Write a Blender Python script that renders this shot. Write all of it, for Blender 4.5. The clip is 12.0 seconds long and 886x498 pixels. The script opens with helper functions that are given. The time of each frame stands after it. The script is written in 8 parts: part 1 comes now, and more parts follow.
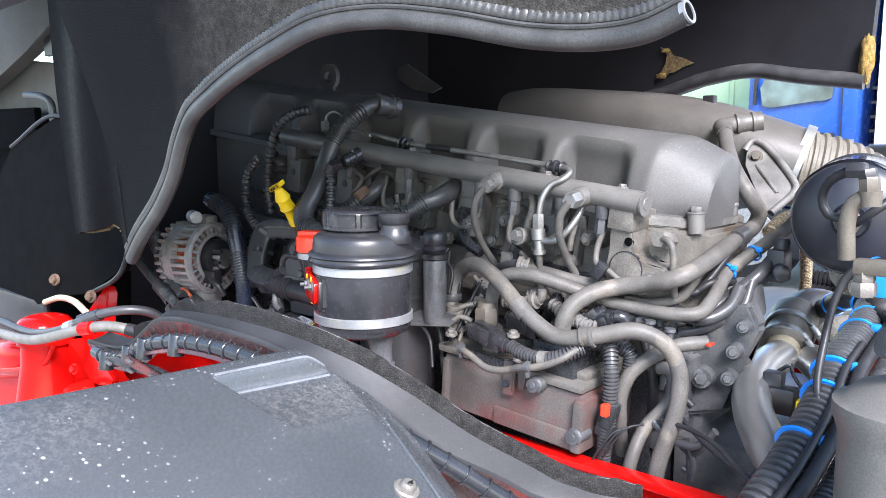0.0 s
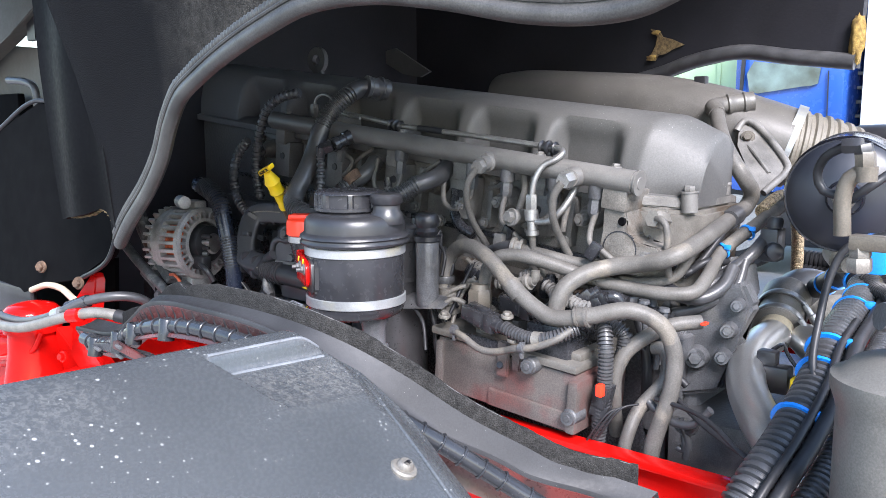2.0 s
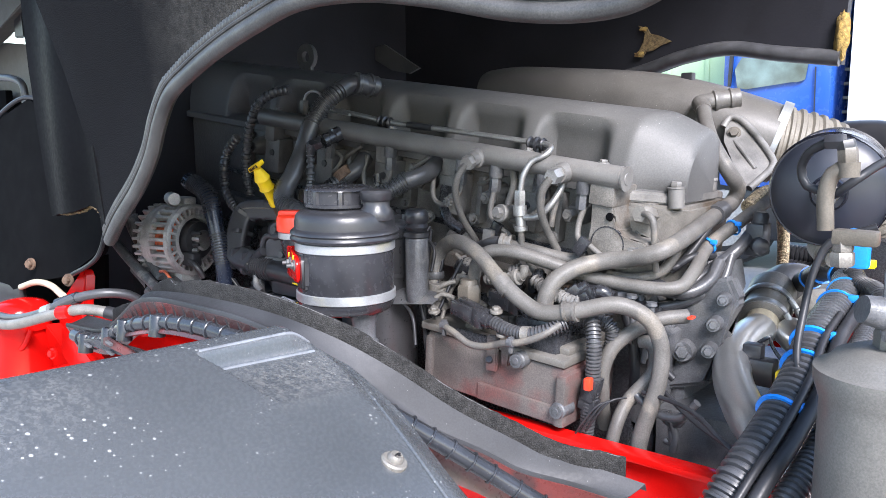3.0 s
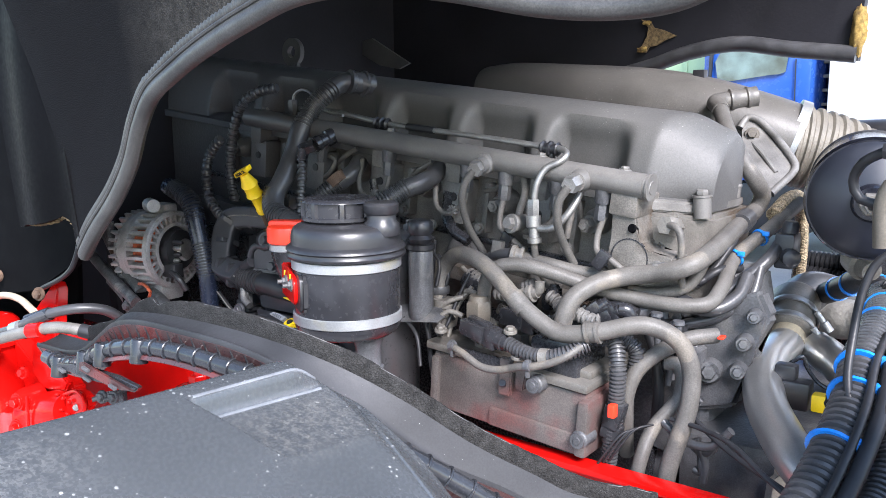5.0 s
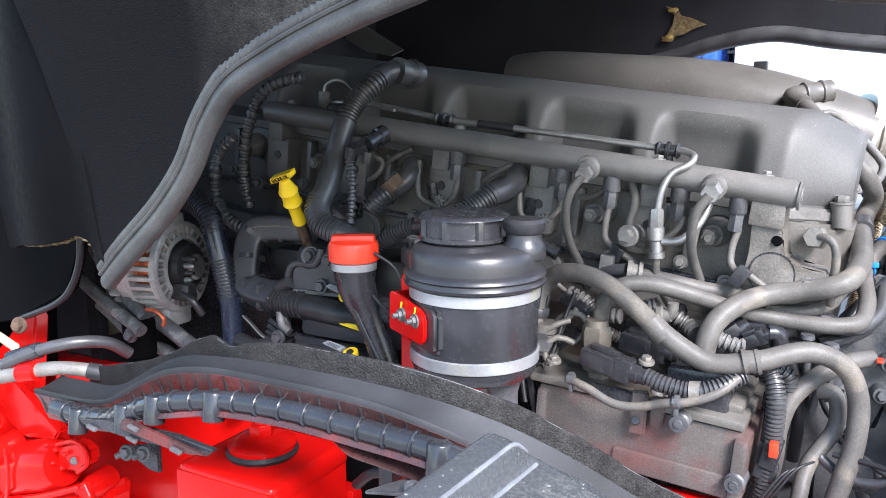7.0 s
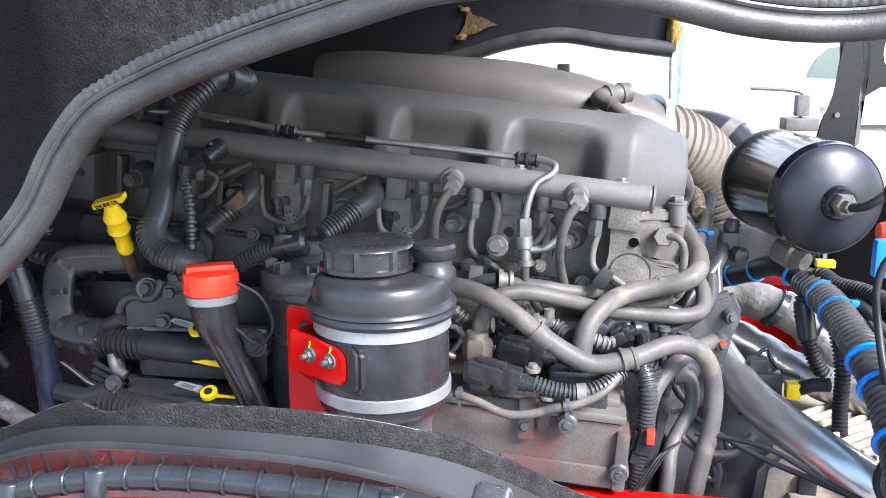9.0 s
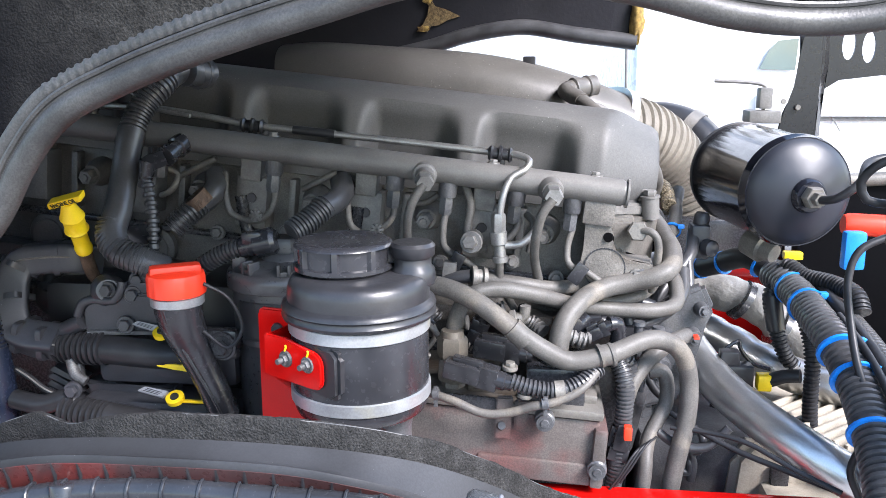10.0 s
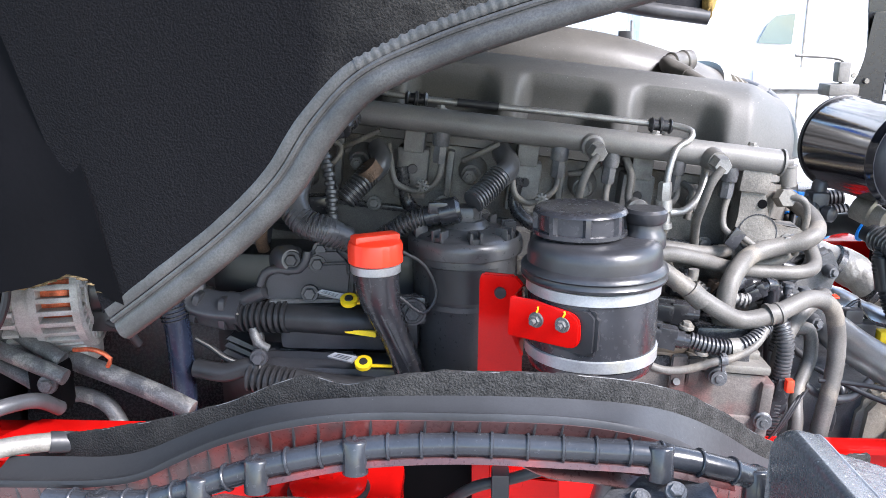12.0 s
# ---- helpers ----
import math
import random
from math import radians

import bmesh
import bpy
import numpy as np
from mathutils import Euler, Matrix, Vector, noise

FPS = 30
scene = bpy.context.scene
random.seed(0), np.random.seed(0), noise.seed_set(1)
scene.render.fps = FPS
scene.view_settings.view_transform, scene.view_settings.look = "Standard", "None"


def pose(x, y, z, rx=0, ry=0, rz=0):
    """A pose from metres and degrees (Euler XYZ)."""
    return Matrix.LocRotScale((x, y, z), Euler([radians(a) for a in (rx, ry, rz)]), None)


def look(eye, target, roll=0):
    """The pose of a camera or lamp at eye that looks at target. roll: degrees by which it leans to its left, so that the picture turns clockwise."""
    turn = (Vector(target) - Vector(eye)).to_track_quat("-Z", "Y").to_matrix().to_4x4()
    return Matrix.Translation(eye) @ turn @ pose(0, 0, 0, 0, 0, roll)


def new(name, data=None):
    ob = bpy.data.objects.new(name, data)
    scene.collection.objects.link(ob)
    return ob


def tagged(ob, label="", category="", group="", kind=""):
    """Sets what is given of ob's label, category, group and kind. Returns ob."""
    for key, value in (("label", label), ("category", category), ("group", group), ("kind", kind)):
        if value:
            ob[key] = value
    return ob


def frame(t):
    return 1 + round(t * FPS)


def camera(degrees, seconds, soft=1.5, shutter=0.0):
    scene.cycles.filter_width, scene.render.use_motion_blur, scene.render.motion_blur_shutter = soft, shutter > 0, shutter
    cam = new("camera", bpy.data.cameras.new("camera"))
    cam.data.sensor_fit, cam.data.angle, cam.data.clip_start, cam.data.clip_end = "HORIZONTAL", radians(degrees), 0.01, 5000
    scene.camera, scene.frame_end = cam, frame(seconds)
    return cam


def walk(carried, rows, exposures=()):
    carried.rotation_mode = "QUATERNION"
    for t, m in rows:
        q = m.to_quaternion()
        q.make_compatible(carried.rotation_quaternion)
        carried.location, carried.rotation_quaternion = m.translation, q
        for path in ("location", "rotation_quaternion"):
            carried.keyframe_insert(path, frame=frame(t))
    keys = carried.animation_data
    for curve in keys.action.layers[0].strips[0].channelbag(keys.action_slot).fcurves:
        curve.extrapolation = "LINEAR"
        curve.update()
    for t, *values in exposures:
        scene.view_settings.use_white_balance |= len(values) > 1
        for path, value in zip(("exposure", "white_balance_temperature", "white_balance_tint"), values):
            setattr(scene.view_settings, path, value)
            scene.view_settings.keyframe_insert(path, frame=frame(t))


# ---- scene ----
cam = camera(56.7, 12.0, soft=0.45)
METRES, EYE, TILT, LEAN, TURN = 1.15, 1.80, -8.0, 0.0, 40.9
ROWS = [
    (0.0, 0.0, 0.0, 0.0, 0.0, 0.0, -0.0),
    (0.5, -0.001, -0.0086, -0.0007, 0.06, -0.21, 0.06),
    (1.0, -0.0032, -0.0048, -0.0063, 0.01, -0.46, 0.19),
    (1.5, -0.0072, 0.0074, -0.0109, -0.52, -0.61, 0.38),
    (2.0, -0.0067, 0.0087, -0.0102, -0.86, -0.76, 0.43),
    (2.5, -0.0154, -0.0004, -0.0102, -1.22, -0.86, 0.54),
    (3.0, -0.0061, 0.0007, -0.0108, -1.56, -1.03, 0.6),
    (5.0, -0.0442, 0.0898, 0.0168, -3.3, -1.64, 0.94),
    (5.5, -0.0992, 0.1552, 0.0335, -5.52, -1.94, 1.12),
    (6.0, -0.1769, 0.1907, 0.04, -7.56, -2.12, 1.3),
    (6.5, -0.2314, 0.2289, 0.0451, -8.89, -2.33, 1.42),
    (8.5, -0.3989, 0.3699, 0.0992, -25.41, -4.7, 3.86),
    (9.0, -0.4228, 0.3624, 0.1055, -30.62, -5.25, 4.46),
    (9.5, -0.4213, 0.38, 0.1074, -32.75, -5.66, 4.89),
    (10.0, -0.4313, 0.3911, 0.1111, -33.94, -6.08, 4.8),
    (10.5, -0.4631, 0.392, 0.1081, -34.58, -6.22, 4.75),
    (11.0, -0.525, 0.386, 0.109, -34.6, -6.28, 4.72),
    (11.5, -0.5917, 0.3975, 0.111, -34.98, -6.39, 4.69),
    (12.0, -0.67, 0.5131, 0.1323, -37.91, -8.28, 4.96),
]
walk(cam, [(t, pose(0, 0, EYE, TILT, LEAN, TURN) @ pose(METRES * x, METRES * y, METRES * z, 90 + pitch, roll, yaw)) for t, x, y, z, yaw, pitch, roll in ROWS], exposures=[(0.0, 1.81), (1.0, 1.80), (1.5, 1.71), (2.5, 1.76), (5.0, 1.73), (6.5, 1.83), (8.5, 1.91), (9.0, 1.93), (9.5, 1.84), (10.5, 1.84), (12.0, 2.11)])

# ---- light ----
scene.view_settings.exposure = 1.80
world = bpy.data.worlds.new("world")
scene.world = world
world.use_nodes = True
SUN_UP, SUN_TURN = 40.0, 125.0
wn = world.node_tree
sky = wn.nodes.new("ShaderNodeTexSky")
sky.sky_type, sky.sun_disc = "NISHITA", False
sky.sun_elevation, sky.sun_rotation = radians(SUN_UP), radians(SUN_TURN)
sky.air_density, sky.dust_density, sky.ozone_density = 1.1, 0.9, 1.7
wn.nodes["Background"].inputs["Strength"].default_value = 0.165
wn.links.new(sky.outputs[0], wn.nodes["Background"].inputs["Color"])
sun = new("sun", bpy.data.lights.new("sun", "SUN"))
sun.data.energy, sun.data.angle, sun.data.color = 3.3, radians(22), (0.975, 0.94, 1.0)
sun_from = Vector((math.sin(radians(SUN_TURN)) * math.cos(radians(SUN_UP)), math.cos(radians(SUN_TURN)) * math.cos(radians(SUN_UP)), math.sin(radians(SUN_UP))))
sun.matrix_world = look(sun_from * 20, (0, 0, 0))


# ---- materials ----
def mat(name, color, rough=0.6, metal=0.0, var=0.25, scale=25.0, bump=0.15, dust=0.0, dust_color=(0.27, 0.258, 0.24), spec=0.5, fleck=0.0, fleck_scale=150.0, fleck_color=(0.6, 0.6, 0.58), fine=8.0, coat=0.0, stretch=None, depth=0.004, second=None, second_at=0.55, rvar=0.06, grit=0.14, front=None, zones=()):
    m = bpy.data.materials.new(name)
    m.use_nodes = True
    nt = m.node_tree
    n, l = nt.nodes, nt.links
    b = n["Principled BSDF"]
    b.inputs["Metallic"].default_value = metal
    b.inputs["Specular IOR Level"].default_value = spec
    b.inputs["Coat Weight"].default_value = coat
    b.inputs["Coat Roughness"].default_value = 0.12
    tc = n.new("ShaderNodeTexCoord")
    vec = tc.outputs["Object"]
    if stretch:
        mp = n.new("ShaderNodeMapping")
        mp.inputs["Scale"].default_value = stretch
        l.new(vec, mp.inputs["Vector"])
        vec = mp.outputs[0]

    def noise_at(sc, detail=4.0):
        q = n.new("ShaderNodeTexNoise")
        q.inputs["Scale"].default_value, q.inputs["Detail"].default_value = sc, detail
        l.new(vec, q.inputs["Vector"])
        return q.outputs["Fac"]

    def ramp(src, lo, hi, a=0.0, c=1.0):
        q = n.new("ShaderNodeMapRange")
        q.inputs["From Min"].default_value, q.inputs["From Max"].default_value = lo, hi
        q.inputs["To Min"].default_value, q.inputs["To Max"].default_value = a, c
        l.new(src, q.inputs["Value"])
        return q.outputs["Result"]

    def mixc(fac, a, c):
        q = n.new("ShaderNodeMix")
        q.data_type = "RGBA"
        for sock, val in ((q.inputs["Factor"], fac), (q.inputs[6], a), (q.inputs[7], c)):
            if isinstance(val, (int, float)):
                sock.default_value = val
            elif isinstance(val, tuple):
                sock.default_value = (*val, 1)
            else:
                l.new(val, sock)
        return q.outputs[2]

    def math_node(op, a, c):
        q = n.new("ShaderNodeMath")
        q.operation = op
        for sock, val in ((q.inputs[0], a), (q.inputs[1], c)):
            if isinstance(val, (int, float)):
                sock.default_value = val
            else:
                l.new(val, sock)
        return q.outputs[0]

    big, small = noise_at(scale), noise_at(scale * fine, 3.0)
    dark = tuple(v * (1 - var) for v in color)
    light = tuple(min(1, v * (1 + var)) for v in color)
    col = mixc(ramp(big, 0.3, 0.7), dark, light)
    if second:
        col = mixc(ramp(noise_at(scale * 0.6, 6.0), second_at, second_at + 0.1), col, second)
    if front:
        # thinner road dust and blacker parts towards the front, with cab shade painted in
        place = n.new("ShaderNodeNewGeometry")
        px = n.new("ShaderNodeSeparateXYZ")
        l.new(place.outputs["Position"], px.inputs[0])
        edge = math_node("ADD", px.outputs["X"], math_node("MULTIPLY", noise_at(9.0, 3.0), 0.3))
        wash = ramp(edge, front[1] + 0.15, front[2] + 0.15)
        col = mixc(wash, front[0], col)
    if grit:
        gr = n.new("ShaderNodeTexNoise")
        gr.inputs["Scale"].default_value, gr.inputs["Detail"].default_value, gr.inputs["Roughness"].default_value = 480.0, 4.0, 0.65
        l.new(tc.outputs["Object"], gr.inputs["Vector"])
        fine_grit = ramp(gr.outputs["Fac"], 0.36, 0.66, 1 - grit, 1 + grit)
        vm = n.new("ShaderNodeVectorMath")
        vm.operation = "SCALE"
        l.new(col, vm.inputs[0])
        l.new(fine_grit, vm.inputs["Scale"])
        col = vm.outputs[0]
    for x0, x1, y0, y1, soft, amount, tint in zones:
        # dried dirt lying in one stretch of the plan, ragged at its edges
        spot_at = n.new("ShaderNodeNewGeometry")
        xyz = n.new("ShaderNodeSeparateXYZ")
        l.new(spot_at.outputs["Position"], xyz.inputs[0])
        inside = math_node("MULTIPLY", math_node("MULTIPLY", ramp(xyz.outputs["X"], x0, x0 + soft), ramp(xyz.outputs["X"], x1, x1 - soft)), math_node("MULTIPLY", ramp(xyz.outputs["Y"], y0, y0 + soft), ramp(xyz.outputs["Y"], y1, y1 - soft)))
        clump = math_node("MULTIPLY", ramp(noise_at(150.0, 6.0), 0.42, 0.66), ramp(noise_at(600.0, 3.0), 0.35, 0.60))
        col = mixc(math_node("MULTIPLY", math_node("MULTIPLY", inside, clump), amount), col, tint)
    rgh = ramp(small, 0.3, 0.7, max(0.03, rough - rvar), min(1, rough + rvar))
    if dust:
        geo = n.new("ShaderNodeNewGeometry")
        sep = n.new("ShaderNodeSeparateXYZ")
        l.new(geo.outputs["Normal"], sep.inputs[0])
        up = ramp(sep.outputs["Z"], -0.5, 1.0, 0.25, 1.0)
        msk = math_node("MULTIPLY", math_node("MULTIPLY", up, ramp(noise_at(scale * 0.35, 5.0), 0.3, 0.7)), dust)
        msk = math_node("ADD", msk, math_node("MULTIPLY", ramp(small, 0.55, 0.75), dust * 0.12))
        col = mixc(msk, col, dust_color)
        rgh = math_node("MAXIMUM", rgh, math_node("MULTIPLY", msk, 0.95))
    if fleck:
        v = n.new("ShaderNodeTexVoronoi")
        v.inputs["Scale"].default_value = fleck_scale
        l.new(vec, v.inputs["Vector"])
        cell = n.new("ShaderNodeSeparateXYZ")
        l.new(v.outputs["Color"], cell.inputs[0])
        spot = math_node("LESS_THAN", v.outputs["Distance"], math_node("MULTIPLY", ramp(cell.outputs["X"], 0.55, 1.0), ramp(noise_at(11.0, 4.0), 0.36, 0.75, 0.0, fleck)))
        shown = math_node("MULTIPLY", spot, 0.8)
        if front:
            shown = math_node("MULTIPLY", shown, wash)
        col = mixc(shown, col, fleck_color)
    l.new(col, b.inputs["Base Color"])
    l.new(rgh, b.inputs["Roughness"])
    if bump:
        bp = n.new("ShaderNodeBump")
        bp.inputs["Strength"].default_value, bp.inputs["Distance"].default_value = bump, depth
        l.new(small, bp.inputs["Height"])
        l.new(bp.outputs[0], b.inputs["Normal"])
    return m


# front= on engine parts mixes in the dimmer light of their forward end
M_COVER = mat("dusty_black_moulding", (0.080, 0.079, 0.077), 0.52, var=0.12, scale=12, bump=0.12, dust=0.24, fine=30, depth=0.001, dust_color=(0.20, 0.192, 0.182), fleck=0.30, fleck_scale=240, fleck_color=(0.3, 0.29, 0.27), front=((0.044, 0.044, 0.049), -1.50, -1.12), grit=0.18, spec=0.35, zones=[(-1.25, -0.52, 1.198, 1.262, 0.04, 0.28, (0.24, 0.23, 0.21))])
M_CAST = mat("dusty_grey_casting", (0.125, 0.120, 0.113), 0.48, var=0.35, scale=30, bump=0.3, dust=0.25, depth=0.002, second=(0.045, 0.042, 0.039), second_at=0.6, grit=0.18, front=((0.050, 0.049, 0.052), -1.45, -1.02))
M_CASTD = mat("oily_dark_casting", (0.022, 0.0228, 0.0265), 0.27, var=0.3, scale=30, bump=0.14, dust=0.05, depth=0.001, second=(0.028, 0.028, 0.029), second_at=0.62, grit=0.25, fleck=0.12, fleck_scale=170, fleck_color=(0.22, 0.22, 0.21))
M_BLOCK = mat("grimy_cast_aluminium", (0.135, 0.125, 0.110), 0.5, metal=0.3, var=0.3, scale=20, bump=0.4, dust=0.28, depth=0.002, second=(0.085, 0.062, 0.042), grit=0.2)
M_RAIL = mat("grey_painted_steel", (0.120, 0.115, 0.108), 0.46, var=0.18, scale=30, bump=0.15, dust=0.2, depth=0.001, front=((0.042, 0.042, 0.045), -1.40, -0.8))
M_PIPE = mat("grey_coated_pipe", (0.092, 0.087, 0.080), 0.5, var=0.25, scale=35, bump=0.22, dust=0.20, depth=0.001, dust_color=(0.21, 0.19, 0.165), spec=0.32, second=(0.150, 0.134, 0.112), second_at=0.56, grit=0.22)
M_STEEL = mat("bright_steel_line", (0.29, 0.285, 0.275), 0.42, metal=0.7, var=0.2, scale=40, bump=0.1, depth=0.001)
M_CHROME = mat("satin_stainless_pipe", (0.66, 0.655, 0.64), 0.33, metal=0.9, var=0.10, scale=9, bump=0.0, rvar=0.04, grit=0.06)
M_RUBBER = mat("black_rubber", (0.017, 0.0175, 0.020), 0.42, var=0.25, scale=40, bump=0.08, dust=0.05, depth=0.0008, grit=0.08, spec=0.3)
M_RUBBER_D = mat("dusty_rubber", (0.045, 0.0455, 0.049), 0.34, var=0.3, scale=40, bump=0.12, dust=0.09, depth=0.001, grit=0.12)
M_SEAL = mat("worn_grey_rubber_seal", (0.034, 0.0335, 0.032), 0.42, var=0.45, scale=22, bump=0.3, dust=0.09, dust_color=(0.19, 0.18, 0.165), fine=14, depth=0.001, grit=0.35)
M_PLASTIC = mat("black_plastic", (0.0165, 0.0168, 0.0195), 0.34, var=0.3, scale=30, bump=0.08, depth=0.0008, dust=0.05, grit=0.08)
M_PLAST_S = mat("satin_black_plastic", (0.022, 0.0225, 0.026), 0.24, var=0.3, scale=18, bump=0.1, depth=0.0008, dust=0.04, grit=0.08)
M_BLUEPIPE = mat("dark_blue_black_hose", (0.012, 0.017, 0.032), 0.26, var=0.15, scale=25, bump=0.03, depth=0.0006, rvar=0.03, grit=0.05)
M_RED = mat("glossy_red_paint", (0.52, 0.005, 0.004), 0.14, var=0.10, scale=16, bump=0.12, spec=0.2, depth=0.002, fine=3, fleck=0.2, fleck_scale=110, fleck_color=(0.3, 0.05, 0.04), grit=0.04)
M_REDDUST = mat("red_stained_dusty_aluminium", (0.105, 0.092, 0.086), 0.40, metal=0.2, var=0.35, scale=14, bump=0.35, dust=0.22, depth=0.002, second=(0.125, 0.050, 0.046), second_at=0.50, dust_color=(0.22, 0.19, 0.17), grit=0.28)
M_REDCAP = mat("orange_red_plastic", (0.90, 0.045, 0.016), 0.38, var=0.05, scale=20, bump=0.05, depth=0.001, grit=0.03)
M_YELLOW = mat("yellow_plastic", (0.88, 0.60, 0.01), 0.40, var=0.08, scale=25, bump=0.05, depth=0.001, dust=0.04, grit=0.04)
M_BAND = mat("brushed_zinc_band", (0.36, 0.37, 0.38), 0.34, metal=0.6, var=0.12, scale=30, bump=0.10, depth=0.0006, dust=0.15, dust_color=(0.42, 0.40, 0.33), second=(0.44, 0.42, 0.33), second_at=0.58, grit=0.1)
M_ALU = mat("pitted_aluminium", (0.34, 0.335, 0.325), 0.5, metal=0.35, var=0.25, scale=40, bump=0.4, depth=0.001, dust=0.12, dust_color=(0.16, 0.15, 0.135))
M_COPPER = mat("copper_winding", (0.55, 0.13, 0.06), 0.4, metal=0.7, var=0.3, scale=120, bump=0.3, depth=0.001)
M_FENDER = mat("weathered_grey_plastic", (0.051, 0.056, 0.0605), 0.27, var=0.10, scale=5, bump=0.05, depth=0.0008, dust=0.10, dust_color=(0.21, 0.215, 0.215), fleck=0.5, fleck_scale=190, fleck_color=(0.34, 0.345, 0.34), fine=60, grit=0.03, zones=[(-0.700, -0.590, 0.465, 0.615, 0.03, 0.65, (0.20, 0.195, 0.18)), (-0.74, -0.62, 0.18, 0.36, 0.05, 0.35, (0.26, 0.258, 0.245)), (-0.66, -0.60, 0.10, 0.30, 0.05, 0.35, (0.2, 0.2, 0.2))], spec=0.85)
# front= tints the lip darker at its less lit forward end
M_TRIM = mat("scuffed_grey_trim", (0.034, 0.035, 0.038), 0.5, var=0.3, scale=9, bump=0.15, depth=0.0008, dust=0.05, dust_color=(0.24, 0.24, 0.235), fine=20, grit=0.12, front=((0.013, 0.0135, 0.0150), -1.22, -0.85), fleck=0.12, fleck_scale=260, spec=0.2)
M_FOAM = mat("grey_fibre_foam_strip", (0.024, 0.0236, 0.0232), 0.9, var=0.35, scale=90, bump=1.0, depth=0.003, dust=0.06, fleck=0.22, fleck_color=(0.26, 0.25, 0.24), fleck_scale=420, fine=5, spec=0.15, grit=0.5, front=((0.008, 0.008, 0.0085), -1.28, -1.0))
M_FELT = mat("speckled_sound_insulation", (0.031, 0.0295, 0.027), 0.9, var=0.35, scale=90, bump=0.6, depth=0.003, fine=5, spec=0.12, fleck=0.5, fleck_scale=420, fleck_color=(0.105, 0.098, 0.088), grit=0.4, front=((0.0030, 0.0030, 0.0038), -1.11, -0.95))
M_CABBLK = mat("matt_black_sheet", (0.0024, 0.0024, 0.0031), 0.55, spec=0.05, var=0.4, scale=4, bump=0.12, depth=0.002, dust=0.0, fine=30, grit=0.15)
M_TUNNEL = mat("dusty_black_lining", (0.013, 0.013, 0.0165), 0.5, spec=0.2, var=0.35, scale=5, bump=0.2, depth=0.002, dust=0.03, fine=30)
# black plastic; the red reflected from the chassis is mixed into its colour
M_SKIRT = mat("red_bounce_black_plastic", (0.050, 0.020, 0.019), 0.30, var=0.25, scale=20, bump=0.15, depth=0.001, dust=0.05, second=(0.115, 0.022, 0.019), second_at=0.5)
M_OLDALU = mat("oxidised_aluminium_tube", (0.065, 0.067, 0.071), 0.55, metal=0.2, var=0.4, scale=60, bump=0.5, depth=0.001, dust=0.2, second=(0.17, 0.167, 0.16), second_at=0.56, grit=0.4)
M_TUBE = mat("slate_grey_plastic_tube", (0.018, 0.020, 0.0245), 0.22, var=0.3, scale=22, bump=0.1, depth=0.001, dust=0.05)
M_PALE_EDGE = mat("pale_edge", (0.16, 0.17, 0.185), 0.4, var=0.2, scale=30, bump=0.1, depth=0.001)
M_BLACKSTEEL = mat("black_painted_steel", (0.007, 0.0073, 0.0095), 0.3, var=0.3, scale=12, bump=0.1, depth=0.001, dust=0.05)
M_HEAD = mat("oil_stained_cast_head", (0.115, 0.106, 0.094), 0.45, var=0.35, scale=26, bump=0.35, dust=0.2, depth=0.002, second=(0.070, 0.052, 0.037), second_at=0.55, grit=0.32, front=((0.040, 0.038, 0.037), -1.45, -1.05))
M_LINER = mat("black_arch_liner", (0.0030, 0.0030, 0.0035), 0.8, spec=0.04, var=0.2, scale=3, bump=0.0)
M_FILTER = mat("dark_grey_filter_plastic", (0.040, 0.0405, 0.0435), 0.32, var=0.3, scale=18, bump=0.14, depth=0.001, dust=0.12, grit=0.15)
M_ARM = mat("tan_weathered_casting", (0.085, 0.072, 0.055), 0.45, var=0.25, scale=24, bump=0.25, depth=0.001, dust=0.2, grit=0.2)
M_TEAR = mat("torn_yellow_foam", (0.38, 0.25, 0.07), 0.9, var=0.5, scale=90, bump=1.0, depth=0.006, second=(0.16, 0.09, 0.03))
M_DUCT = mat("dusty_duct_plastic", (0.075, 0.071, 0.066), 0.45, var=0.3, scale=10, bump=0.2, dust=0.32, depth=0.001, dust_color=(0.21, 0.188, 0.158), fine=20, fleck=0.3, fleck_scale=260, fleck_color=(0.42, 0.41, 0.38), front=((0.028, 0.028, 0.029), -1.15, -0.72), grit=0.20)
M_FOIL = mat("crumpled_heat_shield_foil", (0.34, 0.325, 0.295), 0.42, metal=0.35, var=0.25, scale=14, bump=0.5, depth=0.008, fine=4, dust=0.25, second=(0.30, 0.27, 0.22), second_at=0.62)
M_TANK = mat("gloss_black_tank_paint", (0.008, 0.009, 0.014), 0.10, var=0.2, scale=8, bump=0.02, depth=0.001, coat=0.15, dust=0.02, rvar=0.02, grit=0.03)
M_DOME = mat("dust_filmed_black_paint", (0.011, 0.013, 0.020), 0.42, var=0.2, scale=8, bump=0.03, depth=0.001, dust=0.10, dust_color=(0.10, 0.105, 0.12), rvar=0.05, grit=0.05)
M_BLUETIE = mat("blue_plastic_tie", (0.01, 0.22, 0.75), 0.4, var=0.1, scale=40, bump=0.05, depth=0.0006)
M_BRAID = mat("woven_braid", (0.27, 0.215, 0.14), 0.45, metal=0.5, var=0.5, scale=120, bump=1.0, depth=0.002, fine=3, grit=0.6)
M_RUST = mat("rusty_steel", (0.105, 0.066, 0.044), 0.8, metal=0.2, var=0.5, scale=60, bump=0.6, depth=0.002)
M_WHITE = mat("white_vehicle_paint", (0.85, 0.85, 0.86), 0.3, var=0.03, scale=2, bump=0.02, coat=0.4)
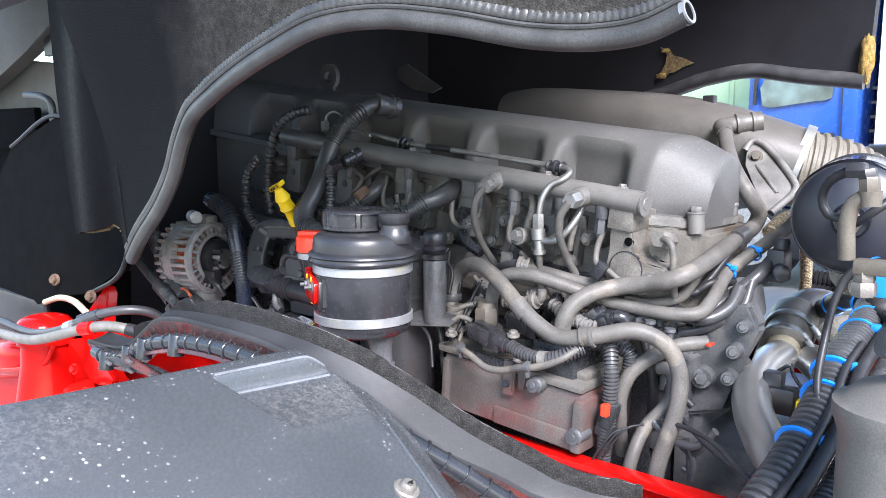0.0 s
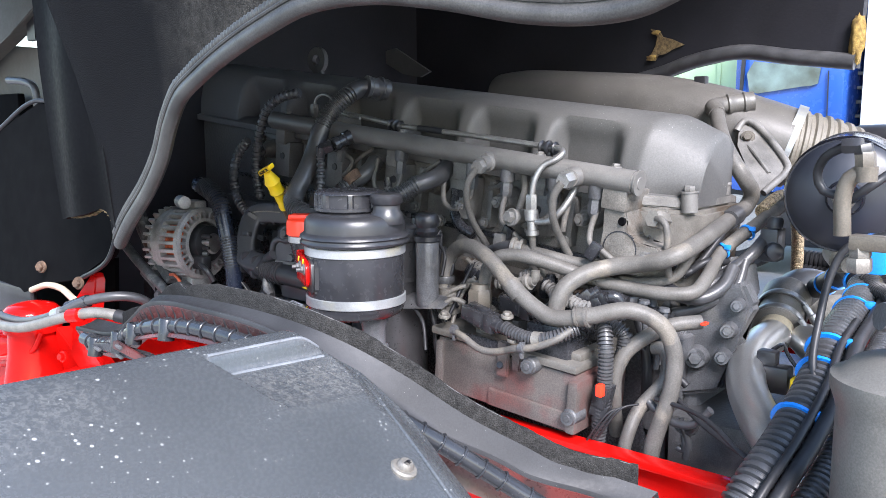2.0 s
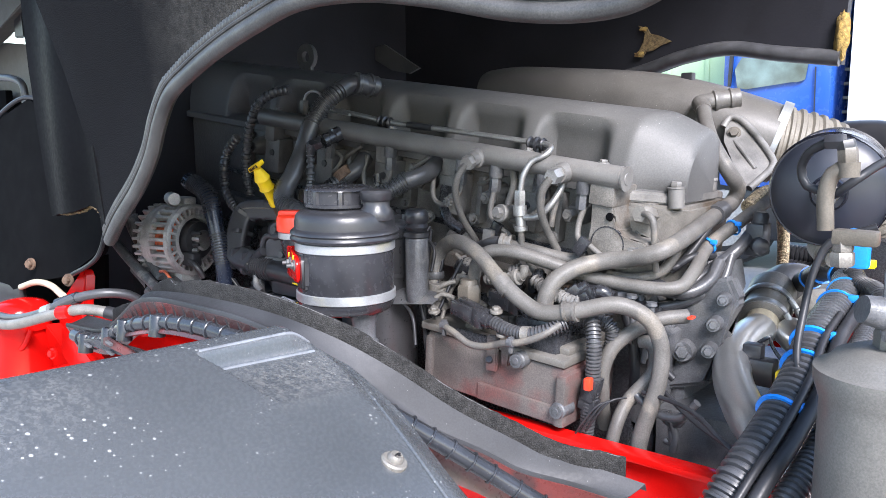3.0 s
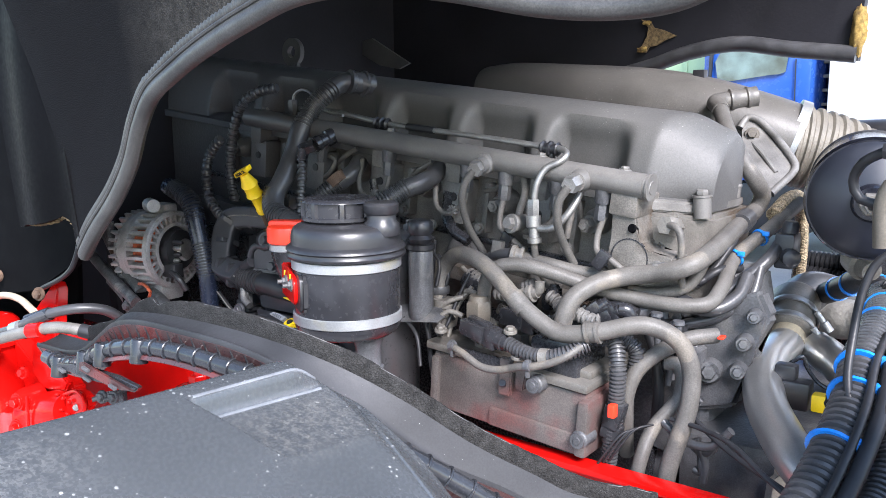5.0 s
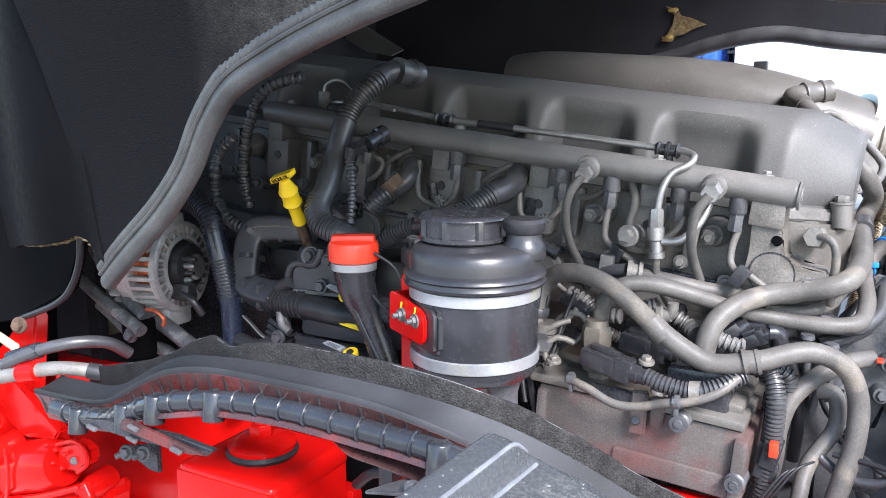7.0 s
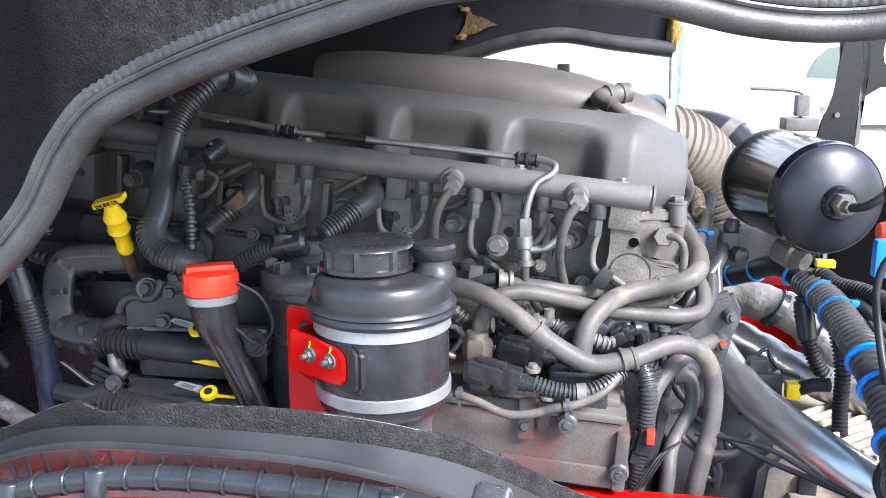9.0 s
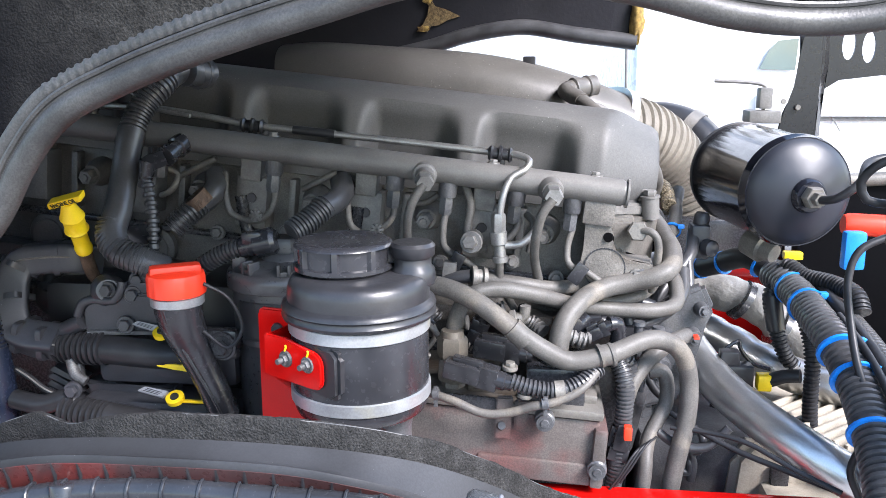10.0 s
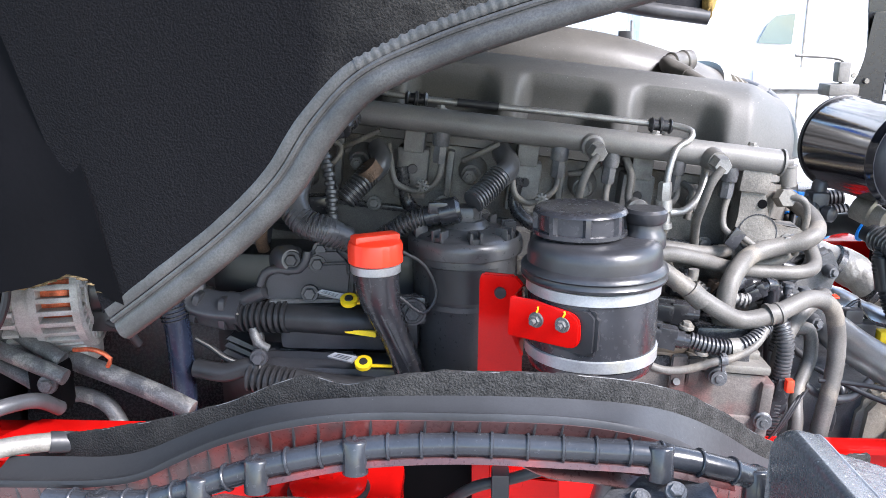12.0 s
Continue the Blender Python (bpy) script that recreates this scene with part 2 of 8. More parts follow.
M_BLUE = mat("blue_vehicle_paint", (0.022, 0.095, 0.40), 0.25, var=0.08, scale=2, bump=0.02, coat=0.6)
M_GLASS = mat("tinted_window_glass", (0.08, 0.12, 0.12), 0.06, var=0.3, scale=2, bump=0.0, spec=0.9)
M_PALE = mat("pale_grey_fitting", (0.185, 0.172, 0.152), 0.45, metal=0.3, var=0.3, scale=30, bump=0.3, depth=0.001, dust=0.3, grit=0.2)
M_CONCRETE = mat("pale_yard_concrete", (0.30, 0.295, 0.285), 0.9, var=0.2, scale=1.2, bump=0.4, depth=0.01, fine=40)
M_OLIVE = mat("dull_olive_sheet", (0.05, 0.052, 0.032), 0.7, var=0.2, scale=12, bump=0.1)
M_CAN = mat("dusty_grey_metal", (0.125, 0.120, 0.108), 0.5, metal=0.3, var=0.2, scale=10, bump=0.2, dust=0.3, depth=0.001, grit=0.18)
M_CREAM = mat("cream_plastic", (0.42, 0.37, 0.27), 0.5, var=0.15, scale=30, bump=0.1)
M_TEARD = mat("frayed_brown_fibre", (0.16, 0.11, 0.05), 0.95, var=0.5, scale=120, bump=1.0, depth=0.004)
M_DUSTALU = mat("dust_caked_aluminium", (0.30, 0.27, 0.22), 0.8, var=0.3, scale=14, bump=0.6, depth=0.004, dust=0.5, dust_color=(0.42, 0.37, 0.29), fine=4)
M_SILL = mat("dusty_beige_sill", (0.085, 0.08, 0.068), 0.6, var=0.2, scale=8, bump=0.1, dust=0.1)
M_GREEN = mat("pale_green_paint", (0.35, 0.50, 0.30), 0.4, var=0.1, scale=3, bump=0.02)
M_WINDOW = mat("reflecting_window_glass", (0.10, 0.15, 0.15), 0.08, var=0.7, scale=4, bump=0.0, spec=0.8)
M_SPIRAL = mat("dusty_beige_spiral_hose", (0.105, 0.094, 0.076), 0.6, var=0.35, scale=18, bump=0.4, dust=0.5, depth=0.003, dust_color=(0.25, 0.222, 0.178), grit=0.2)
M_CASTL = mat("grey_grimy_casting", (0.062, 0.064, 0.069), 0.38, var=0.45, scale=30, bump=0.35, dust=0.14, depth=0.002, second=(0.10, 0.098, 0.094), second_at=0.58, grit=0.25)
M_MODULE = mat("dark_blue_grey_plastic", (0.032, 0.0335, 0.0395), 0.38, var=0.3, scale=16, bump=0.10, depth=0.001, dust=0.06, fleck=0.15, fleck_scale=200, fleck_color=(0.25, 0.25, 0.25), grit=0.12)
M_LABEL = mat("grey_white_label", (0.24, 0.245, 0.26), 0.5, var=0.05, scale=40, bump=0.02)


# ---- mesh helpers ----
def part(name, bm, material, parent=None, label="", smooth=True, kind=""):
    me = bpy.data.meshes.new(name)
    base = Vector((0, 0, 0))
    if parent is not None:
        root = parent.parent or parent
        base = root.location.copy()
    for v in bm.verts:
        v.co -= base
    bmesh.ops.recalc_face_normals(bm, faces=bm.faces)
    for f in bm.faces:
        f.smooth = smooth
    if smooth:
        for e in bm.edges:
            if len(e.link_faces) == 2 and e.calc_face_angle(0) > 0.75:
                e.smooth = False
    bm.to_mesh(me)
    bm.free()
    me.materials.append(material)
    ob = new(name, me)
    if parent is not None:
        ob.parent = parent
    if label:
        ob["label"] = label
    if kind:
        ob["kind"] = kind
    return ob


def thing(name, base, label, category, group="", kind=""):
    ob = new(name)
    ob.location = base
    ob.empty_display_size = 0.05
    return tagged(ob, label, category, group, kind)


def join(*bms):
    out = bms[0]
    for b in bms[1:]:
        me = bpy.data.meshes.new("tmp")
        b.to_mesh(me)
        out.from_mesh(me)
        bpy.data.meshes.remove(me)
        b.free()
    return out


def glide(points, step):
    """Points along a smooth curve through the given ones."""
    p = [Vector(q) for q in points]
    if len(p) == 2:
        k = max(1, int((p[1] - p[0]).length / step))
        return [p[0].lerp(p[1], i / k) for i in range(k + 1)]
    p = [p[0] * 2 - p[1]] + p + [p[-1] * 2 - p[-2]]
    out = []
    for i in range(1, len(p) - 2):
        a, b, c, d = p[i - 1:i + 3]
        t1 = max((b - a).length, 1e-5) ** 0.5
        t2 = max((c - b).length, 1e-5) ** 0.5
        t3 = max((d - c).length, 1e-5) ** 0.5
        m1 = (c - b) + t2 * ((b - a) / t1 - (c - a) / (t1 + t2))
        m2 = (c - b) + t2 * ((d - c) / t3 - (d - b) / (t2 + t3))
        k = max(2, int((c - b).length / step))
        for j in range(k):
            t = j / k
            out.append((2 * t**3 - 3 * t**2 + 1) * b + (t**3 - 2 * t**2 + t) * m1 + (3 * t**2 - 2 * t**3) * c + (t**3 - t**2) * m2)
    out.append(p[-2])
    return out


def frames_along(line):
    tang = [(line[min(i + 1, len(line) - 1)] - line[max(i - 1, 0)]).normalized() for i in range(len(line))]
    up = Vector((0, 0, 1))
    if abs(tang[0].dot(up)) > 0.9:
        up = Vector((0, 1, 0))
    side = tang[0].cross(up).normalized()
    out = []
    for t in tang:
        side = (side - t * side.dot(t)).normalized()
        out.append((t, side, side.cross(t)))
    return out


def sweep(points, section, step=0.008, scale=None, closed=True, caps=True):
    """A section (list of side, up pairs) carried along a smooth curve."""
    line = glide(points, step)
    fr = frames_along(line)
    bm = bmesh.new()
    rings, length = [], 0.0
    for i, (c, (t, s, u)) in enumerate(zip(line, fr)):
        if i:
            length += (c - line[i - 1]).length
        k = scale(length) if scale else 1.0
        rings.append([bm.verts.new(c + s * (a * k) + u * (b * k)) for a, b in section])
    n = len(section)
    for a, b in zip(rings, rings[1:]):
        for j in range(n if closed else n - 1):
            bm.faces.new((a[j], a[(j + 1) % n], b[(j + 1) % n], b[j]))
    if caps and closed:
        bm.faces.new(rings[0])
        bm.faces.new(rings[-1])
    return bm


def circle(r, n=14):
    return [(r * math.cos(2 * math.pi * i / n), r * math.sin(2 * math.pi * i / n)) for i in range(n)]


def tube(points, r, n=14, step=0.008, rib=None, span=None):
    """A hose or pipe; rib = (pitch, depth) makes it corrugated, within span = (start, end) metres along it."""
    scale = None
    if rib:
        step = rib[0] / 6
        depth = rib[1] / r

        def scale(s):
            if span and not span[0] < s < span[1]:
                return 1.0
            w = (s / rib[0]) % 1.0
            return 1.0 - depth * (0.0 if 0.28 < w < 0.85 else 1.0)
    return sweep(points, circle(r, n), step, scale)


def to_axis(a, b):
    d = Vector(b) - Vector(a)
    return Matrix.Translation(a) @ d.to_track_quat("Z", "Y").to_matrix().to_4x4(), d.length


def lathe(a, b, profile, n=24):
    """Profile of (along 0..1 or metres past 1 not allowed, radius) turned about the axis from a to b."""
    m, h = to_axis(a, b)
    bm = bmesh.new()
    rings = []
    for z, r in profile:
        rings.append([bm.verts.new(m @ Vector((r * math.cos(2 * math.pi * i / n), r * math.sin(2 * math.pi * i / n), z * h))) for i in range(n)])
    for p, q in zip(rings, rings[1:]):
        for j in range(n):
            bm.faces.new((p[j], p[(j + 1) % n], q[(j + 1) % n], q[j]))
    bm.faces.new(rings[0])
    bm.faces.new(rings[-1])
    return bm


def hoop(a, b, profile, n=32):
    """An open ring: a closed profile of (along 0..1, radius) turned about the axis from a to b."""
    m, h = to_axis(a, b)
    bm = bmesh.new()
    rings = []
    for z, r in profile:
        rings.append([bm.verts.new(m @ Vector((r * math.cos(2 * math.pi * i / n), r * math.sin(2 * math.pi * i / n), z * h))) for i in range(n)])
    for p, q in zip(rings, rings[1:] + rings[:1]):
        for j in range(n):
            bm.faces.new((p[j], p[(j + 1) % n], q[(j + 1) % n], q[j]))
    return bm


def hexa(a, b, r, chamfer=0.15):
    return lathe(a, b, [(0, r * 0.9), (chamfer, r), (1 - chamfer, r), (1, r * 0.88)], 6)


def bolt(at, out, r=0.009, washer=True):
    """A hex bolt head at a place, looking out along a direction."""
    at, out = Vector(at), Vector(out).normalized()
    b = hexa(at, at + out * r * 1.1, r)
    if washer:
        b = join(b, lathe(at - out * 0.002, at + out * 0.0025, [(0, r * 1.5), (0.7, r * 1.5), (1, r * 1.4)], 16))
    return b


def block(lo, hi, bevel=0.004, turn=None, seg=2):
    bm = bmesh.new()
    lo, hi = Vector(lo), Vector(hi)
    bmesh.ops.create_cube(bm, size=1, matrix=Matrix.Translation((lo + hi) / 2) @ Matrix.Diagonal((*(hi - lo), 1)))
    if bevel:
        bmesh.ops.bevel(bm, geom=bm.edges[:], offset=bevel, segments=seg, profile=0.6, affect="EDGES")
    if turn is not None:
        bmesh.ops.transform(bm, matrix=turn, verts=bm.verts[:])
    return bm


def slab(outline, offset, bevel=0.0):
    """A flat outline of world points, thickened along offset."""
    bm = bmesh.new()
    a = [bm.verts.new(Vector(p)) for p in outline]
    b = [bm.verts.new(Vector(p) + Vector(offset)) for p in outline]
    n = len(a)
    bm.faces.new(a)
    bm.faces.new(b[::-1])
    for i in range(n):
        bm.faces.new((a[i], b[i], b[(i + 1) % n], a[(i + 1) % n]))
    if bevel:
        bmesh.ops.bevel(bm, geom=bm.edges[:], offset=bevel, segments=2, affect="EDGES")
    return bm


def skin(rows, thick):
    """A sheet through rows of points, thickened along its normals."""
    bm = bmesh.new()
    vs = [[bm.verts.new(Vector(p)) for p in r] for r in rows]
    for a, b in zip(vs, vs[1:]):
        for j in range(len(a) - 1):
            bm.faces.new((a[j], a[j + 1], b[j + 1], b[j]))
    bmesh.ops.recalc_face_normals(bm, faces=bm.faces)
    bmesh.ops.solidify(bm, geom=bm.faces[:], thickness=thick)
    return bm


def smooth01(a, b, x):
    t = min(1, max(0, (x - a) / (b - a)))
    return t * t * (3 - 2 * t)


# the engine leans down towards the rear: along, depth, above its fuel rail
SLOPE = radians(6.6)
CS, SN = math.cos(SLOPE), math.sin(SLOPE)


def E(u, v, w):
    return Vector((-0.8 + u * CS + w * SN, v, 1.725 - u * SN + w * CS))


ENGINE_TURN = Matrix.Translation((-0.8, 0, 1.725)) @ Matrix.Rotation(SLOPE, 4, "Y") @ Matrix.Translation((0, 0, 0))


def eblock(lo, hi, bevel=0.004):
    return block(lo, hi, bevel, ENGINE_TURN)


# ---- ground and distance ----
bm = bmesh.new()
bmesh.ops.create_grid(bm, x_segments=40, y_segments=40, size=200, matrix=Matrix.Translation((0, 0, 0.3)))
tagged(part("ground", bm, M_CONCRETE), "grey asphalt of the truck yard", "ground", kind="structure")


# ---- chassis ----
chassis = thing("chassis_rail", (-0.6, 1.03, 1.0), "glossy red painted truck chassis rail", "chassis rail", "chassis rails")
part("web", block((-2.4, 0.998, 1.05), (2.2, 1.008, 1.331), 0.002), M_RED, chassis)
part("top_flange", block((-2.4, 0.976, 1.322), (2.2, 1.009, 1.332), 0.003), M_RED, chassis)
part("bottom_flange", block((-2.4, 0.976, 1.045), (2.2, 1.009, 1.054), 0.003), M_RED, chassis)

far_rail = thing("chassis_rail", (-0.6, 1.75, 1.0), "glossy red far chassis rail beyond the gearbox", "chassis rail", "chassis rails")
part("web", block((-2.4, 1.755, 1.05), (2.2, 1.765, 1.34), 0.002), M_RED, far_rail)
part("top_flange", block((-2.4, 1.69, 1.331), (2.2, 1.765, 1.341), 0.003), M_RED, far_rail)
part("raised_bracket", slab([(-0.400, 1.60, 1.335), (-0.395, 1.60, 1.430), (-0.370, 1.60, 1.462), (-0.20, 1.60, 1.462), (0.05, 1.60, 1.452), (0.05, 1.60, 1.335)], (0, 0.012, 0), 0.003), M_RED, far_rail, "red bracket plate on the far rail")
part("bracket_flange", block((-0.372, 1.60, 1.458), (0.05, 1.690, 1.466), 0.002), M_RED, far_rail)

# ---- cab, tipped forward, seen from below ----
cab = thing("tipped_cab", (-1.2, 1.2, 1.5), "underside of a tipped truck cab, black sheet with torn insulation", "truck cab")
SEAL = [(-1.335, 0.715, 1.585), (-1.285, 0.705, 1.622), (-1.205, 0.70, 1.685), (-1.155, 0.695, 1.735), (-1.12, 0.69, 1.785), (-1.08, 0.685, 1.825), (-1.02, 0.68, 1.853), (-0.94, 0.67, 1.88), (-0.85, 0.662, 1.905), (-0.77, 0.665, 1.926), (-0.69, 0.685, 1.931), (-0.61, 0.71, 1.921), (-0.52, 0.745, 1.902), (-0.455, 0.765, 1.897), (-0.40, 0.77, 1.901), (-0.355, 0.77, 1.916)]
# rubber seal: round bulb, grooved neck and a flat flange that is ribbed along its upper run
def seal_strip(points, profile, step, ribs=None):
    """Profile of (outward in the sheet's plane, towards the open side) pairs carried along the seal."""
    run = glide(points, step)
    bm = bmesh.new()
    rings, length = [], 0.0
    for i, c in enumerate(run):
        d = (run[min(i + 1, len(run) - 1)] - run[max(i - 1, 0)]).normalized()
        length += (c - run[i - 1]).length if i else 0.0
        out = Vector((-d.z, 0, d.x)).normalized()
        near = d.cross(out).normalized()
        if near.y > 0:
            near = -near
        lift = 0.0009 if ribs and (length / ribs) % 1 < 0.55 else 0.0
        rings.append([bm.verts.new(c + out * p + near * (q + (lift if q > 0.002 else 0.0))) for p, q in profile])
    for g, h in zip(rings, rings[1:]):
        for j in range(len(profile)):
            k = (j + 1) % len(profile)
            bm.faces.new((g[j], g[k], h[k], h[j]))
    bm.faces.new(rings[0])
    bm.faces.new(rings[-1])
    return bm


BULB = [(-0.0125, 0.0), (-0.0115, 0.006), (-0.008, 0.0105), (-0.003, 0.0125), (0.003, 0.0115), (0.0075, 0.0090), (0.0090, 0.0072), (0.0098, 0.0072), (0.0106, 0.0088), (0.013, 0.0096), (0.0150, 0.0086), (0.0155, 0.0060), (0.0155, -0.004), (0.006, -0.009), (-0.006, -0.009)]
FLANGE = [(0.0150, -0.003), (0.0160, 0.0062), (0.0180, 0.0072), (0.0240, 0.0064), (0.0285, 0.0040), (0.0300, 0.0), (0.0300, -0.003)]
part("seal_bulb", seal_strip(SEAL, BULB, 0.006), M_SEAL, cab, "worn grey rubber door seal bulb")
tip, tip_in = Vector(SEAL[-1]), (Vector(SEAL[-1]) - Vector(SEAL[-2])).normalized()
part("seal_mouth", hoop(tip - tip_in * 0.004, tip + tip_in * 0.002, [(0, 0.0088), (0, 0.0126), (1, 0.0122), (1, 0.0092)], 24), M_PALE_EDGE, cab, "pale cut end of the hollow seal")
part("seal_bore", lathe(tip + tip_in * 0.0001, tip + tip_in * 0.0006, [(0, 0.0092), (1, 0.0092)], 24), M_LINER, cab)
lip = []
for i, q in enumerate(SEAL):
    a, b = Vector(SEAL[max(i - 1, 0)]), Vector(SEAL[min(i + 1, len(SEAL) - 1)])
    d = (b - a).normalized()
    out = Vector((-d.z, 0, d.x))
    lip.append(Vector(q) + out * 0.026 + Vector((0, 0.0, 0)))
part("seal_lip", seal_strip(SEAL[:6] + [tuple(Vector(SEAL[5]).lerp(Vector(SEAL[6]), 0.25))], FLANGE, 0.008), M_SEAL, cab, "smooth grey rubber seal flange")
part("seal_lip", seal_strip(SEAL[5:], FLANGE, 0.0022, 0.0088), M_SEAL, cab, "ribbed grey rubber seal flange")
# near wall above the seal: insulation rising and leaning out, black sheet further forward
rows_a = []
for x, y, z in [tuple(q) for q in glide(lip, 0.03)]:
    rows_a.append([(x - 0.12 * k, y + 0.010 - 0.03 * k - 0.04 * k * k + 0.012 * math.sin(9 * x + 4 * k) * min(1, 5 * k), z - 0.004 + 0.55 * k) for k in (0, 0.08, 0.18, 0.3, 0.5, 0.75, 1.0)])
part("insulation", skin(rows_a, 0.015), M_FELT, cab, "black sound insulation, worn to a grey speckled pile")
# forward sheets, hanging lower
TORN = [(-1.325, 1.612), (-1.345, 1.620), (-1.365, 1.637), (-1.385, 1.642), (-1.42, 1.630), (-1.455, 1.624), (-1.50, 1.619), (-1.53, 1.612)]


def torn_z(x):
    for (a, za), (b, zb) in zip(TORN, TORN[1:]):
        if x >= b:
            return za + (zb - za) * (a - x) / (a - b)
    return TORN[-1][1]


rows = []
for i in range(42):
    x = -1.325 - 0.205 * i / 41
    zb = torn_z(x) + 0.0025 * noise.noise(Vector((x * 90, 0, 0)))
    rows.append([(x - 0.10 * k - 0.02 * math.sin(5 * k), 0.715 + 0.006 * math.sin(i * 0.2 + 3 * k) + 0.02 * i * k * 0.02, zb + 0.9 * k) for k in (0, 0.03, 0.06, 0.15, 0.3, 0.5, 0.75, 1.0)])
part("front_sheet", skin(rows, 0.012), M_CABBLK, cab, "matt black sheet with torn lower edge")
low = [[(-2.135, 0.800, 1.349)][0], [(-1.812, 0.800, 1.442)][0], [(-1.678, 0.800, 1.465)][0], [(-1.540, 0.800, 1.529)][0], [(-1.503, 0.800, 1.611)][0], [(-1.590, 0.820, 1.729)][0], [(-1.871, 0.840, 1.840)][0], [(-2.128, 0.840, 1.768)][0], [(-2.385, 0.840, 1.554)][0]]
part("arch_liner", slab(low, (0.0, 0.02, 0), 0.003), M_LINER, cab, "black moulded wheel arch liner")
part("liner_rim", tube(low[2:8], 0.005, 8, 0.01), M_RUBBER, cab)
for q in ((-1.655, 0.790, 1.464), (-1.820, 0.790, 1.480)):
    part("bolt", bolt(q, (0.3, -1, 0.1), 0.009), M_RUST, cab, "rusty flange bolt")
# ceiling of the engine tunnel, far wall with its arch, front wall
ceil = []
for i in range(14):
    x = -2.6 + i * 0.1755
    ceil.append([(x + 0.05 * k, 0.70 + 1.5 * k, 2.02 + 0.42 * math.sin(math.pi * k) ** 0.6 + 0.03 * i * 0.3) for k in (0, 0.04, 0.1, 0.2, 0.35, 0.5, 0.65, 0.8, 0.9, 0.96, 1.0)])
part("tunnel_roof", skin(ceil, 0.02), M_TUNNEL, cab, "black engine tunnel lining")
ARCH = [(-1.422, 1.930, 1.835), (-1.127, 1.930, 1.847), (-0.922, 1.930, 1.892), (-0.846, 1.920, 1.913), (-0.761, 1.910, 1.927), (-0.709, 1.910, 1.929), (-0.605, 1.900, 1.912), (-0.535, 1.900, 1.903), (-0.476, 1.900, 1.895)]
arch_top = [(x + 0.03, y, 2.5) for x, y, z in ARCH[::-1]]
part("far_wall", slab([(-2.6, 1.96, 1.86)] + ARCH + arch_top[:1] + [(-2.6, 1.96, 2.5)], (0, 0.03, 0), 0.0), M_TUNNEL, cab, "black far wall of the engine tunnel", smooth=False)
part("arch_rim", tube([(x, y - 0.01, z + 0.012) for x, y, z in ARCH[1:]], 0.017, 12), M_RUBBER_D, cab, "dusty rubber edge round the arch")
part("front_wall", slab([(-2.3, 1.12, 1.0), (-2.3, 2.1, 1.0), (-2.3, 2.1, 2.6), (-2.3, 1.12, 2.6)], (-0.03, 0, 0)), M_TUNNEL, cab)
# added sheet that darkens the gap and stops light from the front
part("front_blank", slab([(-1.74, 1.0, 1.0), (-1.74, 2.1, 1.0), (-1.74, 2.1, 2.2), (-1.74, 1.0, 2.2)], (-0.03, 0, 0)), M_TUNNEL, cab, "added dark sheet closing the front of the engine bay")
part("sill_beam", slab([(-2.711, 0.980, 2.290), (-1.982, 0.980, 2.197), (-2.056, 0.980, 2.126), (-2.345, 0.980, 2.019), (-2.525, 0.980, 1.963), (-2.798, 0.980, 1.881)], (-0.02, 0.05, 0), 0.004), M_SILL, cab, "dusty beige cab sill")
part("inner_panel", slab([(-2.983, 1.050, 1.960), (-2.535, 1.050, 2.014), (-2.291, 1.050, 1.991), (-2.313, 1.050, 1.842), (-3.006, 1.050, 1.850)], (-0.02, 0.03, 0), 0.004), M_SILL, cab, "dusty beige inner panel")
part("cross_bar", slab([(-2.495, 1.060, 2.057), (-2.292, 1.060, 2.043), (-2.295, 1.060, 2.025), (-2.516, 1.060, 2.042)], (-0.02, 0.02, 0)), M_SILL, cab)
part("hanger", slab([(-2.272, 1.000, 2.093), (-2.227, 1.000, 2.081), (-2.228, 1.000, 2.005), (-2.279, 1.000, 2.005)], (-0.01, 0.02, 0), 0.002), M_PLASTIC, cab)
part("front_grille", block((-3.039, 1.020, 1.757), Vector((-2.363, 1.000, 1.872)), 0.004), M_LINER, cab, "black ribbed housing")
part("stub_hose", tube([(-2.292, 0.950, 1.902), (-2.190, 0.950, 1.894), (-2.144, 0.950, 1.878), (-2.135, 0.950, 1.831)], 0.009, 12), M_RUBBER_D, cab, "grey hose stub")
part("olive_flap", slab([(-1.788, 1.020, 1.497), (-1.623, 1.020, 1.557), (-1.613, 1.020, 1.418), (-1.787, 1.020, 1.359)], (0, 0.01, 0)), M_OLIVE, cab, "dull olive flap behind the tubes")
part("white_hanger", slab([(-1.795, 1.800, 1.988), (-1.702, 1.800, 2.003), (-1.568, 1.800, 1.930), (-1.606, 1.800, 1.916), (-1.674, 1.800, 1.928)], (0, 0.01, 0)), M_CAST, cab, "grey tab under the tunnel roof")


def tear(at, size, seed):
    rnd = random.Random(seed)
    b = bmesh.new()
    bmesh.ops.create_icosphere(b, subdivisions=3, radius=1)
    for v in b.verts:
        k = 1 + 0.55 * noise.noise(v.co * 2.1 + Vector((seed * 7, 0, 0))) + 0.25 * noise.noise(v.co * 6 + Vector((0, seed, 0)))
        v.co = Vector((v.co.x * size[0] * k, v.co.y * size[1], v.co.z * size[2] * k)) + Vector(at)
    return b


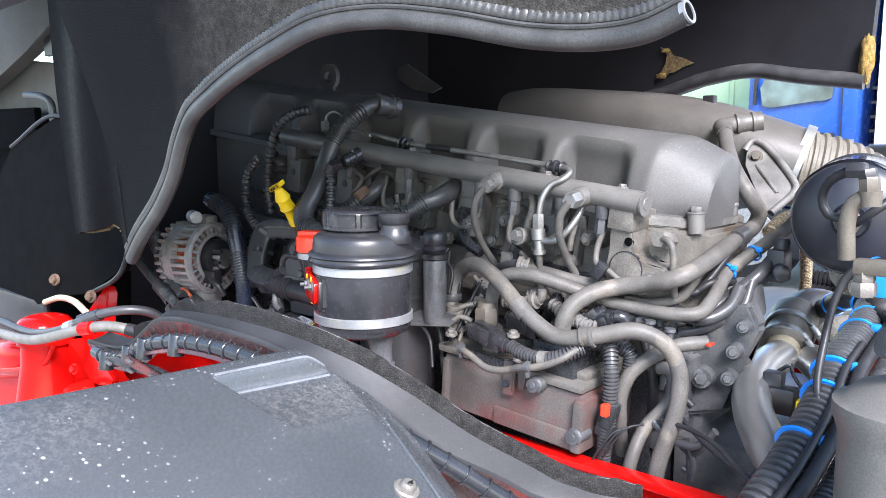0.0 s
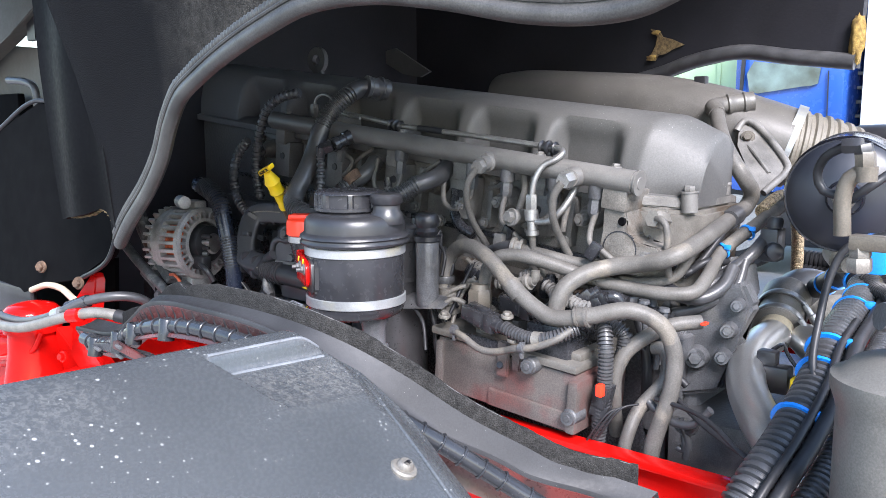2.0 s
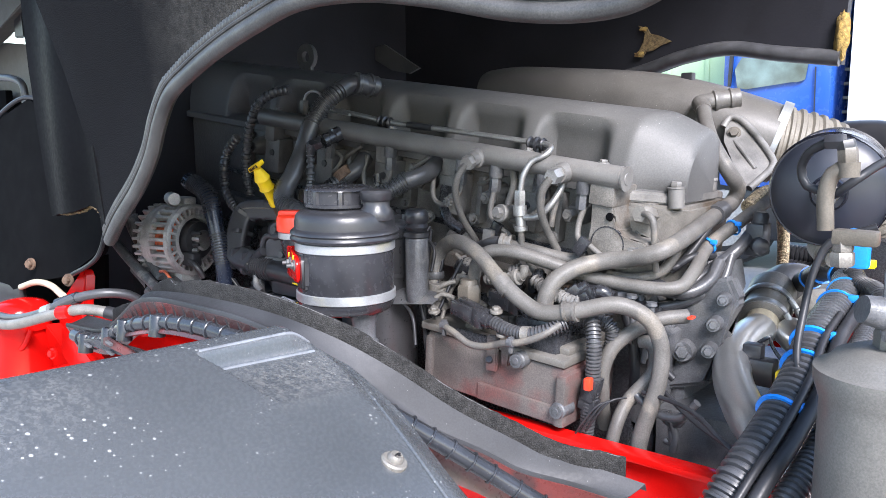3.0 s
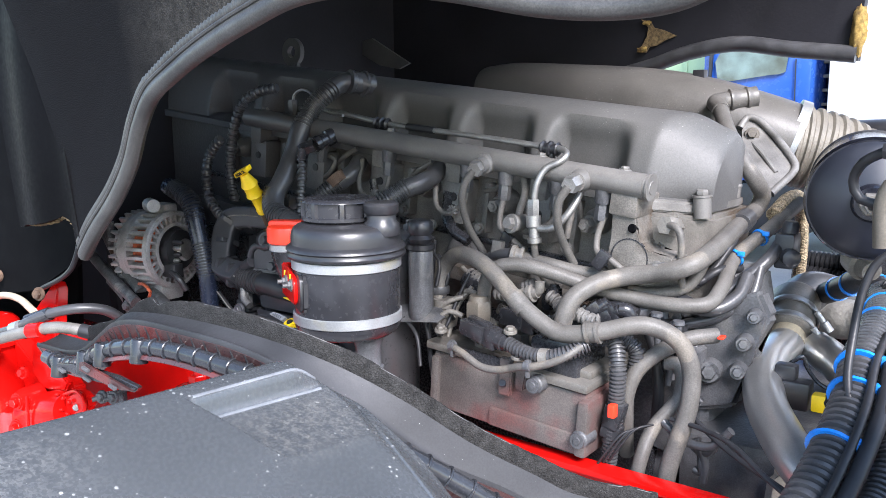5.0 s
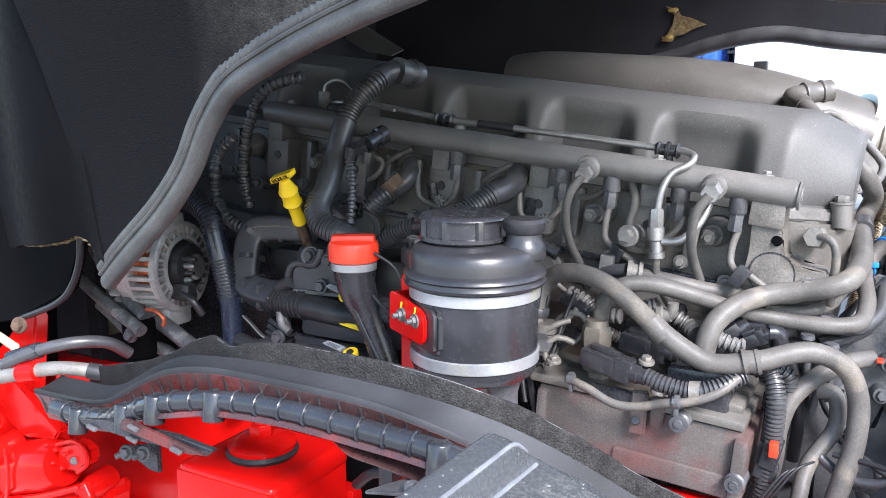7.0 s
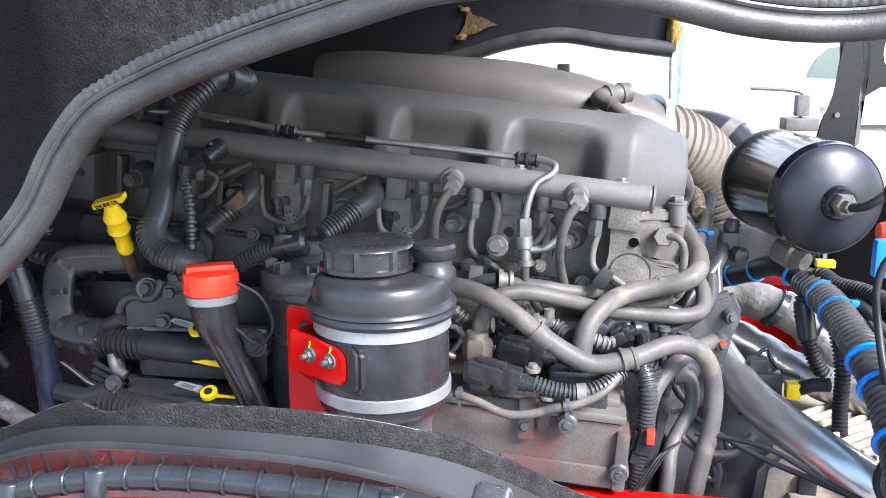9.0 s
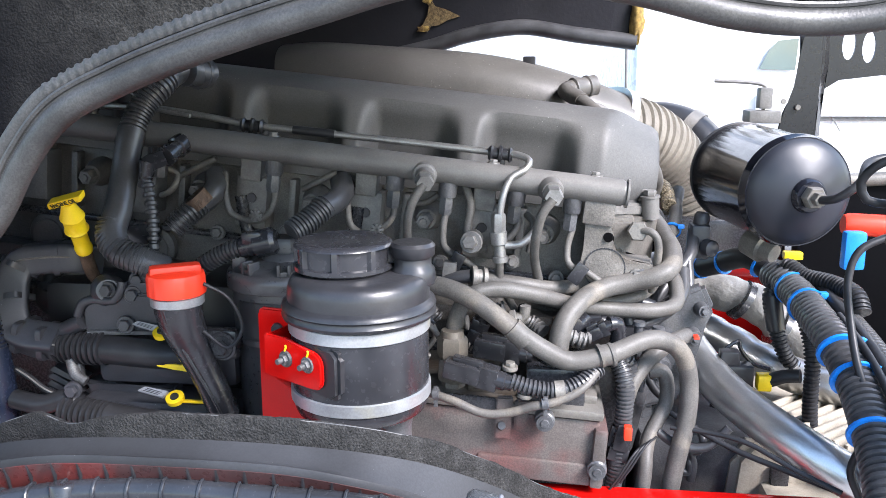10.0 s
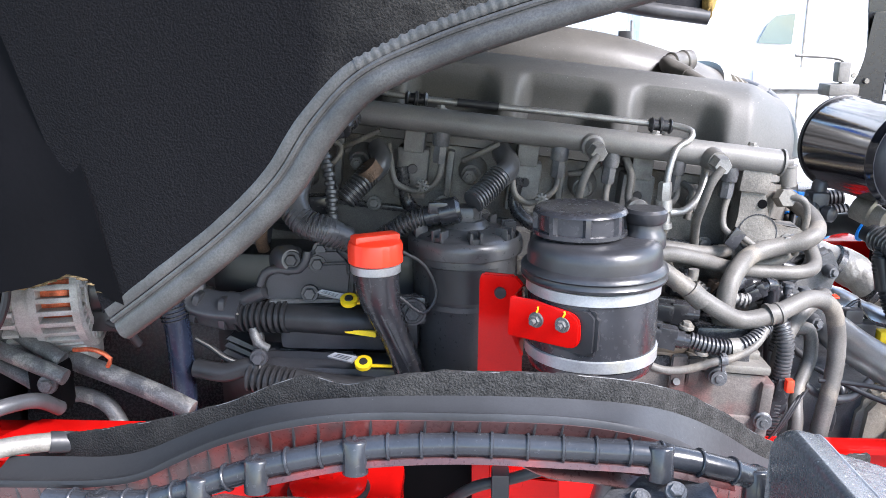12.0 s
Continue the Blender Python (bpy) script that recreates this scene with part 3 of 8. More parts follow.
part("torn_foam", slab([(-0.948, 1.907, 2.010), (-0.924, 1.907, 2.003), (-0.915, 1.907, 1.989), (-0.891, 1.907, 1.982), (-0.859, 1.907, 1.967), (-0.887, 1.907, 1.959), (-0.907, 1.907, 1.948), (-0.925, 1.907, 1.946), (-0.933, 1.907, 1.933), (-0.957, 1.907, 1.935), (-0.943, 1.907, 1.950), (-0.932, 1.907, 1.971), (-0.929, 1.907, 1.990)], (0, 0.004, 0)), M_TEARD, cab, "torn brown foam showing through")
part("torn_foam", tear((-0.941, 1.904, 1.941), (0.012, 0.003, 0.006), 3), M_TEAR, cab, "torn yellowed foam rag")
part("torn_foam", tear((-0.931, 1.904, 2.000), (0.010, 0.003, 0.005), 4), M_TEAR, cab, "torn yellowed foam rag")
part("torn_foam", tear((-0.476, 1.895, 1.953), (0.014, 0.02, 0.05), 2), M_TEAR, cab, "torn yellow foam at the edge")
for k in range(16):
    x = -1.35 - 0.0095 * k
    part("torn_foam", tear((x, 0.7135, torn_z(x) - 0.001), (0.008, 0.005, 0.0016 + 0.0012 * ((k * 7) % 5) / 4), 5 + k), M_TEARD, cab, "frayed brown insulation edge")

# dark members beyond the harness
bm_ = thing("rear_cab_beam", (0.0, 1.85, 1.3), "black painted steel cab beam behind the gearbox", "steel beam")
part("beam", block((-0.52, 1.80, 1.28), (0.9, 1.90, 1.47), 0.012), M_BLACKSTEEL, bm_)
part("beam_flange", block((-0.52, 1.79, 1.462), (0.9, 1.92, 1.476), 0.003), M_BLACKSTEEL, bm_)
gd = thing("rear_mudguard_panel", (0.2, 1.55, 1.3), "black plastic panel beside the air tank", "panel")
part("panel", block((-0.225, 1.50, 1.26), (0.55, 1.54, 1.668), 0.012), M_CABBLK, gd)
part("rim", tube([(-0.22, 1.50, 1.664), (-0.15, 1.50, 1.665), (0.0, 1.49, 1.675), (0.25, 1.49, 1.68), (0.5, 1.49, 1.68)], 0.012, 10), M_PALE, gd, "pale worn rim")
part("upright", block((-0.43, 1.70, 1.28), (-0.24, 1.80, 1.555), 0.012), M_CASTD, bm_, "grimy dark upright")
part("arch_liner", slab([(-3.101, 0.940, 1.339), (-1.783, 0.940, 1.484), (-1.799, 0.940, 1.334), (-2.121, 0.940, 1.206), (-3.269, 0.940, 0.655)], (0, 0.01, 0)), M_LINER, cab, "black moulded wheel arch liner")
part("front_panel", slab([(-3.723, 1.100, 1.903), (-2.307, 1.100, 1.874), (-2.401, 1.100, 1.155), (-4.074, 1.100, 0.604)], (0, 0.02, 0)), M_LINER, cab, "black panel ahead of the wheel arch")

# ---- engine ----
engine = thing("truck_engine", (-0.8, 1.2, 1.3), "dusty black and grey six-cylinder truck diesel engine", "engine")


def valve_cover():
    section = [(1.148, -0.036), (1.148, -0.024), (1.158, -0.021), (1.1585, -0.012), (1.159, 0.0), (1.161, 0.012), (1.1635, 0.024), (1.1665, 0.036), (1.170, 0.047), (1.173, 0.055), (1.1755, 0.060), (1.178, 0.0645), (1.181, 0.069), (1.184, 0.073), (1.187, 0.0765), (1.191, 0.080), (1.196, 0.084), (1.203, 0.088), (1.213, 0.092), (1.228, 0.0955), (1.25, 0.098), (1.275, 0.098), (1.30, 0.094), (1.325, 0.080), (1.338, -0.036)]
    centres = [0.112 - 0.166 * k for k in range(6)]
    bm = bmesh.new()
    rows = []
    for i in range(251):
        u = -0.97 + i * 1.260 / 250
        hollow = max(smooth01(c - 0.083, c - 0.058, u) * (1 - smooth01(c + 0.028, c + 0.066, u)) for c in centres)
        end = smooth01(0.215, 0.288, u)
        cham = min(1.0, max(0.0, (u - 0.207) / 0.072))
        tip = max(0.0, (u - 0.276) / 0.014) ** 2
        row = []
        for v, w in section:
            d = max(0.0, 1.1945 - 0.05 * w - v) if v < 1.2 and w > -0.02 else 0.0
            if w > -0.02:
                w2 = w * (1 - 0.20 * end * smooth01(0.0, 0.08, w)) - 0.008 * tip * smooth01(0.02, 0.07, w)
                v2 = v + hollow * d * (1.0 + 0.35 * (1 - smooth01(0.035, 0.075, w))) + (0.050 * cham * (0.85 + 0.15 * smooth01(0.0, 0.08, w)) + 0.008 * tip) * (1 - smooth01(1.20, 1.30, v)) - 0.010 * tip * smooth01(1.26, 1.32, v)
            else:
                w2, v2 = w, v + 0.050 * cham * (1 - smooth01(1.20, 1.30, v))
            row.append(bm.verts.new(E(u, v2, w2)))
        rows.append(row)
    for a, b in zip(rows, rows[1:]):
        for j in range(len(section) - 1):
            bm.faces.new((a[j], a[j + 1], b[j + 1], b[j]))
    bm.faces.new(rows[0])
    bm.faces.new(rows[-1])
    return bm


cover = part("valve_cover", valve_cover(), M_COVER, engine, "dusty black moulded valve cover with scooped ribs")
for u, v in ((-0.62, 1.156), (-0.455, 1.156), (-0.29, 1.156), (-0.124, 1.156), (0.042, 1.156), (0.192, 1.156), (0.272, 1.206), (0.282, 1.322)):
    q = E(u, v, -0.024)
    part("bolt", join(lathe(q, q + Vector((0.002, 0, 0.018)), [(0, 0.010), (1, 0.010)], 14), bolt(q + Vector((0.002, 0, 0.018)), (0.1, 0, 1), 0.0075)), M_CAST, cover)
END = [(0.185, 1.144), (0.222, 1.146), (0.276, 1.190), (0.289, 1.214), (0.291, 1.342), (0.185, 1.342)]
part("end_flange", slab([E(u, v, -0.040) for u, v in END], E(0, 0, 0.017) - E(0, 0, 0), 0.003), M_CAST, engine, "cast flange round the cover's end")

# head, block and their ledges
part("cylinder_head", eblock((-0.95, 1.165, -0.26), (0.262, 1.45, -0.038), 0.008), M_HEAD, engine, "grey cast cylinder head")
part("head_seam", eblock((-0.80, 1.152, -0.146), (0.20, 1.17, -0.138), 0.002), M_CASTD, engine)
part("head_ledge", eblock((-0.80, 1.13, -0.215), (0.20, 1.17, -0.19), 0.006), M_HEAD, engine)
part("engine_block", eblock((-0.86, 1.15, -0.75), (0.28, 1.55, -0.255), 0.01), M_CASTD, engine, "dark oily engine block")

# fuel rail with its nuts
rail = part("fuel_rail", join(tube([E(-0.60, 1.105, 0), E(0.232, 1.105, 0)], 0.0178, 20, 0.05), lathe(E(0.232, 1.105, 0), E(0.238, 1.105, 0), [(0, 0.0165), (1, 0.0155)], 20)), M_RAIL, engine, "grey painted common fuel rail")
part("end_plug", join(lathe(E(0.2365, 1.105, 0), E(0.2395, 1.105, 0), [(0, 0.019), (1, 0.019)], 20), lathe(E(0.239, 1.105, 0), E(0.2405, 1.105, 0), [(0, 0.010), (1, 0.009)], 16)), M_RAIL, rail)
for u in (-0.56, -0.24, 0.06, 0.195):
    part("rail_bolt", bolt(E(u, 1.11, 0.016), (0.1, 0, 1), 0.006), M_CAST, rail)


def down_nut(u, v=1.105):
    a, b = E(u, v, -0.014), E(u, v, -0.058)
    return join(lathe(a, E(u, v, -0.034), [(0, 0.0125), (0.8, 0.0125), (1, 0.0115)], 18), hexa(E(u, v, -0.034), b, 0.0098))


def line(name, pts, r, material, label=""):
    return part(name, tube(pts, r, 10 if r < 0.008 else 16, 0.006), material, engine, label)


NUTS = [(-1.033, 1.105, 1.729), (-0.867, 1.105, 1.711), (-0.796, 1.105, 1.706), (-0.705, 1.105, 1.694), (-0.631, 1.105, 1.687), (-1.193, 1.105, 1.723)]
for q in NUTS:
    part("line_nut", down_nut((q[0] + 0.8) / CS), M_CASTL, rail, "dark steel union nut")

# injector lines, each with its own bend
line("injector_line", [(-1.035, 1.105, 1.705), (-1.036, 1.103, 1.690), (-1.041, 1.100, 1.671), (-1.053, 1.100, 1.659), (-1.066, 1.100, 1.654), (-1.084, 1.100, 1.657), (-1.100, 1.100, 1.666), (-1.107, 1.105, 1.689), (-1.111, 1.120, 1.719)], 0.0045, M_PIPE)
line("injector_line", [(-0.872, 1.105, 1.680), (-0.873, 1.103, 1.665), (-0.880, 1.100, 1.654), (-0.893, 1.100, 1.645), (-0.912, 1.100, 1.639), (-0.930, 1.100, 1.649), (-0.936, 1.105, 1.675), (-0.940, 1.120, 1.712)], 0.0045, M_PIPE)
line("injector_line", [(-0.799, 1.105, 1.677), (-0.804, 1.100, 1.655), (-0.803, 1.095, 1.625), (-0.794, 1.095, 1.616), (-0.782, 1.090, 1.609)], 0.0048, M_PIPE)
line("injector_line", [(-0.704, 1.105, 1.662), (-0.706, 1.100, 1.650), (-0.716, 1.095, 1.638), (-0.729, 1.090, 1.629)], 0.0045, M_PIPE)
line("injector_line", [(-0.632, 1.105, 1.653), (-0.639, 1.100, 1.627), (-0.638, 1.095, 1.607), (-0.631, 1.090, 1.600), (-0.621, 1.085, 1.594)], 0.0048, M_PIPE)
line("injector_line", [(-0.776, 1.120, 1.702), (-0.768, 1.110, 1.677), (-0.772, 1.100, 1.646), (-0.763, 1.095, 1.626), (-0.744, 1.090, 1.622)], 0.0058, M_PIPE)
line("injector_line", [(-1.204, 1.120, 1.726), (-1.180, 1.120, 1.714), (-1.189, 1.115, 1.694), (-1.208, 1.120, 1.685)], 0.0042, M_PIPE)
line("injector_line", [(-1.185, 1.130, 1.710), (-1.150, 1.120, 1.726), (-1.124, 1.120, 1.738)], 0.0042, M_PIPE)
line("injector_line", [(-1.006, 1.130, 1.694), (-0.978, 1.120, 1.708), (-0.954, 1.120, 1.720)], 0.0042, M_PIPE)
line("injector_line", [(-0.854, 1.130, 1.676), (-0.828, 1.120, 1.681), (-0.809, 1.120, 1.694)], 0.0042, M_PIPE)
line("injector_line", [(-0.693, 1.120, 1.665), (-0.684, 1.105, 1.657), (-0.686, 1.100, 1.638), (-0.689, 1.100, 1.618)], 0.0052, M_PIPE)
for q in ((-1.062, 1.095, 1.663), (-0.894, 1.095, 1.646)):
    q = Vector(q)
    part("star_clip", join(*[block((-0.0018, -0.003, -0.009), (0.0018, 0.003, 0.009), 0.0008, Matrix.Translation(q) @ Matrix.Rotation(k * math.pi / 4, 4, "Y")) for k in range(4)]), M_CAST, engine, "small grey wire clip")
for q, tilt in (((-0.786, 1.085, 1.606), 0.5), ((-0.625, 1.085, 1.594), 0.6)):
    q = Vector(q)
    part("clip_plate", block((-0.009, -0.005, -0.014), (0.009, 0.005, 0.014), 0.002, Matrix.Translation(q) @ Matrix.Rotation(tilt, 4, "Y")), M_PLAST_S, engine, "black pipe clip plate")
    part("clip_stud", tube([q + Vector((0.008, 0.004, 0.004)), q + Vector((0.030, 0.006, -0.012))], 0.0045, 10), M_PIPE, engine)
for k in range(6):
    # boss with a threaded hole, port flange, round boss, bolts
    u1 = 0.217 - 0.163 * k
    if k:
        part("bracket_boss", join(eblock((u1 - 0.024, 1.128, -0.118), (u1 + 0.022, 1.18, -0.045), 0.004), eblock((u1 - 0.016, 1.12, -0.05), (u1 + 0.014, 1.18, -0.012), 0.003)), M_CAST, engine)
        part("threaded_hole", lathe(E(u1, 1.1285, -0.075), E(u1, 1.126, -0.075), [(0, 0.0075), (1, 0.0065)], 16), M_PLASTIC, engine)
        part("core_boss", lathe(E(u1 + 0.01, 1.18, -0.175), E(u1 + 0.01, 1.148, -0.175), [(0, 0.033), (0.8, 0.032), (0.9, 0.028), (0.91, 0.024), (1.0, 0.023)], 24), M_CAST, engine)
    part("port_flange", join(lathe(E(u1 - 0.075, 1.175, -0.070), E(u1 - 0.078, 1.135, -0.074), [(0, 0.022), (0.6, 0.020), (0.75, 0.016), (1, 0.014)], 20), hexa(E(u1 - 0.078, 1.138, -0.074), E(u1 - 0.08, 1.120, -0.076), 0.0115), lathe(E(u1 - 0.08, 1.122, -0.076), E(u1 - 0.08, 1.117, -0.076), [(0, 0.006), (1, 0.005)], 12)), M_CAST, engine)
    part("cover_bolt", bolt(E(u1 - 0.052, 1.142, -0.135), (0, -1, 0.1), 0.0075), M_CAST, engine)
    part("cover_bolt", bolt(E(u1 - 0.115, 1.142, -0.12), (0, -1, 0.1), 0.0065), M_CAST, engine)
    part("head_rib", eblock((u1 - 0.115, 1.145, -0.128), (u1 - 0.105, 1.17, -0.045), 0.003), M_CAST, engine)
# curved brackets round the wiring elbows
for a in ([(-1.094, 1.130, 1.685), (-1.085, 1.130, 1.628), (-1.061, 1.120, 1.614), (-1.045, 1.120, 1.590)], [(-0.926, 1.130, 1.671), (-0.931, 1.130, 1.631), (-0.913, 1.120, 1.609), (-0.881, 1.120, 1.593)]):
    part("curved_web", tube(a, 0.010, 10), M_CASTD, engine)

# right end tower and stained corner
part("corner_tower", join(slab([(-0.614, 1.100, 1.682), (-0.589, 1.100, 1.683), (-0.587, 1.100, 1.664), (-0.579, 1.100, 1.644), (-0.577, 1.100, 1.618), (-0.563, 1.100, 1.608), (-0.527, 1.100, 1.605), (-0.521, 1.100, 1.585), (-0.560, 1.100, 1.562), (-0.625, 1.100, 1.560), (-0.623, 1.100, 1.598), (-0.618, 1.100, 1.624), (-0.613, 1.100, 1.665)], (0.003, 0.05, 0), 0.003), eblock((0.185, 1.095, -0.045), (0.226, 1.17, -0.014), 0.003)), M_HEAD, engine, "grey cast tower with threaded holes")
part("threaded_hole", lathe((-0.586, 1.101, 1.640), (-0.587, 1.0975, 1.641), [(0, 0.0068), (1, 0.0060)], 16), M_LINER, engine)
part("end_stud", join(lathe((-0.521, 1.190, 1.650), (-0.523, 1.190, 1.682), [(0, 0.0125), (0.9, 0.0125), (0.92, 0.014), (1, 0.014)], 20), hexa((-0.523, 1.190, 1.682), (-0.523, 1.190, 1.690), 0.0085)), M_RAIL, engine, "tall stud at the cover's end")
part("corner_housing", slab([E(u, v, -0.205) for u, v in ((0.212, 1.142), (0.248, 1.146), (0.284, 1.186), (0.300, 1.212), (0.300, 1.38), (0.212, 1.38))], E(0, 0, 0.164) - E(0, 0, 0), 0.006), M_BLOCK, engine, "oil-stained cast aluminium corner housing")
part("core_plug", lathe((-0.590, 1.120, 1.597), (-0.590, 1.0988, 1.598), [(0, 0.0262), (0.95, 0.0262), (1, 0.0257)], 36), M_HEAD, engine, "flush round core plug")
part("plug_rim", hoop((-0.590, 1.104, 1.598), (-0.590, 1.0992, 1.598), [(0, 0.0262), (0, 0.0280), (1, 0.0280), (1, 0.0262)], 36), M_CASTD, engine)
part("corner_plug", hexa((-0.543, 1.150, 1.639), (-0.546, 1.115, 1.646), 0.0145), M_BLOCK, engine)
line("corner_line", [(-0.540, 1.118, 1.646), (-0.530, 1.112, 1.646), (-0.522, 1.110, 1.638), (-0.519, 1.110, 1.620), (-0.521, 1.115, 1.591), (-0.523, 1.130, 1.560)], 0.0052, M_PIPE)
part("corner_stud", bolt((-0.548, 1.100, 1.588), (0, -1, 0.1), 0.007), M_CAST, engine)

# the two nuts that look outward, with their lines
part("line_nut", join(lathe((-0.829, 1.100, 1.724), (-0.824, 1.065, 1.719), [(0, 0.017), (0.5, 0.016), (0.55, 0.013), (1, 0.012)], 18), hexa((-0.827, 1.075, 1.719), (-0.822, 1.052, 1.715), 0.0125)), M_CAST, rail)
line("injector_line", [(-0.824, 1.055, 1.714), (-0.838, 1.050, 1.692), (-0.846, 1.055, 1.664), (-0.847, 1.075, 1.622), (-0.838, 1.100, 1.582), (-0.836, 1.120, 1.549)], 0.0058, M_PIPE)
part("line_nut", lathe((-0.664, 1.100, 1.705), (-0.660, 1.070, 1.703), [(0, 0.017), (0.6, 0.016), (1, 0.014)], 18), M_RAIL, rail)
part("bright_nut", hexa((-0.661, 1.075, 1.703), (-0.659, 1.048, 1.700), 0.0128), M_STEEL, rail, "bright steel nut")
line("injector_line", [(-0.660, 1.050, 1.698), (-0.673, 1.048, 1.679), (-0.680, 1.055, 1.650), (-0.682, 1.075, 1.618), (-0.676, 1.100, 1.580)], 0.0062, M_PIPE, "grey steel injector line")

# leak-off line on top with its two clips
TOP = [(-1.317, 1.150, 1.809), (-1.217, 1.140, 1.805), (-1.151, 1.135, 1.796), (-1.072, 1.130, 1.783), (-0.946, 1.128, 1.770), (-0.828, 1.126, 1.758), (-0.732, 1.120, 1.748), (-0.706, 1.112, 1.746), (-0.691, 1.100, 1.740), (-0.695, 1.090, 1.731), (-0.714, 1.080, 1.720), (-0.723, 1.072, 1.700), (-0.728, 1.070, 1.667), (-0.732, 1.072, 1.632)]
line("leak_off_line", TOP, 0.0048, M_STEEL, "bright steel leak-off line")
part("line_sleeve", tube([(-1.014, 1.128, 1.777), (-0.956, 1.128, 1.771)], 0.006, 10), M_RUBBER, engine)
for q in ((-1.072, 1.130, 1.783), (-0.730, 1.120, 1.748)):
    q = Vector(q)
    part("line_clip", join(lathe(q - Vector((0.016, 0, 0)), q + Vector((0.016, 0, -0.003)), [(0, 0.008), (0.12, 0.011), (0.2, 0.008), (0.4, 0.008), (0.45, 0.0115), (0.55, 0.0115), (0.6, 0.008), (0.82, 0.008), (0.9, 0.011), (1, 0.008)], 14), block(q + Vector((-0.006, -0.004, -0.026)), q + Vector((0.006, 0.006, 0)), 0.002)), M_PLASTIC, engine)
# tee below
tee = (-0.729, 1.071, 1.645)
tv = Vector(tee)
part("tee_fitting", join(hexa(tv + Vector((0, 0, 0.03)), tv + Vector((0, 0, 0.004)), 0.0095), lathe(tv + Vector((0, 0, 0.006)), tv + Vector((0.003, 0, -0.034)), [(0, 0.011), (0.4, 0.011), (0.45, 0.008), (0.8, 0.008), (0.82, 0.0105), (1, 0.0105)], 14)), M_STEEL, engine)
part("tee_bolt", join(bolt(tv + Vector((-0.035, -0.004, -0.008)), (-0.2, -1, 0.2), 0.010), lathe(tv + Vector((-0.035, 0.03, -0.01)), tv + Vector((-0.035, -0.003, -0.008)), [(0, 0.013), (1, 0.012)], 16), eblock((0.012, 1.07, -0.16), (0.03, 1.085, -0.115), 0.003)), M_CAST, engine)
line("leak_off_line", [tv + Vector((0.002, 0, -0.03)), tv + Vector((0.003, 0.004, -0.06)), tv + Vector((0.018, 0.012, -0.095)), tv + Vector((0.038, 0.03, -0.13)), tv + Vector((0.05, 0.05, -0.17))], 0.0055, M_PIPE)
line("leak_off_line", [tv + Vector((0.008, 0.0, -0.012)), tv + Vector((0.03, 0.004, -0.01)), tv + Vector((0.05, 0.012, 0.01)), tv + Vector((0.06, 0.03, 0.04)), tv + Vector((0.06, 0.05, 0.07))], 0.0055, M_STEEL)

# wide coolant pipes
pipe_a = line("coolant_pipe", [(-0.655, 1.03, 1.44), (-0.651, 1.02, 1.50), (-0.644, 1.03, 1.54), (-0.624, 1.055, 1.562), (-0.597, 1.085, 1.572), (-0.556, 1.10, 1.580), (-0.523, 1.10, 1.588), (-0.503, 1.112, 1.597), (-0.494, 1.151, 1.608), (-0.497, 1.233, 1.621), (-0.504, 1.335, 1.635), (-0.500, 1.372, 1.648), (-0.493, 1.372, 1.668), (-0.497, 1.352, 1.690), (-0.510, 1.345, 1.712), (-0.533, 1.358, 1.740), (-0.573, 1.425, 1.772), (-0.612, 1.505, 1.803)], 0.0132, M_PIPE, "wide grey coolant pipe")
part("pipe_sleeve", tube([(-0.501, 1.295, 1.630), (-0.504, 1.335, 1.635)], 0.0160, 18), M_RUBBER_D, engine)
pipe_b = line("coolant_pipe", [(-0.783, 1.025, 1.47), (-0.781, 1.02, 1.54), *[(-0.770, 1.020, 1.569), (-0.754, 1.025, 1.581), (-0.725, 1.040, 1.582), (-0.679, 1.060, 1.570), (-0.628, 1.090, 1.550), (-0.575, 1.110, 1.539), (-0.516, 1.120, 1.536), (-0.489, 1.140, 1.539), (-0.483, 1.170, 1.555)], *[(-0.491, 1.250, 1.587), (-0.466, 1.320, 1.622), (-0.456, 1.380, 1.641), (-0.447, 1.420, 1.655)]], 0.0105, M_PIPE, "narrow grey pipe")
part("pipe_foot", join(hexa((-0.784, 1.025, 1.465), (-0.782, 1.022, 1.495), 0.022), hexa((-0.784, 1.025, 1.44), (-0.784, 1.025, 1.466), 0.016)), M_BLOCK, engine)
hose_c = part("coolant_hose", tube([(-0.876, 1.030, 1.497), (-0.875, 1.035, 1.529), (-0.873, 1.040, 1.556), (-0.859, 1.040, 1.577), (-0.816, 1.020, 1.592), (-0.763, 1.000, 1.583), (-0.700, 0.985, 1.543), (-0.668, 0.985, 1.522), (-0.637, 0.990, 1.507), (-0.590, 1.000, 1.513), (-0.533, 1.030, 1.525), (-0.497, 1.050, 1.507), (-0.481, 1.060, 1.472), (-0.479, 1.055, 1.420), (-0.497, 1.037, 1.330), (-0.508, 1.040, 1.220)], 0.0121, 16), M_PIPE, engine, "grey rubber coolant hose")
q = Vector((-0.592, 0.999, 1.513))
part("hose_clamp", join(tube([q + Vector((-0.010, -0.002, -0.001)), q + Vector((0.010, 0.002, 0.001))], 0.0136, 18), tube([q + Vector((-0.009, -0.002, -0.001)), q + Vector((-0.005, -0.001, 0))], 0.0152, 18), tube([q + Vector((0.005, 0.001, 0)), q + Vector((0.009, 0.002, 0.001))], 0.0152, 18)), M_PIPE, hose_c, "double-ringed hose clamp")
part("hose_clamp", tube([(-0.708, 0.985, 1.550), (-0.689, 0.985, 1.532)], 0.0138, 16), M_PIPE, hose_c, "pale metal crimp")
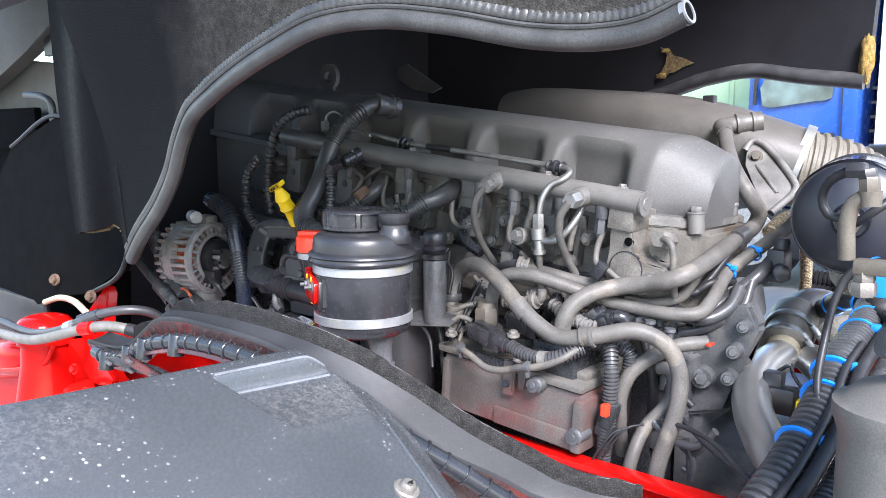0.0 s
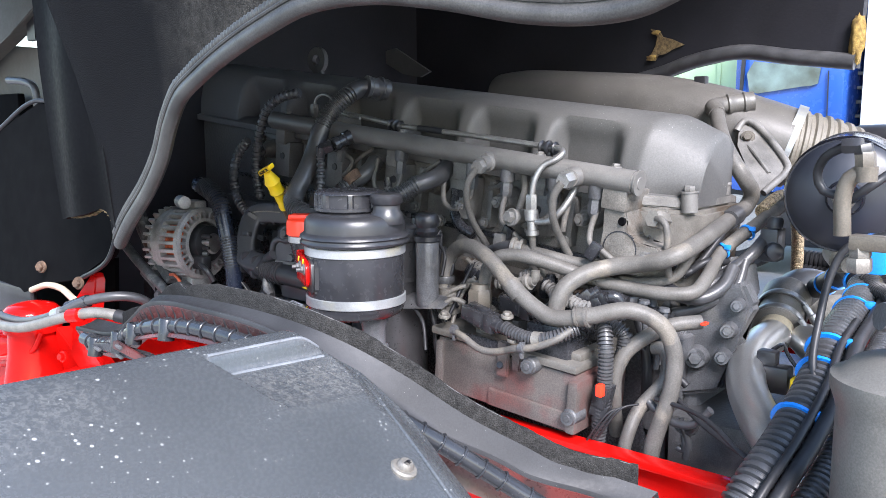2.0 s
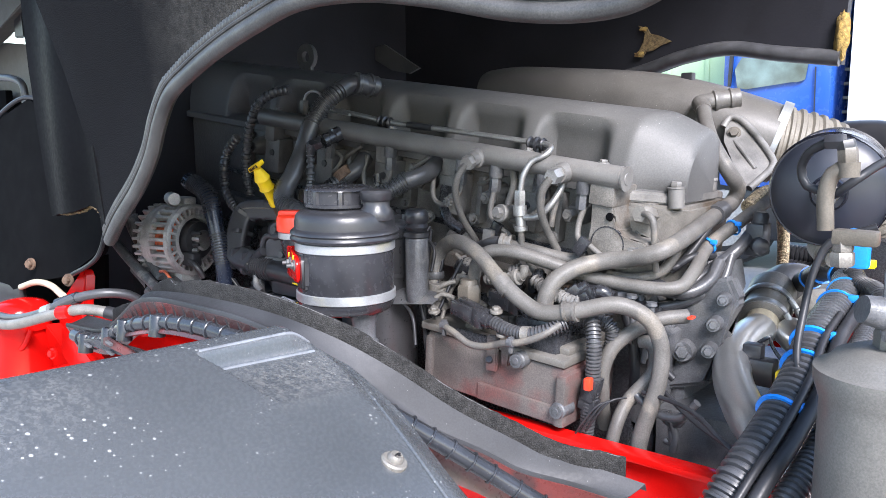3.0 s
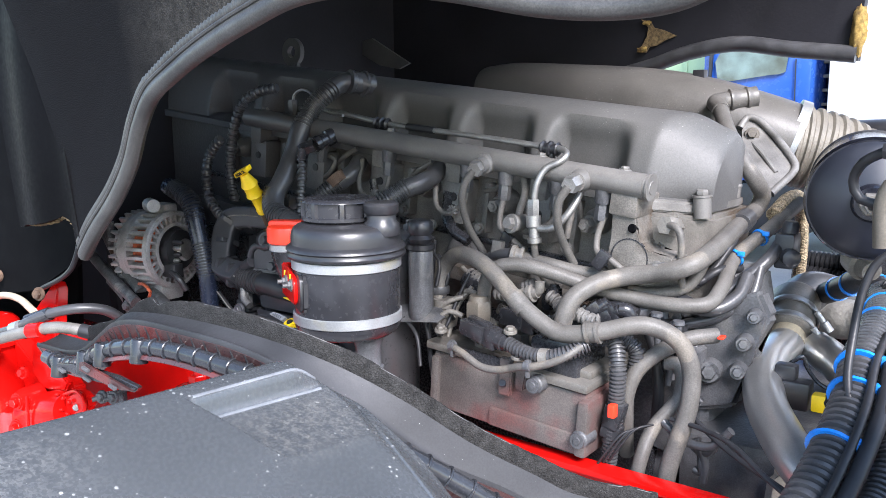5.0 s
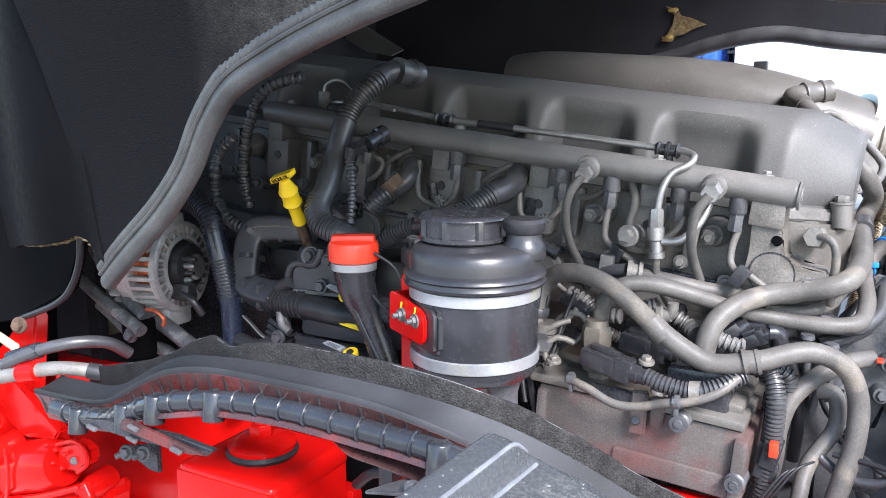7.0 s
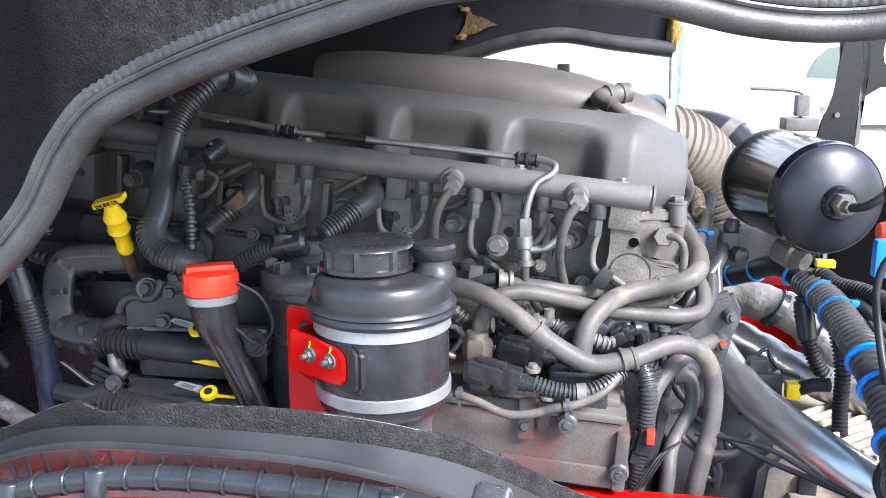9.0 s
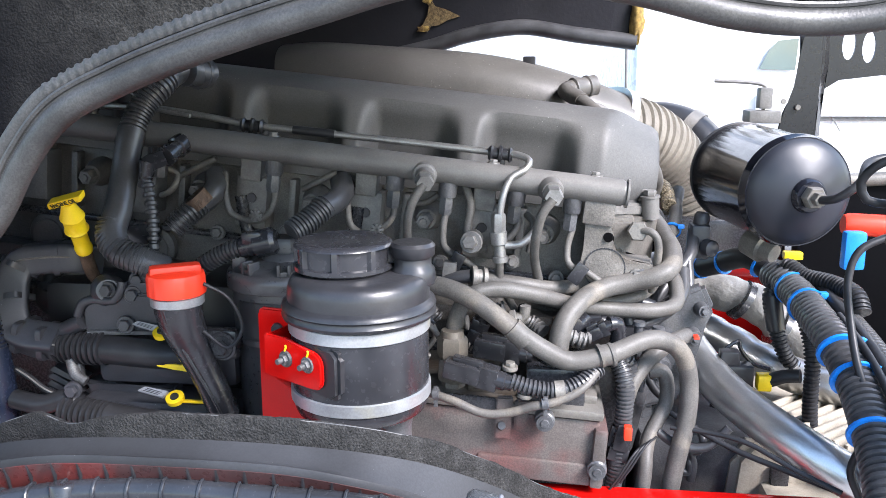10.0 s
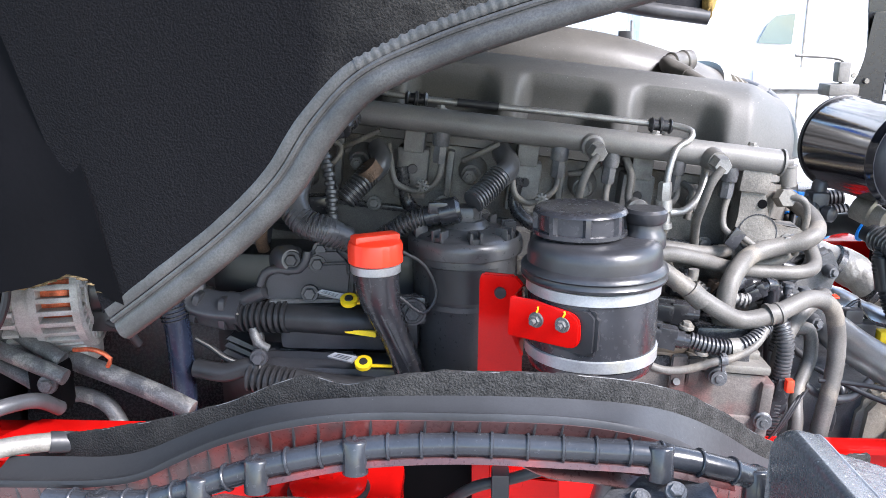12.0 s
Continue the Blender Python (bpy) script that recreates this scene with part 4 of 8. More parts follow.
line("fuel_hose", [(-0.526, 1.090, 1.460), (-0.508, 1.090, 1.460), (-0.502, 1.085, 1.422), (-0.528, 1.055, 1.375), (-0.534, 1.030, 1.334), (-0.550, 1.030, 1.220)], 0.0098, M_PIPE)
line("fuel_hose", [(-0.472, 1.130, 1.499), (-0.502, 1.100, 1.495), (-0.533, 1.075, 1.476), (-0.553, 1.055, 1.453), (-0.562, 1.045, 1.421), (-0.565, 1.050, 1.381), (-0.576, 1.080, 1.321)], 0.0108, M_PIPE)
part("connector", join(block(Vector((-0.462, 1.120, 1.508)) - Vector((0.004, 0.008, 0.010)), Vector((-0.461, 1.120, 1.498)) + Vector((0.003, 0.008, 0.004)), 0.002)), M_REDCAP, engine, "small red connector clip")
line("loom", [(-0.834, 1.090, 1.568), (-0.794, 1.075, 1.585), (-0.764, 1.070, 1.591)], 0.009, M_RUBBER_D)
part("loom_clip", lathe((-0.764, 1.070, 1.589), (-0.745, 1.075, 1.587), [(0, 0.016), (0.3, 0.016), (0.35, 0.012), (0.7, 0.012), (0.75, 0.016), (1, 0.016)], 14), M_PALE, engine)
line("pipe", [(-0.749, 1.075, 1.586), (-0.708, 1.080, 1.580), (-0.653, 1.100, 1.569), (-0.593, 1.120, 1.574)], 0.010, M_PIPE)
line("pipe", [(-0.599, 1.120, 1.547), (-0.559, 1.130, 1.546), (-0.522, 1.150, 1.558), (-0.501, 1.170, 1.605)], 0.008, M_PIPE)

# black corrugated breather hose from the cover
breather = part("breather_hose", tube([(-1.154, 1.190, 1.851), (-1.174, 1.170, 1.858), (-1.189, 1.150, 1.853), (-1.196, 1.120, 1.836), (-1.215, 1.100, 1.809), (-1.224, 1.080, 1.774), (-1.227, 1.060, 1.725), (-1.224, 1.030, 1.682), (-1.225, 1.010, 1.653), (-1.209, 1.000, 1.628), (-1.181, 1.000, 1.619), (-1.156, 1.010, 1.604)], 0.0178, 18, rib=(0.0056, 0.003), span=(0.075, 0.165)), M_RUBBER_D, engine, "black breather hose, partly corrugated")
part("ribbed_sleeve", tube([(-1.228, 1.020, 1.669), (-1.228, 1.010, 1.648), (-1.211, 1.000, 1.630), (-1.183, 1.000, 1.619), (-1.159, 1.010, 1.604)], 0.0195, 20, rib=(0.0056, 0.0035)), M_RUBBER_D, breather, "corrugated black hose end")
part("hose_collar", lathe((-1.161, 1.200, 1.851), (-1.175, 1.155, 1.857), [(0, 0.021), (0.25, 0.021), (0.3, 0.024), (0.4, 0.024), (0.45, 0.019), (0.8, 0.019), (0.85, 0.022), (1, 0.022)], 20), M_RUBBER_D, breather)

# sensor elbow and banded loom below it
part("sensor_elbow", join(lathe((-1.159, 1.095, 1.761), (-1.169, 1.060, 1.746), [(0, 0.015), (0.35, 0.015), (0.4, 0.012), (0.7, 0.012), (0.75, 0.014), (1, 0.014)], 16), hexa((-1.169, 1.060, 1.746), (-1.193, 1.050, 1.737), 0.012), lathe((-1.188, 1.050, 1.742), (-1.194, 1.050, 1.717), [(0, 0.012), (1, 0.009)], 14)), M_PLAST_S, engine)
part("banded_loom", tube([(-1.193, 1.050, 1.726), (-1.184, 1.040, 1.683), (-1.180, 1.030, 1.640), (-1.180, 1.020, 1.596), (-1.185, 1.020, 1.551)], 0.0085, 10, rib=(0.0115, 0.0026)), M_RUBBER_D, engine, "grey banded wiring loom")


# plug bodies and corrugated wiring below the rail
def ribbed(name, pts, r, label=""):
    return part(name, tube(pts, r, 14, rib=(0.0054, 0.0028)), M_RUBBER_D, engine, label)


ribbed("ribbed_conduit", [(-1.167, 1.060, 1.648), (-1.150, 1.070, 1.666), (-1.135, 1.085, 1.681)], 0.0165)
part("elbow", tube([(-1.136, 1.085, 1.679), (-1.124, 1.095, 1.690), (-1.121, 1.110, 1.701), (-1.129, 1.130, 1.713)], 0.0155, 14), M_RUBBER_D, engine)
part("rust_ring", tube([(-1.140, 1.075, 1.693), (-1.130, 1.080, 1.679)], 0.0175, 14), M_RUST, engine)
ribbed("ribbed_conduit", [(-1.127, 1.010, 1.594), (-1.098, 1.010, 1.617), (-1.067, 1.010, 1.633), (-1.044, 1.010, 1.639)], 0.0125)
part("loom_plug", join(lathe((-1.052, 1.010, 1.637), (-1.006, 1.010, 1.648), [(0, 0.014), (0.4, 0.014), (0.42, 0.018), (0.9, 0.018), (1, 0.013)], 14), block(Vector((-1.035, 1.010, 1.650)) - Vector((0.013, 0.014, 0.007)), Vector((-1.035, 1.010, 1.650)) + Vector((0.013, 0.005, 0.009)), 0.003)), M_PLAST_S, engine)
ribbed("ribbed_conduit", [(-0.990, 1.020, 1.655), (-0.972, 1.040, 1.668), (-0.954, 1.060, 1.684)], 0.0165)
part("elbow", tube([(-0.957, 1.055, 1.681), (-0.945, 1.075, 1.687), (-0.941, 1.100, 1.695), (-0.950, 1.130, 1.707)], 0.0155, 14), M_RUBBER_D, engine)
part("loom_plug", block(Vector((-1.208, 1.060, 1.643)) - Vector((0.02, 0.015, 0.013)), Vector((-1.208, 1.060, 1.643)) + Vector((0.02, 0.015, 0.013)), 0.004), M_PLAST_S, engine)

# fuel module: reddish grey cast box with a lid deck
MT = Matrix.Translation((-0.72, 0, 1.437)) @ Matrix.Rotation(radians(4), 4, "Y") @ Matrix.Translation((0.72, 0, -1.437))
box = part("fuel_module", block((-0.853, 0.99, 1.348), (-0.594, 1.15, 1.437), 0.007, MT), M_REDDUST, engine, "dusty cast fuel module stained red")
part("raised_panel", block((-0.745, 0.985, 1.350), (-0.600, 1.0, 1.378), 0.004, MT), M_REDDUST, box)
part("edge_rib", block((-0.853, 0.984, 1.349), (-0.838, 1.0, 1.43), 0.005, MT), M_REDDUST, box)
part("module_lid", block((-0.865, 0.985, 1.4385), (-0.592, 1.15, 1.451), 0.004, MT), M_BLOCK, engine, "dusty aluminium lid plate")
part("lid_pocket", slab([(-0.792, 0.984, 1.460), (-0.726, 0.984, 1.456), (-0.725, 0.984, 1.438), (-0.737, 0.984, 1.436), (-0.789, 0.984, 1.448)], (0, 0.006, 0), 0.001), M_CASTD, engine, "dark pocket under the lid")
part("lid_step", block((-0.765, 1.01, 1.449), (-0.60, 1.13, 1.462), 0.004, MT), M_BLOCK, engine)
part("right_flange", block((-0.602, 0.98, 1.35), (-0.585, 1.10, 1.43), 0.005, MT), M_REDDUST, engine)
for q in ((-0.665, 0.971, 1.433), (-0.599, 0.977, 1.368)):
    q = Vector(q)
    part("socket_bolt", join(lathe(q + Vector((0, 0.03, 0)), q + Vector((0, -0.004, 0)), [(0, 0.0130), (0.8, 0.0125), (0.85, 0.0105), (1, 0.0105)], 18), lathe(q + Vector((0, -0.003, 0)), q + Vector((0, -0.0055, 0)), [(0, 0.006), (1, 0.005)], 12)), M_CASTL, box)
for q in ((-0.608, 1.030, 1.436), (-0.691, 1.010, 1.452)):
    q = Vector(q)
    part("lid_nut", join(bolt(q, (0.07, 0, 1), 0.0068), lathe(q, q + Vector((0.001, 0, 0.013)), [(0, 0.0042), (1, 0.0038)], 10)), M_BLOCK, engine)
part("lug", slab([(-0.725, 0.977, 1.461), (-0.704, 0.977, 1.462), (-0.708, 0.977, 1.405), (-0.728, 0.977, 1.405)], (0, 0.008, 0), 0.002), M_REDDUST, engine, "cast lug with a threaded hole")
part("threaded_hole", lathe((-0.719, 0.978, 1.423), (-0.718, 0.974, 1.425), [(0, 0.006), (1, 0.005)], 14), M_PLASTIC, engine)
part("small_lug", slab([(-0.702, 0.982, 1.456), (-0.681, 0.982, 1.457), (-0.689, 0.982, 1.416), (-0.703, 0.982, 1.418)], (0, 0.008, 0), 0.002), M_REDDUST, engine)
line("fuel_line", [(-0.806, 0.970, 1.466), (-0.776, 0.960, 1.461), (-0.741, 0.955, 1.449), (-0.713, 0.955, 1.450), (-0.678, 0.955, 1.461), (-0.651, 0.960, 1.466), (-0.623, 0.970, 1.478), (-0.603, 0.990, 1.494)], 0.0055, M_PIPE, "thin grey fuel line over the module")
for q in ((-0.799, 0.965, 1.467), (-0.665, 0.955, 1.464)):
    q = Vector(q)
    part("line_clip", join(lathe(q - Vector((0.004, 0, 0)), q + Vector((0.004, 0, 0.001)), [(0, 0.0072), (1, 0.0072)], 14), block(q + Vector((-0.0025, -0.003, -0.016)), q + Vector((0.0025, 0.003, 0.0)), 0.001), block(q + Vector((-0.003, -0.004, 0.005)), q + Vector((0.003, 0.004, 0.009)), 0.001)), M_CASTL, engine, "small grey line clip")
# plugs and ribbed loom on the lid
def plug(a, b, r, material=M_PLAST_S):
    a, b = Vector(a), Vector(b)
    d = (b - a).normalized()
    m, h = to_axis(a, b)
    body = block((-r, -r * 0.8, 0), (r, r * 0.8, h * 0.55), 0.003, m)
    body = join(body, block((-r * 0.8, -r, h * 0.5), (r * 0.8, r, h * 0.8), 0.002, m), lathe(a + d * h * 0.75, b, [(0, r * 0.85), (0.6, r * 0.85), (0.65, r * 0.7), (1, r * 0.7)], 12), block((-r * 0.4, r * 0.7, h * 0.1), (r * 0.4, r * 1.25, h * 0.55), 0.0015, m))
    return part("plug", body, material, engine, "black wiring plug")


plug((-0.789, 0.985, 1.497), (-0.706, 0.970, 1.483), 0.014)
ribbed("ribbed_conduit", [(-0.708, 0.970, 1.486), (-0.682, 0.968, 1.479), (-0.651, 0.970, 1.476), (-0.622, 0.980, 1.483), (-0.600, 1.000, 1.495)], 0.0105, "grey ribbed conduit")
part("conduit_ring", tube([(-0.654, 0.970, 1.476), (-0.642, 0.971, 1.477)], 0.0118, 12), M_PALE, engine)
plug((-0.756, 1.040, 1.506), (-0.681, 1.030, 1.499), 0.015)
plug((-0.655, 1.060, 1.498), (-0.610, 1.080, 1.537), 0.013)
plug((-0.771, 1.100, 1.481), (-0.747, 1.100, 1.531), 0.013)
part("pump_housing", block((-0.69, 1.0, 1.43), (-0.615, 1.09, 1.492), 0.008), M_CASTD, engine)
for k in range(3):
    part("thread_stub", tube([(-0.80 + 0.045 * k, 1.085, 1.50), (-0.765 + 0.045 * k, 1.095, 1.485)], 0.009, 12, rib=(0.005, 0.0018)), M_BLOCK, engine)
part("union", hexa((-0.735, 1.05, 1.45), (-0.735, 1.05, 1.478), 0.014), M_BLOCK, engine)
# wires at the left of the module
for k, s in enumerate((0, 1, 2)):
    line("wire", [(-0.903, 1.060, 1.507), (-0.902, 1.050, 1.476), (-0.883, 1.040, 1.456), (-0.860, 1.020, 1.457)] if k == 0 else ([(-0.824, 1.050, 1.536), (-0.840, 1.040, 1.512), (-0.848, 1.030, 1.481), (-0.851, 1.020, 1.450)] if k == 1 else [(-0.864, 1.080, 1.558), (-0.824, 1.070, 1.532), (-0.811, 1.060, 1.512), (-0.827, 1.050, 1.487)]), 0.0038, M_PALE)
line("black_cable", [(-0.904, 1.060, 1.599), (-0.886, 1.030, 1.549), (-0.877, 1.010, 1.490), (-0.867, 1.000, 1.421), (-0.853, 1.000, 1.366)], 0.0035, M_RUBBER)
line("black_cable", [(-0.907, 1.060, 1.605), (-0.910, 1.030, 1.569), (-0.886, 1.000, 1.519), (-0.871, 1.000, 1.463), (-0.859, 1.000, 1.379)], 0.0035, M_RUBBER)

# right of the module: looms, casting, bolts
ribbed("ribbed_conduit", [(-0.594, 1.030, 1.503), (-0.576, 1.030, 1.496), (-0.565, 1.020, 1.469), (-0.565, 1.020, 1.422), (-0.571, 1.020, 1.358), (-0.577, 1.020, 1.308)], 0.0115)
plug((-0.562, 1.020, 1.415), (-0.575, 1.020, 1.353), 0.013)
part("red_clip", block(Vector((-0.561, 1.000, 1.411)) - Vector((0.005, 0.006, 0.009)), Vector((-0.561, 1.000, 1.411)) + Vector((0.005, 0.006, 0.009)), 0.002), M_REDCAP, engine)
side = part("side_housing", join(block((-0.64, 1.17, 1.15), (-0.535, 1.45, 1.52), 0.02), block((-0.565, 1.15, 1.30), (-0.515, 1.30, 1.47), 0.018, Matrix.Translation((-0.54, 1.2, 1.4)) @ Matrix.Rotation(0.2, 4, "Y") @ Matrix.Translation((0.54, -1.2, -1.4))), block((-0.53, 1.20, 1.20), (-0.50, 1.42, 1.40), 0.014)), M_CASTL, engine, "grey cast housing behind the hoses")
part("flange_plate", slab([(-0.545, 1.195, 1.500), (-0.497, 1.195, 1.530), (-0.440, 1.200, 1.551), (-0.422, 1.200, 1.515), (-0.448, 1.195, 1.458), (-0.463, 1.190, 1.379), (-0.560, 1.185, 1.352)], (0.004, 0.030, 0), 0.006), M_CASTL, side, "grimy cast flange plate")
for q, r in (((-0.498, 1.178, 1.429), 0.0105), ((-0.458, 1.180, 1.436), 0.0072), ((-0.452, 1.180, 1.478), 0.0070), ((-0.546, 1.170, 1.368), 0.0085), ((-0.441, 1.184, 1.517), 0.0060), ((-0.521, 1.178, 1.470), 0.0060)):
    q = Vector(q)
    part("flange_boss", lathe(q + Vector((-0.002, 0.022, 0)), q, [(0, r * 1.9), (0.7, r * 1.7), (1, r * 1.5)], 20), M_CASTL, side)
    part("flange_bolt", bolt(q, (0.35, -1, 0.2), r), M_CASTL, side)
part("gusset", slab([(-0.489, 1.240, 1.580), (-0.459, 1.260, 1.572), (-0.449, 1.260, 1.520), (-0.465, 1.220, 1.471), (-0.497, 1.200, 1.487)], (0.01, 0.03, 0), 0.006), M_CASTL, engine)
for pth, r, m in (([(-0.566, 1.120, 1.491), (-0.555, 1.120, 1.458), (-0.548, 1.120, 1.406), (-0.551, 1.120, 1.351)], 0.008, M_RUBBER), ([(-0.554, 1.140, 1.525), (-0.542, 1.130, 1.476), (-0.535, 1.130, 1.424)], 0.007, M_RUBBER_D), ([(-0.633, 1.100, 1.520), (-0.599, 1.110, 1.514), (-0.576, 1.120, 1.520), (-0.559, 1.140, 1.537)], 0.011, M_RUBBER_D), ([(-0.525, 1.150, 1.501), (-0.528, 1.140, 1.458), (-0.513, 1.130, 1.420), (-0.489, 1.130, 1.399)], 0.006, M_RUBBER), ([(-0.522, 1.160, 1.526), (-0.491, 1.170, 1.524), (-0.469, 1.200, 1.540), (-0.465, 1.230, 1.566)], 0.010, M_RUBBER_D), ([(-0.552, 1.180, 1.572), (-0.519, 1.180, 1.558), (-0.506, 1.200, 1.574), (-0.489, 1.240, 1.615)], 0.006, M_RUBBER)):
    line("loom", pth, r, m)
for q in ((-0.552, 1.130, 1.500), (-0.604, 1.100, 1.524), (-0.545, 1.150, 1.537)):
    q = Vector(q)
    part("loom_plug", join(block(q - Vector((0.013, 0.012, 0.011)), q + Vector((0.013, 0.012, 0.011)), 0.003), lathe(q + Vector((0.012, 0, 0)), q + Vector((0.03, 0, -0.004)), [(0, 0.010), (1, 0.008)], 12)), M_PLASTIC, engine, "black wiring plug")
line("loom", [(-0.455, 1.250, 1.574), (-0.459, 1.220, 1.534), (-0.498, 1.190, 1.507), (-0.534, 1.170, 1.496)], 0.008, M_RUBBER_D)
line("loom", [(-0.440, 1.300, 1.609), (-0.451, 1.260, 1.582), (-0.495, 1.220, 1.537), (-0.521, 1.180, 1.509)], 0.010, M_RUBBER_D)
line("loom", [(-0.482, 1.250, 1.570), (-0.497, 1.200, 1.575), (-0.523, 1.180, 1.553)], 0.006, M_RUBBER)
part("sensor_block", join(block(Vector((-0.432, 1.300, 1.597)) - Vector((0.014, 0.02, 0.026)), Vector((-0.432, 1.300, 1.597)) + Vector((0.014, 0.02, 0.026)), 0.005), lathe((-0.424, 1.280, 1.590), (-0.415, 1.266, 1.590), [(0, 0.013), (0.8, 0.013), (1, 0.009)], 16), lathe((-0.430, 1.300, 1.622), (-0.428, 1.300, 1.640), [(0, 0.012), (0.7, 0.012), (1, 0.009)], 16)), M_MODULE, engine, "dark grey sensor block")
part("bell_housing", block((-0.53, 1.15, 0.95), (-0.35, 1.62, 1.345), 0.02), M_CASTL, engine, "grey cast bell housing")
part("gearbox_side", join(block((-0.62, 1.08, 0.95), (0.4, 1.55, 1.20), 0.03), block((-0.30, 1.12, 1.15), (0.5, 1.6, 1.29), 0.03)), M_BLOCK, engine, "dusty aluminium gearbox housing")
line("cable", [(-0.516, 1.060, 1.388), (-0.489, 1.060, 1.369), (-0.451, 1.060, 1.368), (-0.424, 1.060, 1.396)], 0.006, M_RUBBER_D)
line("cable", [(-0.477, 1.080, 1.366), (-0.463, 1.080, 1.333), (-0.465, 1.080, 1.308)], 0.006, M_RUBBER_D)
line("cable", [(-0.512, 1.090, 1.411), (-0.427, 1.050, 1.375), (-0.362, 1.020, 1.360), (-0.298, 1.000, 1.343)], 0.004, M_RUBBER)

eye = Vector((-1.555, 1.37, 1.938))
part("lifting_eye", join(hoop(eye + Vector((0, 0.006, 0)), eye + Vector((0, -0.006, 0)), [(0, 0.013), (0, 0.031), (1, 0.031), (1, 0.013)], 24), block(eye + Vector((-0.018, -0.005, -0.10)), eye + Vector((0.018, 0.005, -0.018)), 0.003)), M_CAST, engine, "grey steel lifting eye")
un = Vector((-1.308, 1.140, 1.814))
part("union_nut", join(hexa(un - Vector((0, 0, 0.012)), un + Vector((0, 0, 0.012)), 0.010), lathe(un - Vector((0, 0, 0.03)), un, [(0, 0.006), (1, 0.006)], 10)), M_CAST, engine)
line("bright_line", [(-1.308, 1.140, 1.822), (-1.305, 1.140, 1.835), (-1.286, 1.140, 1.844), (-1.264, 1.140, 1.840), (-1.246, 1.140, 1.825), (-1.210, 1.130, 1.805), (-1.157, 1.120, 1.796)], 0.0028, M_STEEL, "bright curved fuel line")

# banded looms, unions and clips between the hoses
for pth in ([(-0.846, 1.070, 1.552), (-0.824, 1.070, 1.544), (-0.807, 1.070, 1.530)], [(-0.788, 1.060, 1.529), (-0.766, 1.060, 1.530)], [(-0.696, 1.060, 1.539), (-0.680, 1.060, 1.530), (-0.668, 1.050, 1.523)], [(-0.648, 1.050, 1.521), (-0.626, 1.050, 1.516), (-0.614, 1.050, 1.513)], [(-0.738, 1.060, 1.545), (-0.719, 1.060, 1.551)]):
    part("banded_loom", tube(pth, 0.0105, 12, rib=(0.0075, 0.003)), M_CAST, engine, "pale grey banded loom")
hx = Vector((-0.783, 1.010, 1.514))
part("hex_union", join(hexa(hx - Vector((0, 0, 0.014)), hx + Vector((0, 0, 0.014)), 0.020), lathe(hx + Vector((0, 0, 0.012)), hx + Vector((0, 0, 0.022)), [(0, 0.016), (1, 0.014)], 18)), M_ARM, engine, "grimy brass hex union")
for q in ((-0.827, 0.975, 1.484), (-0.709, 0.980, 1.500), (-0.690, 0.970, 1.469)):
    part("lid_bolt", bolt(q, (0.07, -0.1, 1), 0.0066), M_BLOCK, engine)
hc = Vector((-0.861, 1.030, 1.505))
part("hose_end", lathe(hc + Vector((0, 0, 0.012)), hc - Vector((0, 0, 0.03)), [(0, 0.0185), (0.3, 0.0185), (0.35, 0.0165), (0.6, 0.0165), (0.65, 0.020), (1, 0.018)], 20), M_PALE, engine, "crimped hose end")
part("quick_connector", join(lathe((-0.720, 1.030, 1.541), (-0.695, 1.030, 1.548), [(0, 0.010), (0.4, 0.010), (0.45, 0.013), (0.7, 0.013), (0.75, 0.009), (1, 0.008)], 14), tube([(-0.698, 1.030, 1.547), (-0.693, 1.030, 1.552), (-0.692, 1.030, 1.564)], 0.007, 10)), M_PALE, engine)
plug((-0.850, 1.070, 1.547), (-0.812, 1.068, 1.526), 0.012)
for pth in ([(-0.859, 1.045, 1.490), (-0.852, 1.045, 1.514), (-0.837, 1.045, 1.528), (-0.816, 1.045, 1.529), (-0.804, 1.045, 1.512)], [(-0.844, 1.000, 1.470), (-0.851, 1.000, 1.490), (-0.834, 1.005, 1.506), (-0.812, 1.010, 1.500)], [(-0.868, 1.02, 1.478), (-0.862, 1.015, 1.500), (-0.845, 1.02, 1.517), (-0.826, 1.03, 1.524)]):
    part("sleeved_wire", tube(pth, 0.0042, 10), M_PALE, engine, "pale sleeved wire")
part("rusty_union", join(hexa((-0.648, 1.08, 1.508), (-0.648, 1.08, 1.524), 0.014), lathe((-0.648, 1.08, 1.522), (-0.648, 1.08, 1.534), [(0, 0.010), (1, 0.009)], 14)), M_RUST, engine, "rusty hex union")
plug((-0.694, 1.075, 1.520), (-0.694, 1.075, 1.552), 0.010)
plug((-0.706, 1.080, 1.512), (-0.704, 1.080, 1.542), 0.009)
part("banded_loom", tube([(-0.648, 1.050, 1.528), (-0.624, 1.050, 1.516), (-0.607, 1.052, 1.517)], 0.0085, 12, rib=(0.0062, 0.002)), M_CAST, engine, "pale grey banded loom")
plug((-0.611, 1.060, 1.516), (-0.580, 1.060, 1.534), 0.010)
part("plug_elbow", tube([(-0.584, 1.062, 1.533), (-0.574, 1.066, 1.532), (-0.571, 1.070, 1.517), (-0.572, 1.072, 1.500)], 0.0105, 12), M_PLAST_S, engine)
ribbed("ribbed_conduit", [(-0.597, 1.055, 1.487), (-0.572, 1.058, 1.490), (-0.557, 1.060, 1.480), (-0.557, 1.060, 1.459), (-0.562, 1.058, 1.437)], 0.0115)
